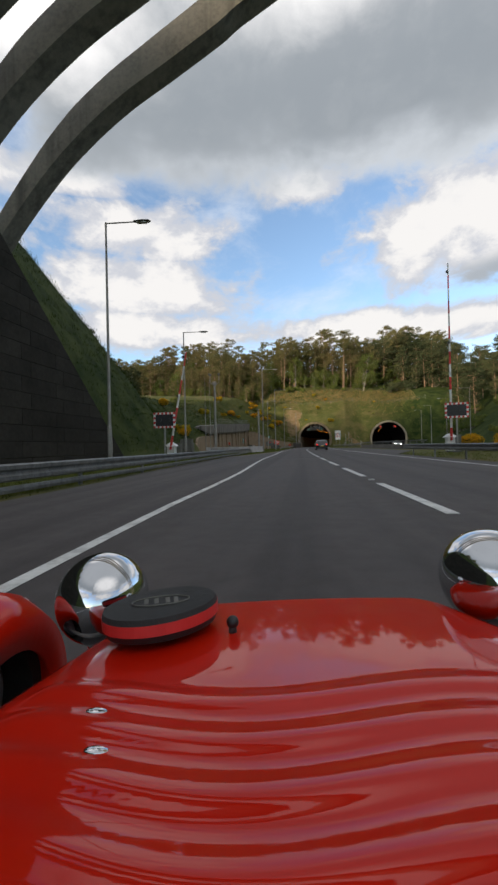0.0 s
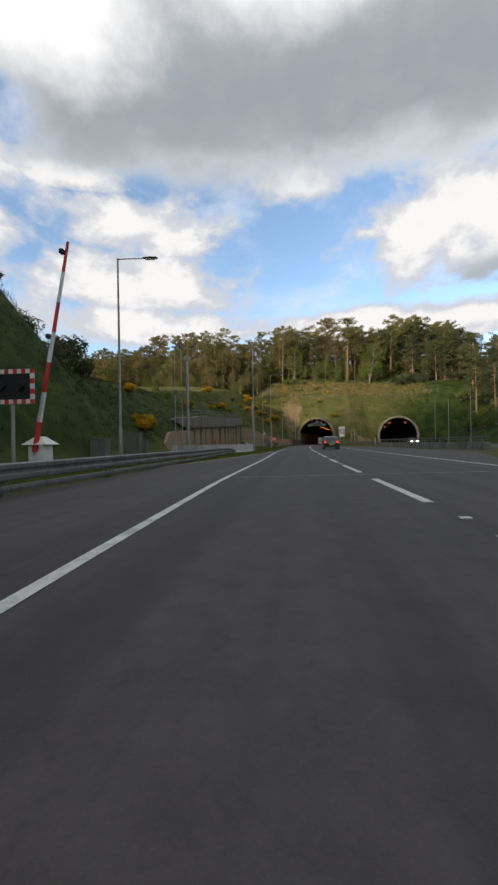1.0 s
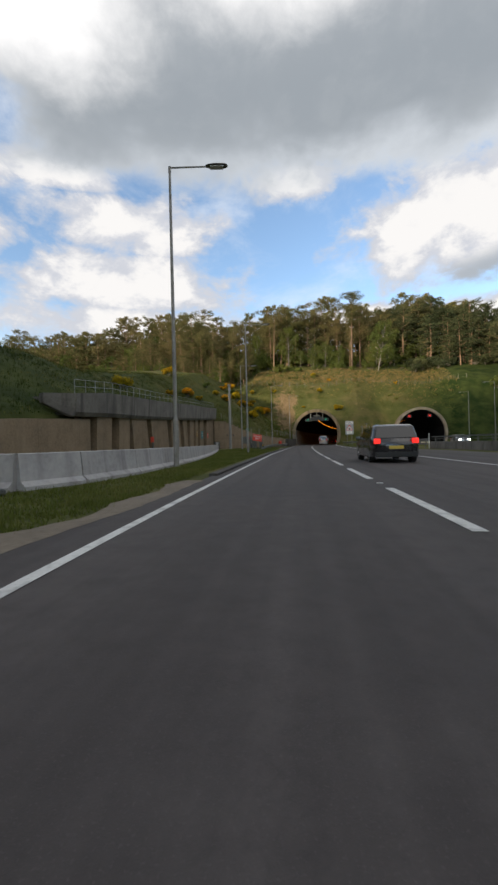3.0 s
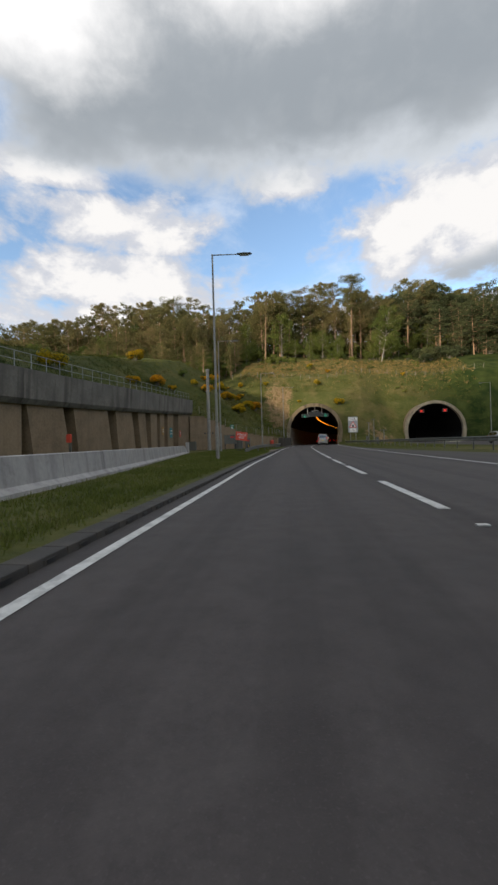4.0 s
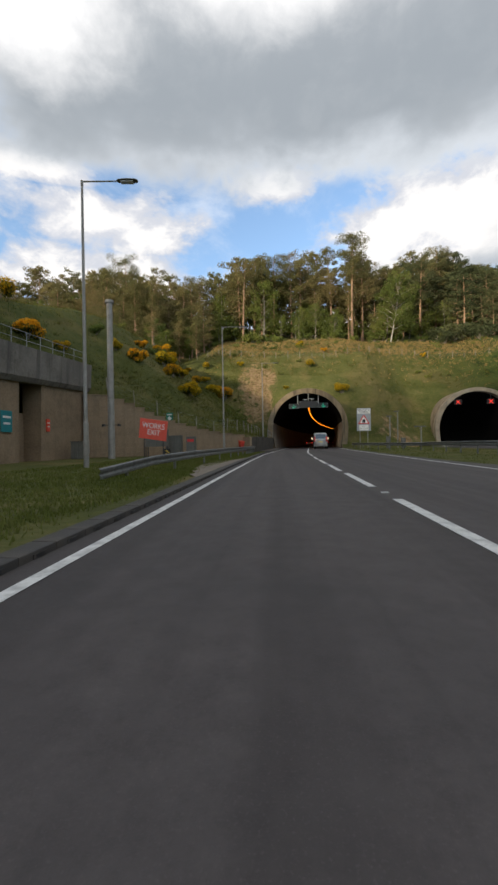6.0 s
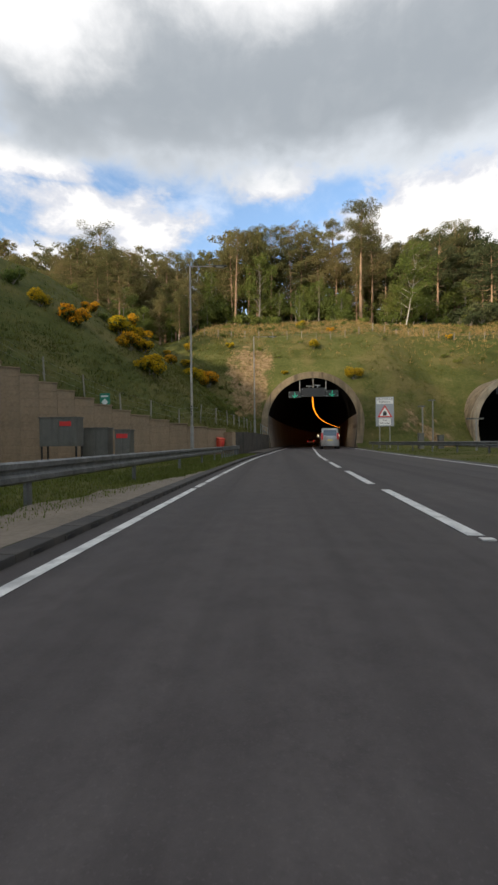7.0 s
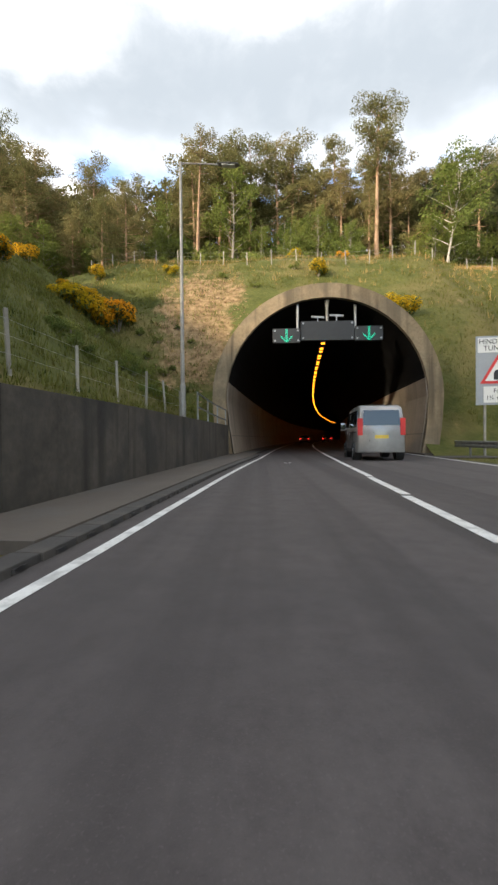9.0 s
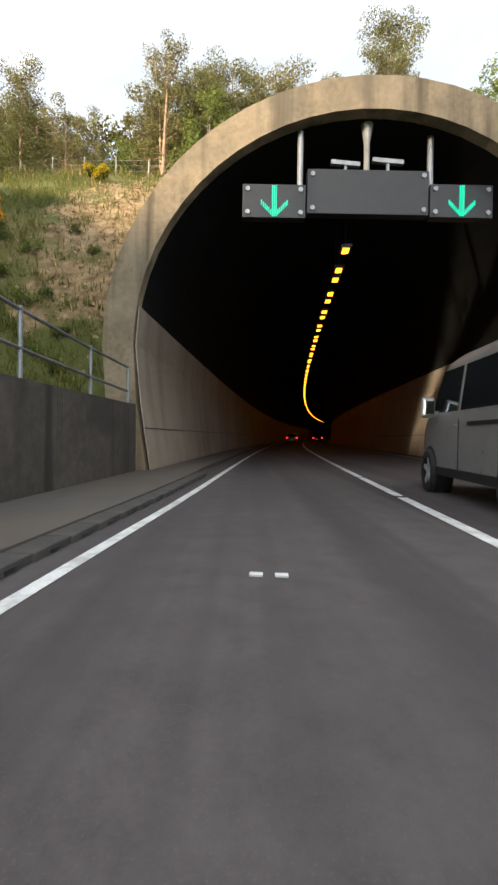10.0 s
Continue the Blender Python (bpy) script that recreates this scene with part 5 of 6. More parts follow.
for txt, z in (("WORKS", 1.93), ("EXIT", 1.58)):
    o = lettering(txt, 0.40, (0, -0.03, z), "white", wb)
    o.matrix_basis = pose(0.02, -0.03, z, 90, 7, 0)
arr = thing("arrow_marker", pose(-5.5, 105.6, 0), "small black and yellow arrow marker on the rail end", "road sign")
bm = NB()
box(bm, (0.35, 0.04, 0.45), (0, 0, 0.5), bevel=0.01)
part("board", bm, "black", arr)
bm = NB()
for z in (0.42, 0.58):
    box(bm, (0.2, 0.02, 0.06), (0.03, -0.03, z), (0, 40, 0))
part("chevron", bm, "yellow", arr)
bm = NB()
rod(bm, (0, 0.03, 0), (0, 0.03, 0.4), 0.02)
part("post", bm, "steel_dull", arr)

hose_box = thing("hose_box", pose(-3.80, 128.10, 0.5, 0, 0, 42), "red moulded plastic box fixed to the tan wall", "box")
rows = []
for z, w, front in ((0.0, 0.17, -0.14), (0.12, 0.21, -0.20), (0.45, 0.24, -0.24), (0.62, 0.23, -0.20)):
    rows.append([(-w, front + 0.04, z), (-w + 0.05, front, z), (w - 0.05, front, z), (w, front + 0.04, z), (w, 0.2, z), (-w, 0.2, z)])
part("body", sweep(NB(), rows), "orange_red", hose_box)
bm = NB()
box(bm, (0.54, 0.5, 0.07), (0, -0.03, 0.66), (12, 0, 0), bevel=0.03)
part("lid", bm, "orange_red", hose_box)
bm = NB()
box(bm, (0.16, 0.03, 0.22), (0.04, -0.235, 0.3), bevel=0.01)
part("recess", bm, "red", hose_box)
exit_sign = thing("exit_sign", pose(-9.95, 122.4, ground_z(-9.95, 122.4) - 0.55, 0, 0, -5), "small green emergency plate on the bank", "sign")
bm = NB()
box(bm, (0.62, 0.04, 0.85), (0, 0, 1.0), bevel=0.01)
part("plate", bm, "green_plate", exit_sign)
bm = NB()
box(bm, (0.45, 0.02, 0.10), (0, -0.03, 1.25))
box(bm, (0.3, 0.02, 0.3), (0, -0.03, 0.9), (0, 45, 0))
part("symbol", bm, "white", exit_sign)
bm = NB()
rod(bm, (0, 0.04, -0.2), (0, 0.04, 0.8), 0.03)
part("post", bm, "steel_dull", exit_sign)

# handrail on the end of the retaining wall
hand = thing("guard_railing", pose(0, 0, 0), "galvanised tube railing where the wall meets the portal", "railing")
hp = [along(141.5, -2.1), along(143.4, -2.1), along(145.4, -2.05), along(146.9, -1.9)]
for i, p in enumerate(hp):
    bm = NB()
    rod(bm, (p.x, p.y, 1.5), (p.x, p.y, 2.85 - 0.1 * i), 0.035, seg=8)
    part("post", bm, "steel", hand)
for dz in (0.0, 0.55):
    bm = NB()
    for i in range(3):
        a, b = hp[i], hp[i + 1]
        rod(bm, (a.x, a.y, 2.80 - 0.1 * i - dz), (b.x, b.y, 2.70 - 0.1 * i - dz), 0.03, seg=8)
    part("bar", bm, "steel", hand)


# fences: timber posts with thin wires
def fence(name, pts, height, label):
    ob = thing(name, pose(0, 0, 0), label, "fence")
    bm = NB()
    box(bm, (0.075, 0.075, height + 0.3), (0, 0, height / 2 - 0.15), bevel=0.01)
    me = bpy.data.meshes.new("post")
    bm.to_mesh(me)
    bm.free()
    me.materials.append(M["timber_post"])
    tops = []
    for x, y in pts:
        z = ground_z(x, y)
        s = random.uniform(0.85, 1.15)
        shared("post", me, ob, pose(x, y, z, random.uniform(-4, 4), random.uniform(-4, 4), random.uniform(0, 90)) @ Matrix.Diagonal((1, 1, s, 1)))
        tops.append(Vector((x, y, z)))
    for f in (0.35, 0.65, 0.92):
        rows = [[p + Vector((u, 0.3 * u, height * f + v)) for u, v in ((0.005, 0), (0, 0.005), (-0.005, 0), (0, -0.005))] for p in tops]
        part("wire", sweep(NB(), rows), "steel_dull", ob)


fence("hill_fence", [(-16 + 2.3 * i, 163.6 + 1.0 * math.sin(i * 0.5) + 0.07 * max(0, 6 - i) ** 2 + 3.6 * max(0.0, min(1.0, (15.0 - abs(-16 + 2.3 * i - SECOND.x)) / 6.5))) for i in range(29)], 1.25, "weathered post and wire fence across the slope")
bank_line = [(-14.6, 119.6), (-12.6, 120.6), (-10.9, 121.8), (-9.3, 123.2), (-7.95, 124.9), (-6.5, 126.7), (-5.4, 128.8), (-4.5, 130.6), (-3.95, 133.8), (-3.6, 136.1), (-3.3, 138.2), (-3.0, 140.3), (-2.75, 142.2), (-2.5, 144.0)]
fence("bank_fence", bank_line, 1.25, "timber post fence on the bank above the wall")

# ---------------------------------------------------------------- vehicles


def wheel(parent, at, r, w, side):
    ob = new("wheel")
    ob.parent = parent
    ob.matrix_basis = pose(*at)
    prof = [(-w / 2, r * 0.66), (-w / 2, r * 0.93), (-w / 2 + 0.03, r), (w / 2 - 0.03, r), (w / 2, r * 0.93), (w / 2, r * 0.66)]
    k = 24
    rows = [[(u, v * math.cos(2 * math.pi * i / k), v * math.sin(2 * math.pi * i / k)) for u, v in prof] for i in range(k)]
    bm = NB()
    rings = [[bm.verts.new(p) for p in row] for row in rows]
    for i in range(k):
        for j in range(len(prof)):
            a, b = rings[i], rings[(i + 1) % k]
            bm.faces.new((a[j], a[(j + 1) % len(prof)], b[(j + 1) % len(prof)], b[j]))
    bmesh.ops.recalc_face_normals(bm, faces=bm.faces[:])
    part("tyre", bm, "rubber", ob, smooth=False)
    bm = NB()
    rod(bm, (-w * 0.3, 0, 0), (w * 0.3, 0, 0), r * 0.3, r * 0.3, 16)
    for i in range(5):
        a = 2 * math.pi * i / 5
        box(bm, (0.03, r * 0.2, r * 0.62), (side * w * 0.34, -math.sin(a) * r * 0.35, math.cos(a) * r * 0.35), (math.degrees(a), 0, 0))
    rod(bm, (side * w * 0.05, 0, 0), (side * w * 0.2, 0, 0), r * 0.66, r * 0.66, 24)
    part("rim", bm, "alloy", ob)
    return ob


def loft_shell(rear, front, half_at, levels, top):
    """A closed body skin: level rings between the rear and front outlines, with rounded corners and roof edges."""
    us = [0.0, 0.012, 0.04, 0.1, 0.2, 0.32, 0.44, 0.56, 0.68, 0.8, 0.9, 0.96, 0.988, 1.0]
    rings = []
    for z in levels:
        yr, yf = lerp_table(rear, z), lerp_table(front, z)
        roof = 1 - 0.10 * max(0.0, (z - 0.93 * top) / (0.07 * top)) ** 2
        side = []
        for u in us:
            y = yr + (yf - yr) * u
            e = max(0.0, abs(2 * u - 1) - 0.80) / 0.20
            side.append((half_at(y, z) * roof * (1 - 0.11 * e ** 3), y))
        rings.append([(-x, y, z) for x, y in side] + [(x, y, z) for x, y in side[::-1]])
    return sweep(NB(), rings)


def hatch_car(m, paint, label, lit="tail", length=4.1, width=1.78, height=1.5, group=""):
    ob = thing("car", m, label, "car", group)
    hw, belt = width / 2, 0.60
    rear = [(z * height, y * length) for z, y in ((0.16, -0.48), (0.30, -0.50), (0.52, -0.50), (0.62, -0.47), (0.93, -0.42), (0.985, -0.36), (1.0, -0.22))]
    front = [(z * height, y * length) for z, y in ((0.16, 0.49), (0.34, 0.50), (0.48, 0.48), (0.57, 0.42), (0.64, 0.24), (0.95, 0.08), (1.0, -0.06))]

    def half_at(y, z):
        up = max(0.0, (z / height - belt) / (1 - belt))
        e = min(1.0, max(0.0, abs(y / length) - 0.40) / 0.10)
        return hw * (1 - 0.19 * up) * (1 - 0.09 * e * e)

    shell = part("body", loft_shell(rear, front, half_at, [height * v for v in (0.16, 0.2, 0.3, 0.42, 0.52, 0.58, 0.62, 0.66, 0.75, 0.85, 0.92, 0.95, 0.97, 0.985, 0.995, 1.0)], height), paint, ob, smooth=True)
    # rear screen, windscreen and side windows lie just proud of the skin
    for nm, (ya, za), (yb, zb) in (("rear_window", (-0.469, 0.635), (-0.425, 0.90)), ("windscreen", (0.235, 0.665), (0.09, 0.935))):
        bm = NB()
        out = -0.012 if ya < 0 else 0.012
        a = [(s * 0.86 * half_at(ya * length, za * height), ya * length + out, za * height + 0.01) for s in (-1, 1)]
        b = [(s * 0.84 * half_at(yb * length, zb * height), yb * length + out, zb * height + 0.01) for s in (1, -1)]
        q = a + b
        sweep(bm, [q, [(x, y - out * 2, z - 0.02) for x, y, z in q]])
        part(nm, bm, "glass_dark", shell)
    for s in (-1, 1):
        for b0, b1, t0, t1 in ((-0.40, -0.16, -0.36, -0.16), (-0.14, 0.19, -0.14, 0.07)):
            bm = NB()
            q = [(b0, 0.635), (b1, 0.635), (t1, 0.91), (t0, 0.91)]
            sweep(bm, [[(s * (half_at(y * length, z * height) + 0.008), y * length, z * height) for y, z in q],
                       [(s * (half_at(y * length, z * height) - 0.04), y * length, z * height) for y, z in q]])
            part("side_window", bm, "glass_dark", shell)
        for y in (-0.31, 0.31):
            wheel(ob, (s * (hw - 0.12), y * length, 0.33), 0.33, 0.22, s)
        bm = NB()
        box(bm, (0.24, 0.10, 0.20), (s * (hw - 0.20), -0.492 * length, 0.56 * height), bevel=0.03)
        part("tail_lamp", bm, "tail", shell)
        bm = NB()
        box(bm, (0.36, 0.14, 0.16), (s * (hw - 0.26), 0.478 * length, 0.46 * height), bevel=0.03)
        part("headlamp", bm, "head" if lit == "head" else "white", shell)
        bm = NB()
        box(bm, (0.20, 0.10, 0.14), (s * (hw + 0.08), 0.16 * length, 0.66 * height), bevel=0.03)
        part("door_mirror", bm, paint, shell)
    bm = NB()
    box(bm, (0.53, 0.02, 0.12), (0, -0.506 * length, 0.40 * height), bevel=0.004)
    part("number_plate", bm, "yellow", shell)
    bm = NB()
    box(bm, (width * 0.86, 0.12, 0.2), (0, -0.485 * length, 0.22 * height), bevel=0.03)
    part("bumper", bm, "black", shell)
    return ob


hatch_car(at_road(62.0, 5.6), "paint_dark", "dark hatchback with lit tail lamps in the offside lane", group="cars ahead")
hatch_car(at_road(196.0, 1.9), "paint_silver", "silver estate car with lit tail lamps inside the tunnel", group="cars ahead")
hatch_car(at_road(204.0, 5.7), "paint_dark", "dark car with lit tail lamps inside the tunnel", group="cars ahead")
hatch_car(at_road(236.0, 5.4), "paint_dark", "dark car far inside the tunnel", group="cars ahead")
p = along(112, 26.5)
hatch_car(pose(p.x, p.y, 0.0, 0, 0, 180 - math.degrees(heading(112))), "paint_silver", "pale oncoming car with lit headlamps on the opposite carriageway", "head")


def van(m):
    ob = thing("van", m, "grey people carrier van with dark side windows and alloy wheels", "van")
    L, W, H = 4.9, 1.92, 1.98
    rear = [(0.30, -2.42), (0.62, -2.45), (1.1, -2.43), (1.75, -2.33), (1.90, -2.22), (1.98, -1.9)]
    front = [(0.30, 2.38), (0.55, 2.42), (0.86, 2.36), (1.08, 2.1), (1.28, 1.66), (1.90, 1.16), (1.98, 0.8)]
    belt = 1.12

    def half_at(y, z):
        up = max(0.0, (z - belt) / (H - belt))
        e = max(0.0, (y - 1.4) / 1.0)
        return W / 2 * (1 - 0.13 * up) * (1 - 0.14 * min(1.0, e) ** 2)

    shell = part("body", loft_shell(rear, front, half_at, [0.30, 0.36, 0.5, 0.62, 0.8, 0.95, 1.05, 1.12, 1.2, 1.35, 1.5, 1.65, 1.78, 1.85, 1.90, 1.94, 1.965, 1.98], H), "paint_van", ob, smooth=True)
    for s in (-1, 1):
        for q in ([(-2.15, 1.2), (-1.15, 1.2), (-1.15, 1.80), (-2.08, 1.80)], [(-1.08, 1.2), (0.15, 1.2), (0.15, 1.80), (-1.08, 1.80)], [(0.26, 1.2), (1.46, 1.2), (1.08, 1.80), (0.26, 1.80)]):
            bm = NB()
            sweep(bm, [[(s * (half_at(y, z) + 0.008), y, z) for y, z in q], [(s * (half_at(y, z) - 0.05), y, z) for y, z in q]])
            part("side_window", bm, "glass_dark", shell)
        bm = NB()
        box(bm, (0.02, 1.9, 0.05), (s * (half_at(-1, 1.0) + 0.006), -1.1, 1.02), bevel=0.006)
        part("door_rail", bm, "black", shell)
        for y in (0.2, -1.12):
            bm = NB()
            box(bm, (0.012, 0.016, 0.72), (s * (half_at(y, 0.8) + 0.002), y, 0.72))
            part("door_seam", bm, "black", shell)
        bm = NB()
        box(bm, (0.03, 0.16, 0.035), (s * (half_at(0.3, 0.95) + 0.014), 0.36, 1.0), bevel=0.008)
        part("door_handle", bm, "paint_van", shell)
        bm = NB()
        box(bm, (0.05, 2.6, 0.12), (s * (W / 2 - 0.005), -0.05, 0.36), bevel=0.02)
        part("sill", bm, "black", shell)
        for y in (-1.5, 1.5):
            bm = NB()
            rod(bm, (s * (W / 2 - 0.28), y, 0.34), (s * (half_at(y, 0.5) + 0.004), y, 0.34), 0.375, 0.375, 28)
            part("wheel_arch", bm, "black", shell)
            wheel(ob, (s * (W / 2 - 0.055), y, 0.33), 0.33, 0.23, s)
        bm = NB()
        box(bm, (0.22, 0.12, 0.30), (s * (W / 2 + 0.17), 1.12, 1.28), bevel=0.05)
        box(bm, (0.14, 0.06, 0.06), (s * (W / 2 + 0.03), 1.14, 1.2))
        mir = part("door_mirror", bm, "paint_van", shell)
        bm = NB()
        box(bm, (0.17, 0.02, 0.23), (s * (W / 2 + 0.17), 1.055, 1.28), bevel=0.02)
        part("mirror_glass", bm, "chrome", mir)
        bm = NB()
        box(bm, (0.2, 0.1, 0.6), (s * (W / 2 - 0.14), -2.40, 1.2), bevel=0.03)
        part("tail_lamp", bm, "red", shell)
    bm = NB()
    q = [(-0.72, -2.33, 1.25), (0.72, -2.33, 1.25), (0.68, -2.25, 1.78), (-0.68, -2.25, 1.78)]
    sweep(bm, [[(x, y - 0.10, z) for x, y, z in q], [(x, y + 0.03, z) for x, y, z in q]])
    part("rear_window", bm, "glass_dark", shell)
    bm = NB()
    box(bm, (0.53, 0.02, 0.12), (0, -2.455, 0.85), bevel=0.004)
    part("number_plate", bm, "yellow", shell)
    return ob


van(at_road(143.95, 5.2, 0.0) @ Matrix.Diagonal((1.0, 0.82, 1.14, 1)))


# the red roadster whose bonnet the view looks over at the start
def roadster(m):
    ob = thing("roadster", m, "glossy red roadster with louvred bonnet and chrome headlamps", "car")
    E_Z = 0.795

    def top(x, y):
        edge = lerp_table([(0.0, 0.46), (0.5, 0.425), (0.75, 0.385), (0.9, 0.33), (1.0, 0.24)], y)
        z = -0.254 - 0.095 * y + 0.055 * x - 0.10 * x * x
        z -= 0.55 * max(0.0, y - 0.86) ** 1.6 * 3
        u = abs(x) / edge
        z -= 0.035 * max(0.0, u - 0.72) ** 2 * 8
        w = max(0.0, min(1.0, (0.90 - u) / 0.08))
        v = (y + 0.026 * math.sin(x * 11 + 2.2) + 0.02 * x - 0.245) / 0.07
        if 0 < v < 4:
            z += w * 0.0024 * (1 - math.cos(2 * math.pi * v))
        return edge, z

    bm = NB()
    nx, ny = 56, 190
    grid = []
    for j in range(ny + 1):
        y = 0.02 + 0.98 * j / ny
        row = []
        for i in range(nx + 1):
            edge, _ = top(0, y)
            x = edge * (2 * i / nx - 1)
            row.append(bm.verts.new((x, y, E_Z + top(x, y)[1])))
        grid.append(row)
    for j in range(ny):
        for i in range(nx):
            bm.faces.new((grid[j][i], grid[j][i + 1], grid[j + 1][i + 1], grid[j + 1][i]))
    # sides drop from the bonnet's rim
    for side in (0, nx):
        prev = None
        for j in range(ny + 1):
            v = grid[j][side]
            s = -1 if side == 0 else 1
            lo = [bm.verts.new((v.co.x + s * 0.018, v.co.y, v.co.z - 0.03)), bm.verts.new((v.co.x + s * 0.01, v.co.y, 0.22))]
            if prev:
                bm.faces.new((prev[0], v, lo[0], prev[1]))
                bm.faces.new((prev[1], lo[0], lo[1], prev[2]))
            prev = (v, lo[0], lo[1])
    nose = []
    for i in range(nx + 1):
        v = grid[ny][i]
        nose.append((v, bm.verts.new((v.co.x * 0.98, v.co.y + 0.04, v.co.z - 0.05)), bm.verts.new((v.co.x * 0.95, v.co.y + 0.03, 0.2))))
    for a, b in zip(nose, nose[1:]):
        bm.faces.new((a[0], b[0], b[1], a[1]))
        bm.faces.new((a[1], b[1], b[2], a[2]))
    bmesh.ops.recalc_face_normals(bm, faces=bm.faces[:])
    part("bonnet", bm, "car_red", ob, smooth=True)
    bm = NB()
    box(bm, (0.74, 0.86, 0.16), (0, 0.5, 0.22), bevel=0.02)
    part("chassis", bm, "black", ob)
    for (x, y, z), s in (((-0.442, 0.90, -0.350), -1), ((0.432, 0.90, -0.296), 1)):
        bm = NB()
        ball(bm, (x, y, E_Z + z), 0.104, 48, (1, 1.05, 1))
        shell = part("headlamp", bm, "chrome", ob, "polished chrome headlamp shell", smooth=True)
        bm = NB()
        rod(bm, (x, y, E_Z + z - 0.09), (x - s * 0.16, y - 0.02, E_Z + z - 0.16), 0.02, 0.025, 12)
        rod(bm, (x, y, E_Z + z - 0.12), (x, y, E_Z + z - 0.085), 0.035, 0.045, 16)
        part("bracket", bm, "chrome", shell, smooth=True)
    cx, cy = -0.242, 0.725
    base = Matrix.Translation((cx, cy, E_Z - 0.322)) @ pose(0, 0, 0, -5, -5.5, 0)
    def disc(r0, z0, r1, z1):
        b = NB()
        bmesh.ops.create_cone(b, cap_ends=True, segments=64, radius1=r0, radius2=r1, depth=z1 - z0, matrix=base @ Matrix.Translation((0, 0, (z0 + z1) / 2)))
        return b
    puck = part("speaker", disc(0.10, -0.006, 0.106, 0.006), "black", ob, "black disc with a red band resting on the bonnet")
    part("band", disc(0.1065, 0.006, 0.1065, 0.024), "red", puck)
    part("rim", disc(0.106, 0.024, 0.103, 0.033), "rubber", puck)
    bm = NB()
    for i in range(40):
        a0, a1 = 2 * math.pi * i / 40, 2 * math.pi * (i + 1) / 40
        p0 = base @ Vector((0.055 * math.cos(a0), 0.03 * math.sin(a0), 0.0345))
        p1 = base @ Vector((0.055 * math.cos(a1), 0.03 * math.sin(a1), 0.0345))
        rod(bm, p0, p1, 0.0018, seg=5)
    for x in (-0.028, -0.008, 0.014, 0.03):
        box(bm, (0.008, 0.026, 0.002), base @ Vector((x, 0, 0.034)), (0, -5.5, 20))
    part("emblem", bm, "cabinet", puck)
    bm = NB()
    ball(bm, (-0.103, 0.69, E_Z - 0.308), 0.011, 16)
    rod(bm, (-0.103, 0.69, E_Z - 0.335), (-0.103, 0.69, E_Z - 0.31), 0.007, seg=10)
    part("knob", bm, "black", ob, smooth=True)
    for x, s in ((-0.70, -1), (0.70, 1)):
        bm = NB()
        rows = []
        yc, zc, r = 0.76, 0.22, 0.25
        for i in range(25):
            a = radians(-12 + 170 * i / 24)
            ring = []
            for u, dr in ((-0.12, -0.10), (-0.11, -0.02), (-0.05, 0.016), (0, 0.02), (0.05, 0.016), (0.11, -0.02), (0.12, -0.10), (0.11, -0.10), (0.0, -0.012), (-0.11, -0.10)):
                ring.append((x + u, yc + (r + dr) * math.cos(a), zc + (r + dr) * math.sin(a)))
            rows.append(ring)
        part("wing", sweep(bm, rows), "car_red", ob, smooth=True)
        wheel(ob, (x, yc, 0.225), 0.225, 0.14, s)
        bm = NB()
        rod(bm, (x, yc, 0.235), (0, yc, 0.25), 0.025)
        part("axle", bm, "steel_dull", ob)
    # two small bright studs on the bonnet
    for x, y in ((-0.235, 0.455), (-0.20, 0.385)):
        bm = NB()
        ball(bm, (x, y, E_Z + top(x, y)[1] + 0.001), 0.006, 12, (2.2, 1, 0.35))
        part("stud", bm, "chrome", ob)
    return ob


roadster(pose(1.186, 1.004, 0.0, 0, 0, 2.6))

# ---------------------------------------------------------------- plants


def cards(centres, size, rng, out, slim=0.5):
    """Small bent leaf sprays at the centres, most of them facing out of their clump: two triangles each."""
    k = len(centres)
    n1 = out + rng.normal(size=(k, 3)) * 0.5
    n1 /= np.linalg.norm(n1, axis=1)[:, None]
    h = rng.normal(size=(k, 3))
    a = np.cross(n1, h)
    a /= np.linalg.norm(a, axis=1)[:, None]
    b = np.cross(n1, a)
    s = size * rng.uniform(0.6, 1.4, size=(k, 1))
    a, b = a * s, b * s * slim
    v = np.stack([centres - a, centres - b + n1 * s * 0.15, centres + a, centres + b + n1 * s * 0.15], axis=1).reshape(-1, 3)
    f = np.arange(k * 4).reshape(k, 4)
    return v, f


def crown_mesh(name, clumps, count, size, mat, rng, slim=0.5):
    """clumps: rows of centre and radii; leaf sprays fill their outer shells."""
    vol = np.array([c[3] * c[4] * c[5] for c in clumps]) ** (2 / 3)
    share = np.maximum(4, (count * vol / vol.sum()).astype(int))
    pts, outs = [], []
    for c, k in zip(clumps, share):
        d = rng.normal(size=(k, 3))
        d /= np.linalg.norm(d, axis=1)[:, None]
        r = rng.uniform(0.35, 1.1, size=(k, 1)) ** 0.6
        pts.append(np.array(c[:3]) + d * r * np.array(c[3:6]))
        outs.append(d + np.array([0, 0, 0.25]))
    v, f = cards(np.concatenate(pts), size, rng, np.concatenate(outs), slim)
    me = bpy.data.meshes.new(name)
    me.from_pydata(v.tolist(), [], f.tolist())
    me.materials.append(M[mat])
    return me


def limb(bm, a, b, r0, r1, bend, k=4, seg=7):
    a, b = Vector(a), Vector(b)
    prev, rp = a, r0
    for i in range(1, k + 1):
        u = i / k
        q = a.lerp(b, u) + Vector(bend) * math.sin(u * math.pi)
        r = r0 + (r1 - r0) * u
        rod(bm, prev, q, rp, r, seg)
        prev, rp = q, r


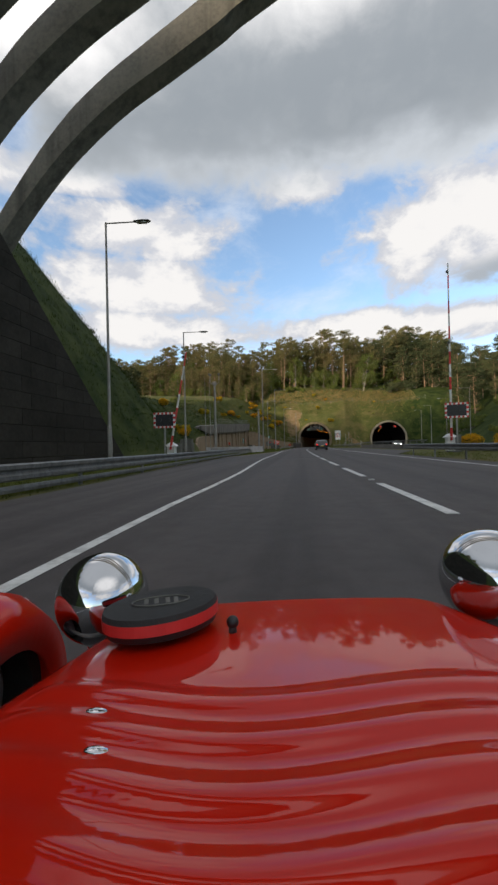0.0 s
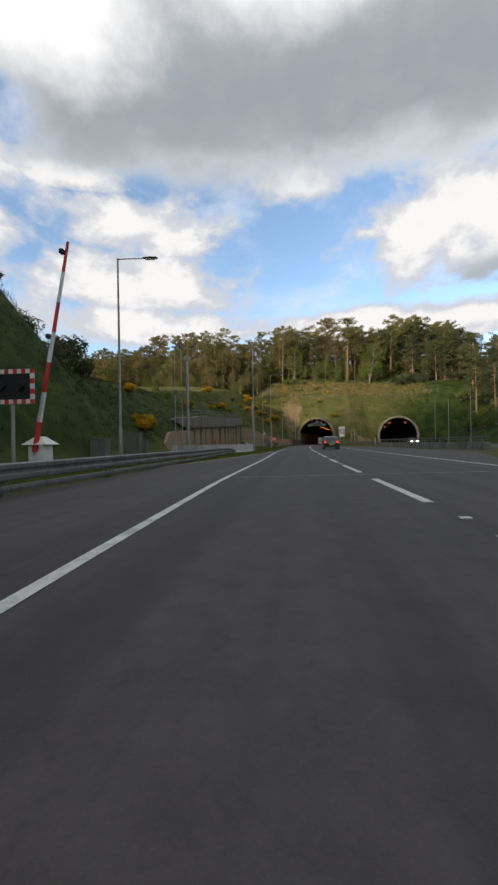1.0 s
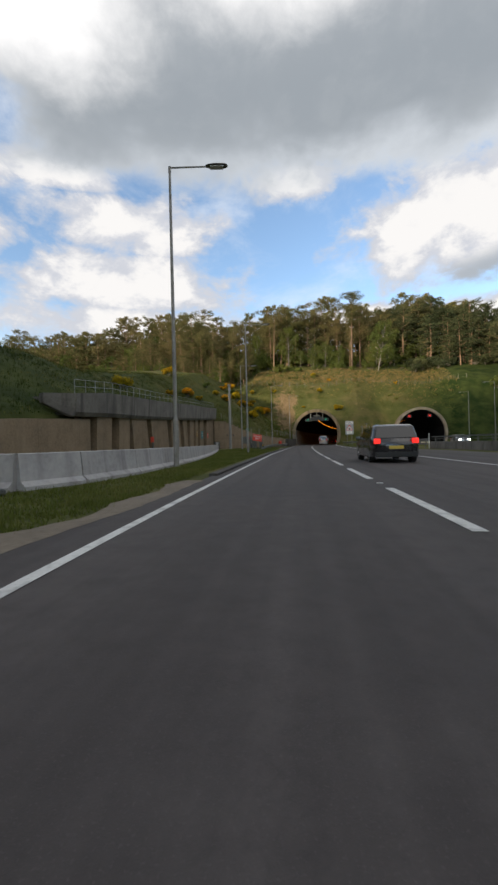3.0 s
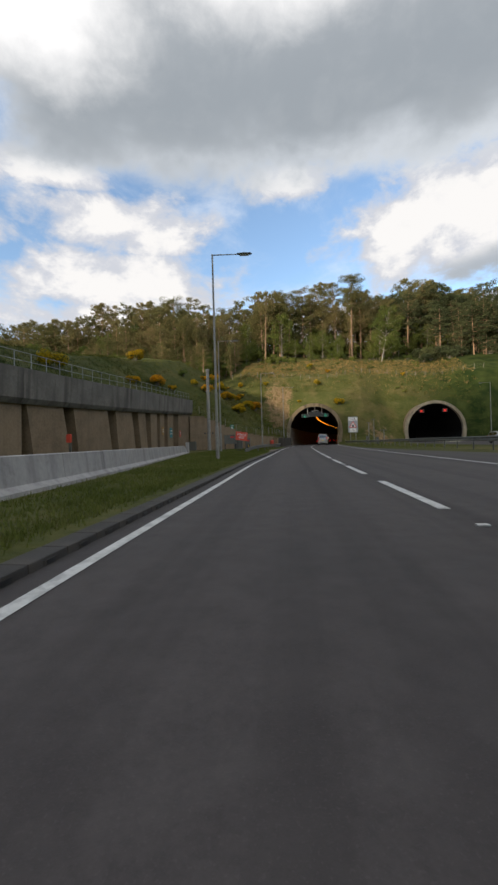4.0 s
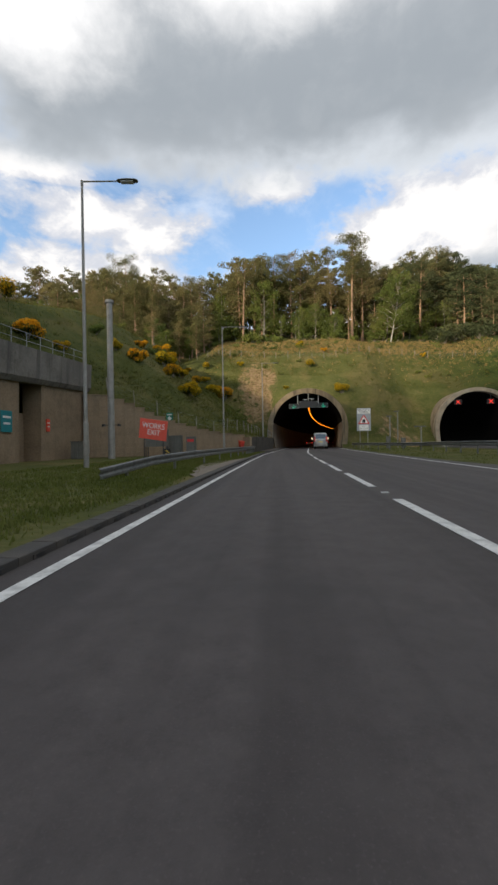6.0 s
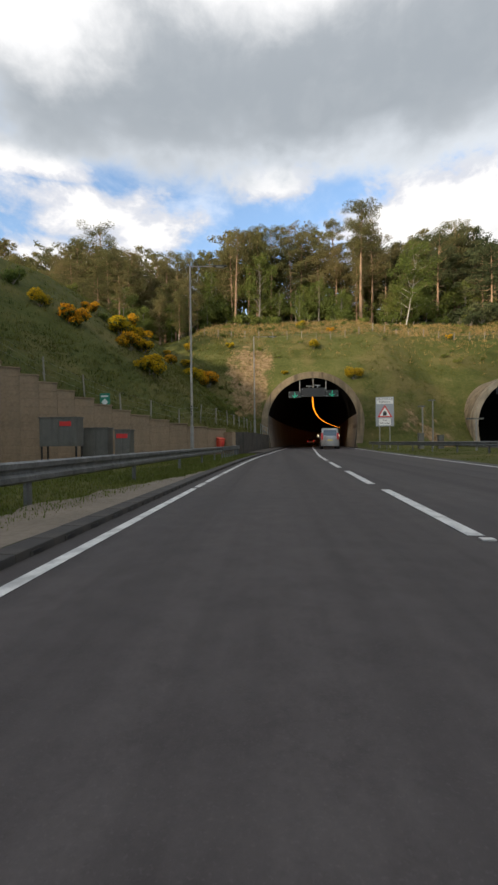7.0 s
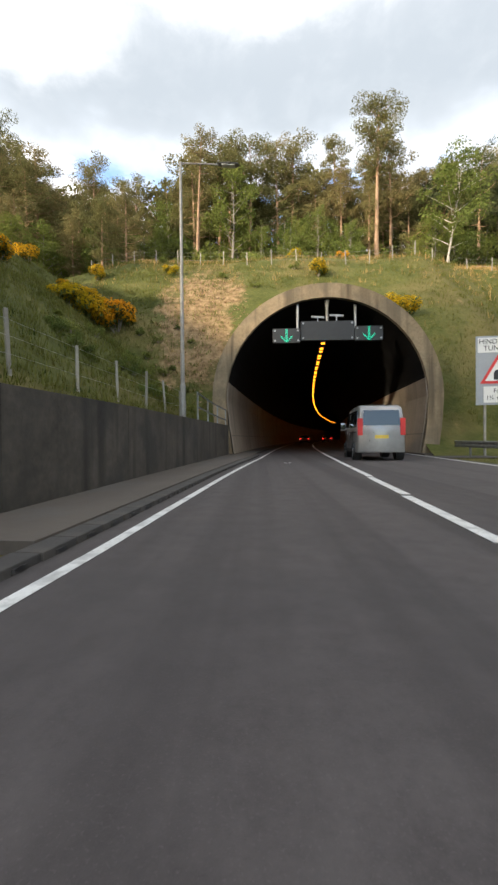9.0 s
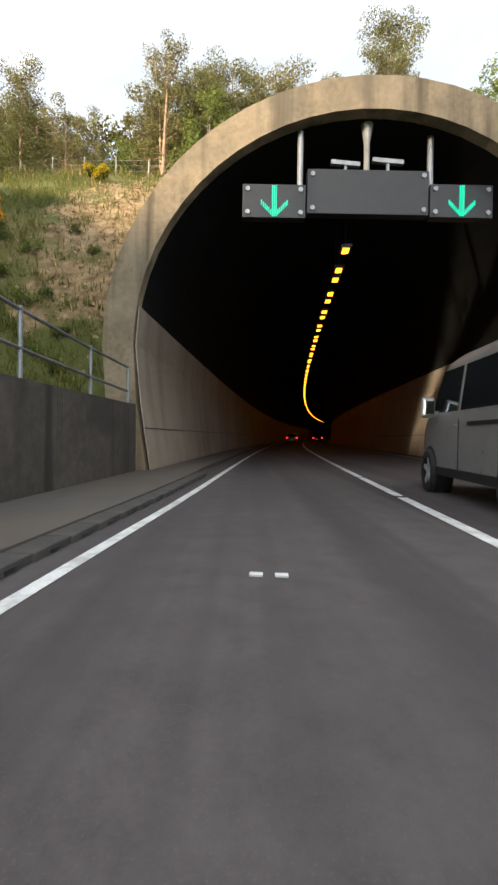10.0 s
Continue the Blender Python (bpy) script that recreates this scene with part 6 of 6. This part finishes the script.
def pine_tree(seed, height, spread, bare=0.5, dense=1.0, count=9000, size=0.155, label="", slim=0.34, needles="pine"):
    """A Scots pine: bare reddish trunk, crooked limbs, needles in flat layered pads."""
    rng = np.random.default_rng(seed)
    ob = new("pine_tree")
    bm = NB()
    lean = rng.uniform(-0.035, 0.035, 2) * height
    tip = Vector((lean[0], lean[1], height * 0.965))
    r = height * 0.012 + 0.05
    limb(bm, (0, 0, -0.4), tip, r, 0.05, (rng.uniform(-0.25, 0.25), rng.uniform(-0.25, 0.25), 0), 9, 9)
    clumps = []
    n_limb = int(24 * dense)
    for i in range(n_limb):
        u = bare + (1 - bare) * (i + 0.3) / n_limb
        base = Vector((0, 0, 0)).lerp(tip, u)
        a = i * 2.4 + rng.uniform(-0.7, 0.7)
        q = (u - bare) / (1 - bare)
        prof = min(1.0, 0.62 + 0.9 * q) if q < 0.5 else math.sqrt(max(0.05, 1 - ((q - 0.5) / 0.56) ** 2))
        reach = spread * prof * rng.uniform(0.45, 1.05)
        end = base + Vector((math.cos(a) * reach, math.sin(a) * reach, reach * rng.uniform(0.0, 0.4)))
        limb(bm, base, end, r * 0.34 * (1.25 - u), 0.02, (0, 0, -0.12 * reach), 3, 5)
        n_pad = 3 if reach > 2.0 else 2 if reach > 1.0 else 1
        for k in range(n_pad):
            c = base.lerp(end, 1.0 - 0.3 * k) + Vector((rng.uniform(-0.45, 0.45), rng.uniform(-0.45, 0.45), rng.uniform(-0.1, 0.4)))
            w = rng.uniform(0.75, 1.3) * (0.48 + 0.17 * reach)
            clumps.append((*c, w * 1.06, w * 1.06, w * rng.uniform(0.50, 0.78)))
    for k in range(4):
        c = tip + Vector((rng.uniform(-0.9, 0.9), rng.uniform(-0.9, 0.9), rng.uniform(-1.2, 0.2)))
        w = rng.uniform(0.7, 1.2)
        clumps.append((*c, w, w, w * 0.5))
    # dead snags below the crown
    for i in range(7):
        u = rng.uniform(bare * 0.5, bare)
        base = Vector((0, 0, 0)).lerp(tip, u)
        a = rng.uniform(0, 6.28)
        limb(bm, base, base + Vector((math.cos(a), math.sin(a), rng.uniform(-0.2, 0.4))) * rng.uniform(0.6, 2.0), 0.05, 0.012, (0, 0, 0.1), 2, 5)
    part("trunk", bm, "bark", ob)
    shared("crown", crown_mesh("crown", clumps, int(count * dense), size, needles, rng, slim), ob)
    return tagged(ob, label or "tall Scots pine with bare reddish trunk and ragged dark crown", "tree", "pines on the hill")


def leafy_tree(seed, height, spread, count=4600, size=0.17, bark="bark_grey", lean=0.6, label="", girth=1.0):
    rng = np.random.default_rng(seed)
    ob = new("broadleaf_tree")
    bm = NB()
    tip = Vector((rng.uniform(0.3, 1.0) * lean, rng.uniform(-0.6, 0.6), height * 0.9))
    limb(bm, (0, 0, -0.4), tip, (height * 0.011 + 0.05) * girth, 0.03, (0.3, 0.2, 0), 7, 8)
    clumps = []
    for i in range(22):
        u = 0.18 + 0.82 * (i + 0.5) / 22
        base = Vector((0, 0, 0)).lerp(tip, u * 0.95)
        a = i * 2.4 + rng.uniform(-0.5, 0.5)
        reach = spread * math.sin(min(1, 0.12 + (1 - u) * 1.05) * math.pi * 0.7) * rng.uniform(0.5, 1.1)
        end = base + Vector((math.cos(a) * reach, math.sin(a) * reach, reach * rng.uniform(0.3, 0.9)))
        limb(bm, base, end, 0.07, 0.015, (0, 0, 0.1), 3, 5)
        w = rng.uniform(0.8, 1.5) * (0.5 + 0.2 * reach)
        clumps.append((*end, w, w, w * rng.uniform(0.7, 1.1)))
        mid = base.lerp(end, 0.55)
        clumps.append((*mid, w * 0.7, w * 0.7, w * 0.7))
    part("trunk", bm, bark, ob)
    shared("crown", crown_mesh("crown", clumps, count, size, "leaf", rng), ob)
    return tagged(ob, label or "broadleaf tree in fresh light green leaf", "tree", "broadleaf trees on the hill")


def bush(seed, r, mat, name, label, group, count=900, size=0.13):
    rng = np.random.default_rng(seed)
    ob = new(name)
    bm = NB()
    clumps = []
    for i in range(9):
        a = rng.uniform(0, 6.28)
        d = r * rng.uniform(0.1, 0.75)
        c = (math.cos(a) * d, math.sin(a) * d, r * rng.uniform(0.35, 0.95))
        w = r * rng.uniform(0.28, 0.5)
        clumps.append((*c, w, w, w * 0.85))
        limb(bm, (0, 0, -0.2), c, 0.035 * r, 0.01, (0, 0, 0), 2, 5)
    part("woody_base", bm, "bark_grey", ob)
    shared("foliage", crown_mesh("foliage", clumps, count, size, mat, rng), ob)
    if mat == "gorse_leaf":
        top = [(x * 1.04, y * 1.04, z + 0.10 * r, a * 1.08, b * 1.08, c * 1.05) for x, y, z, a, b, c in clumps]
        shared("bloom", crown_mesh("bloom", top, int(count * 2.2), size * 0.85, "gorse_bloom", rng), ob)
    return tagged(ob, label, "shrub", group)


def stand(ob, x, y, turn=0.0, s=1.0, first=False, sink=0.15):
    m = pose(x, y, ground_z(x, y) - sink * s, 0, 0, turn) @ Matrix.Diagonal((s, s, s, 1))
    if first:
        ob.matrix_basis = m
        return ob
    o = copy_thing(ob, pose(x, y, ground_z(x, y) - sink * s, 0, 0, turn))
    o.scale = (s, s, s * random.uniform(0.92, 1.08))
    return o


HEROES = [
    (pine_tree(77, 28.0, 4.7, 0.57, 1.5, label="very tall Scots pine standing above the other trees"), 19.6, 188.3),
    (pine_tree(78, 24.6, 4.4, 0.42, 1.0, label="Scots pine with twisted orange limbs under its crown"), 4.6, 196.0),
    (pine_tree(79, 25.0, 3.2, 0.45), 14.6, 200.0),
    (pine_tree(80, 21.6, 4.6, 0.40, needles="pine_dark", label="dark broad crowned pine above the second tunnel"), 39.0, 195.0),
    (pine_tree(81, 20.6, 4.2, 0.36, needles="pine_dark", label="dark broad crowned pine above the second tunnel"), 34.6, 197.0),
    (pine_tree(82, 20.8, 2.8, 0.72, 0.7, 4000, label="slim pine with a long bare pale trunk"), -7.9, 184.0),
    (pine_tree(83, 24.0, 5.8, 0.36, 1.2, label="broad Scots pine on the shoulder of the bank"), -37.0, 184.0),
    (leafy_tree(84, 19.0, 4.6, 6400, 0.17, "bark_birch", 3.6, "broadleaf tree with a leaning pale birch stem", 0.62), 27.2, 182.0),
    (leafy_tree(85, 17.0, 3.8, 5200, 0.17), -3.0, 186.5),
]
for tree, x, y in HEROES:
    tree.matrix_basis = pose(x, y, ground_z(x, y) - 0.3)
PINES = [pine_tree(s, h, sp, b) for s, h, sp, b in ((1, 19, 3.9, 0.34), (2, 21, 4.3, 0.40), (3, 17, 4.0, 0.26), (4, 22, 4.2, 0.48), (5, 18, 4.5, 0.28), (6, 15, 4.0, 0.18))]
LEAFY = [leafy_tree(s, h, sp) for s, h, sp in ((11, 14, 3.6), (12, 17, 4.0), (13, 11, 3.2))]
FAR_PINES = [pine_tree(s, h, sp, b, 1.0, 2300, 0.30, slim=0.5) for s, h, sp, b in ((41, 19, 4.6, 0.12), (42, 22, 4.8, 0.2), (43, 17, 4.4, 0.08), (44, 20, 5.0, 0.1))]
FAR_LEAFY = [leafy_tree(s, h, sp, 2200, 0.28) for s, h, sp in ((51, 15, 4.2), (52, 18, 4.6))]
DARK_PINES = [pine_tree(s, h, sp, b, 1.1, 3600, 0.24, slim=0.45, needles="pine_dark", label="dark dense pine at the edge of the wood") for s, h, sp, b in ((61, 19, 4.8, 0.22), (62, 21, 5.0, 0.3), (63, 16, 4.6, 0.14))]
used = {}
rng = random.Random(5)


def forest(count, x0, x1, y_of, depth, leafy_share, gap=3.4, big=1.0, pines=PINES, leafy=LEAFY):
    placed = []
    tries = 0
    while len(placed) < count and tries < count * 40:
        tries += 1
        x = rng.uniform(x0, x1)
        y = y_of(x) + depth * rng.random() ** 1.3
        if any((x - a) ** 2 + (y - b) ** 2 < gap * gap for a, b in placed) or any((x - a) ** 2 + (y - b) ** 2 < 7 for _, a, b in HEROES) or (abs(x - 18.5) < 2.6 and y < 189):
            continue
        placed.append((x, y))
        src = rng.choice(leafy) if rng.random() < leafy_share else rng.choice(pines)
        low = lerp_table([(-20, 0.91), (-10, 1.0)], x) if y > 165 else 1.0  # shorter trees behind the cutting side
        stand(src, x, y, rng.uniform(0, 360), rng.uniform(0.82, 1.12) * big * low, first=src not in used)
        used[src] = 1


def rim(x):
    return 0.006 * (x - 5) ** 2 if x > 5 else 0.0


forest(52, -34, 48, lambda x: 189.5 + rim(x), 11, 0.22, 2.8, 0.97)
forest(30, -34, 54, lambda x: 183.5 + rim(x), 7, 1.0, 2.6, 0.56)
forest(100, -72, 84, lambda x: 197.0 + rim(x), 24, 0.2, 3.0, 1.02, FAR_PINES, FAR_LEAFY)
forest(60, -112, -30, lambda x: 180.0 + 0.1 * (x + 30), 22, 0.15, 3.0, 0.9, FAR_PINES, FAR_LEAFY)
forest(70, 54, 124, lambda x: 140.0 + 0.05 * (x - 48), 66, 0.15, 3.6, 0.92, DARK_PINES, FAR_LEAFY)
forest(26, 30, 64, lambda x: 192.0 + 0.6 * rim(x), 12, 0.0, 3.0, 1.0, DARK_PINES, FAR_LEAFY)
forest(16, 42, 66, lambda x: 178.0, 9, 0.0, 2.8, 0.72, DARK_PINES, FAR_LEAFY)
forest(30, -52, -15, lambda x: 171.0, 11, 0.3, 2.7, 0.8)
forest(34, -64, -21, lambda x: 152.0 - 0.25 * (x + 21), 16, 0.6, 2.4, 0.44)
# Unseen wood added on the western rise to throw shade across the cutting.
forest(60, -84, -54, lambda x: -34.0, 100, 0.3, 3.6, 1.1, FAR_PINES, FAR_LEAFY)
for src in PINES + LEAFY + FAR_PINES + FAR_LEAFY + DARK_PINES:
    if src not in used:
        stand(src, rng.uniform(-30, 40), rng.uniform(200, 230), 0, 1, first=True)

GORSE = [bush(s, r, "gorse_leaf", "gorse_bush", "gorse bush covered in yellow bloom", "gorse on the banks", 1000, 0.11) for s, r in ((21, 1.3), (22, 1.0), (23, 1.6))]
spots = [(-15.9, 55.4, 1.15), (-16.4, 57.6, 1.0), (-15.2, 53.6, 0.75), (-24.2, 70.3, 1.0), (-23.3, 95.4, 0.8), (-21.4, 110.8, 0.95), (-20.9, 118.3, 0.95), (-19.3, 120.6, 0.7), (-25.6, 121.0, 0.9),
         (-12.7, 133.9, 1.05), (-14.2, 135.6, 1.1), (-12.2, 135.9, 0.8), (-9.9, 131.4, 0.95), (-15.5, 129.0, 1.0), (-17.4, 136.3, 0.8), (-17.4, 128.1, 0.6), (-17.4, 146.0, 1.2), (-15.8, 145.2, 0.8),
         (-12.0, 145.3, 0.7), (-8.7, 153.1, 1.35), (-10.2, 152.6, 1.1), (-10.6, 150.0, 1.0), (-12.6, 157.2, 0.8), (-13.4, 161.2, 0.7), (-16.8, 161.7, 0.6), (-6.8, 161.2, 0.75), (-20.2, 162, 0.7),
         (11.1, 153.5, 0.7), (6.4, 160.6, 0.6), (1.8, 155.1, 0.55), (9.6, 166.5, 0.6), (29.3, 167.0, 0.5), (5.0, 172, 0.6), (14.2, 36.0, 0.7), (15.8, 38.5, 0.8), (17.2, 35.0, 0.7), (19, 40, 0.8)]
seen_g = {}
for x, y, s in spots:
    src = rng.choice(GORSE)
    stand(src, x, y, rng.uniform(0, 360), s * rng.uniform(0.9, 1.2), first=src not in seen_g)
    seen_g[src] = 1
for src in GORSE:
    if src not in seen_g:
        stand(src, -21, 118, 0, 1, first=True)
SHRUBS = [bush(s, r, "leaf", "shrub", "low green shrub at the edge of the trees", "shrubs under the trees", 700, 0.16) for s, r in ((31, 1.6), (32, 2.2))]
DARK_SHRUBS = [bush(s, r, "pine_dark", "shrub", "dense dark shrub at the wood's edge", "dark shrubs under the pines", 900, 0.2) for s, r in ((33, 2.0), (34, 2.6))]
DARK_SHRUBS[0].matrix_basis = pose(41, 180, ground_z(41, 180) - 0.3)
DARK_SHRUBS[1].matrix_basis = pose(45, 182, ground_z(45, 182) - 0.3)
for i in range(34):
    x = rng.uniform(38, 70)
    stand(rng.choice(DARK_SHRUBS), x, 176.0 + rng.uniform(0, 12), rng.uniform(0, 360), rng.uniform(0.7, 1.3))
SHRUBS[0].matrix_basis = pose(-6, 181, ground_z(-6, 181) - 0.2)
SHRUBS[1].matrix_basis = pose(7, 182, ground_z(7, 182) - 0.2)
for i in range(80):
    x = rng.uniform(-60, 66)
    y = 188.0 + rng.uniform(0, 14) + rim(x)
    stand(rng.choice(SHRUBS), x, y, rng.uniform(0, 360), rng.uniform(1.3, 2.4))
for i in range(44):
    x = rng.uniform(-40, 60)
    y = 179.5 + rng.uniform(0, 7) + (0.004 * (x - 5) ** 2 if x > 5 else 0)
    stand(rng.choice(SHRUBS), x, y, rng.uniform(0, 360), rng.uniform(0.6, 1.2))
for i in range(70):
    x, y = rng.uniform(-9, 46), 158.0 + 24 * rng.random() ** 0.7
    stand(rng.choice(SHRUBS), x, y, rng.uniform(0, 360), rng.uniform(0.16, 0.42))
for x, y, k in ((-24.5, 54.0, 1.2), (-26.0, 57.5, 1.4), (-25.0, 49.0, 0.9), (-27.0, 63.0, 1.2), (-24.0, 44.0, 0.6)):
    stand(rng.choice(DARK_SHRUBS), x, y, rng.uniform(0, 360), 0.8 * k)
for i in range(60):
    y = rng.uniform(140, 154)
    x = min(toe_x(y) - 0.8, along(y, PORTAL_D).x - ARCH_OUT - 0.6) - 5.5 * rng.random()
    if bare_at(x, y) < 0.45 + 0.4 * rng.random():
        stand(rng.choice(SHRUBS), x, y, rng.uniform(0, 360), rng.uniform(0.10, 0.24))
for i in range(26):
    y = rng.uniform(24, 150)
    stand(rng.choice(SHRUBS), toe_x(y) - rng.uniform(13, 20), y, rng.uniform(0, 360), rng.uniform(0.4, 0.8))
for i in range(22):
    stand(rng.choice(SHRUBS), rng.uniform(44, 64), rng.uniform(60, 160), rng.uniform(0, 360), rng.uniform(0.8, 1.9))


def tufts(name, mat, places, height, spread, blades, label, seed):
    rg = np.random.default_rng(seed)
    verts, faces = [], []
    for x, y, s in places:
        z = ground_z(x, y) - 0.01
        for _ in range(blades):
            a, l = rg.uniform(0, 6.28), rg.uniform(0.1, 0.9)
            h = height * s * rg.uniform(0.5, 1.25)
            bx, by = x + rg.normal() * spread * 0.35, y + rg.normal() * spread * 0.35
            w = 0.012 + 0.03 * height * s
            i = len(verts)
            verts += [(bx - math.sin(a) * w, by + math.cos(a) * w, z), (bx + math.sin(a) * w, by - math.cos(a) * w, z),
                      (bx + math.cos(a) * l * h * 0.7, by + math.sin(a) * l * h * 0.7, z + h)]
            faces.append((i, i + 1, i + 2))
    me = bpy.data.meshes.new(name)
    me.from_pydata(verts, [], faces)
    me.materials.append(M[mat])
    return tagged(new(name, me), label, "grass", kind="stuff")


spots = []
for i in range(30000):
    y = rng.uniform(2, 130)
    lo, hi = pavement_edge(y) - 0.7, -9.0
    d = lo + (hi - lo) * rng.random() ** 1.6
    p = along(y, d)
    if p.x > toe_x(y) + 0.1 and not (52 < y < 101 and p.x < barrier_x(y) + 0.4) and not (116.8 < p.y < 129 and p.x < lerp_table(STEP_LINE, p.y) + 0.3) and p.y < 128.3:
        spots.append((p.x, p.y, rng.uniform(0.6, 1.3)))
for i in range(1500):
    y = rng.uniform(100, 145)
    p = along(y, rng.uniform(9.0, 19.5))
    spots.append((p.x, p.y, rng.uniform(0.6, 1.2)))
for i in range(900):
    y = rng.uniform(5, 34)
    p = along(y, rng.uniform(9.6, 20))
    spots.append((p.x, p.y, rng.uniform(0.8, 1.6)))
tufts("verge_grass", "verge_blade", spots, 0.085, 0.38, 9, "rough green grass on the verges", 3)
spots, lush_shade_spots = [], []
for i in range(13000):
    y = rng.uniform(20, 172)
    x = toe_x(y) - 0.3 - 20 * rng.random()
    (lush_shade_spots if rng.random() < lush_shade_at(x, y) else spots).append((x, y, rng.uniform(0.6, 1.5)))
for i in range(17000):
    x, y = rng.uniform(-14, 44), rng.uniform(147.5, 181)
    c = along(y, PORTAL_D)
    if y < 158 and (abs(x - c.x) < 6.6 or abs(x - 31.3) < 7.2):
        continue
    if bare_at(x, y) + noise.noise(Vector((x * 0.3, y * 0.3, 2))) * 0.45 > 0.62:
        continue
    spots.append((x, y, rng.uniform(0.5, 1.3)))
for i in range(5000):
    y = rng.uniform(112, 158)
    x = toe_x(y) - 0.3 - 9 * rng.random()
    if bare_at(x, y) + noise.noise(Vector((x * 0.5, y * 0.5, 2))) * 0.4 < 0.42:
        (lush_shade_spots if rng.random() < lush_shade_at(x, y) else spots).append((x, y, rng.uniform(0.5, 1.2)))
tufts("hillside_grass", "blade", spots, 0.25, 0.55, 8, "long olive grass on the hillside over the tunnels", 4)
tufts("bank_grass", "lush_shade_blade", lush_shade_spots, 0.24, 0.6, 9, "long green grass on the cutting side, darkened for its shade", 14)
rg = np.random.default_rng(12)
verts, faces = [], []
while len(faces) < 9000:
    x, y = rg.normal(-3.2, 2.6), rg.normal(155.0, 5.5)
    if x > 3.0 or y < 146.5 or bare_at(x, y) < 0.4 or math.hypot(x - along(y, PORTAL_D).x, ground_z(x, y) - ARCH_Z) < ARCH_OUT + 0.2:
        continue
    r = rg.uniform(0.03, 0.11)
    c = Vector((x, y, ground_z(x, y) + r * 0.2))
    i = len(verts)
    verts += [c + Vector(rg.uniform(-1, 1, 3)) * r for _ in range(4)]
    faces += [(i, i + 1, i + 2), (i, i + 2, i + 3), (i, i + 3, i + 1), (i + 1, i + 3, i + 2)]
me = bpy.data.meshes.new("soil_clods")
me.from_pydata([tuple(v) for v in verts], [], faces)
me.materials.append(M["clod"])
tagged(new("soil_clods", me), "loose tan clods of earth on the raw slope", "soil", kind="stuff")
spots = []
for i in range(5200):
    x, y = rng.uniform(-14, 46), rng.gauss(173, 6)
    if 150 < y < 184 and not (y < 158 and (abs(x - 5.3) < 6.6 or abs(x - 31.3) < 7.2)):
        spots.append((x, y, rng.uniform(0.5, 1.3)))
tufts("bracken", "bracken", spots, 0.45, 0.5, 6, "dead brown bracken on the hillside", 6)
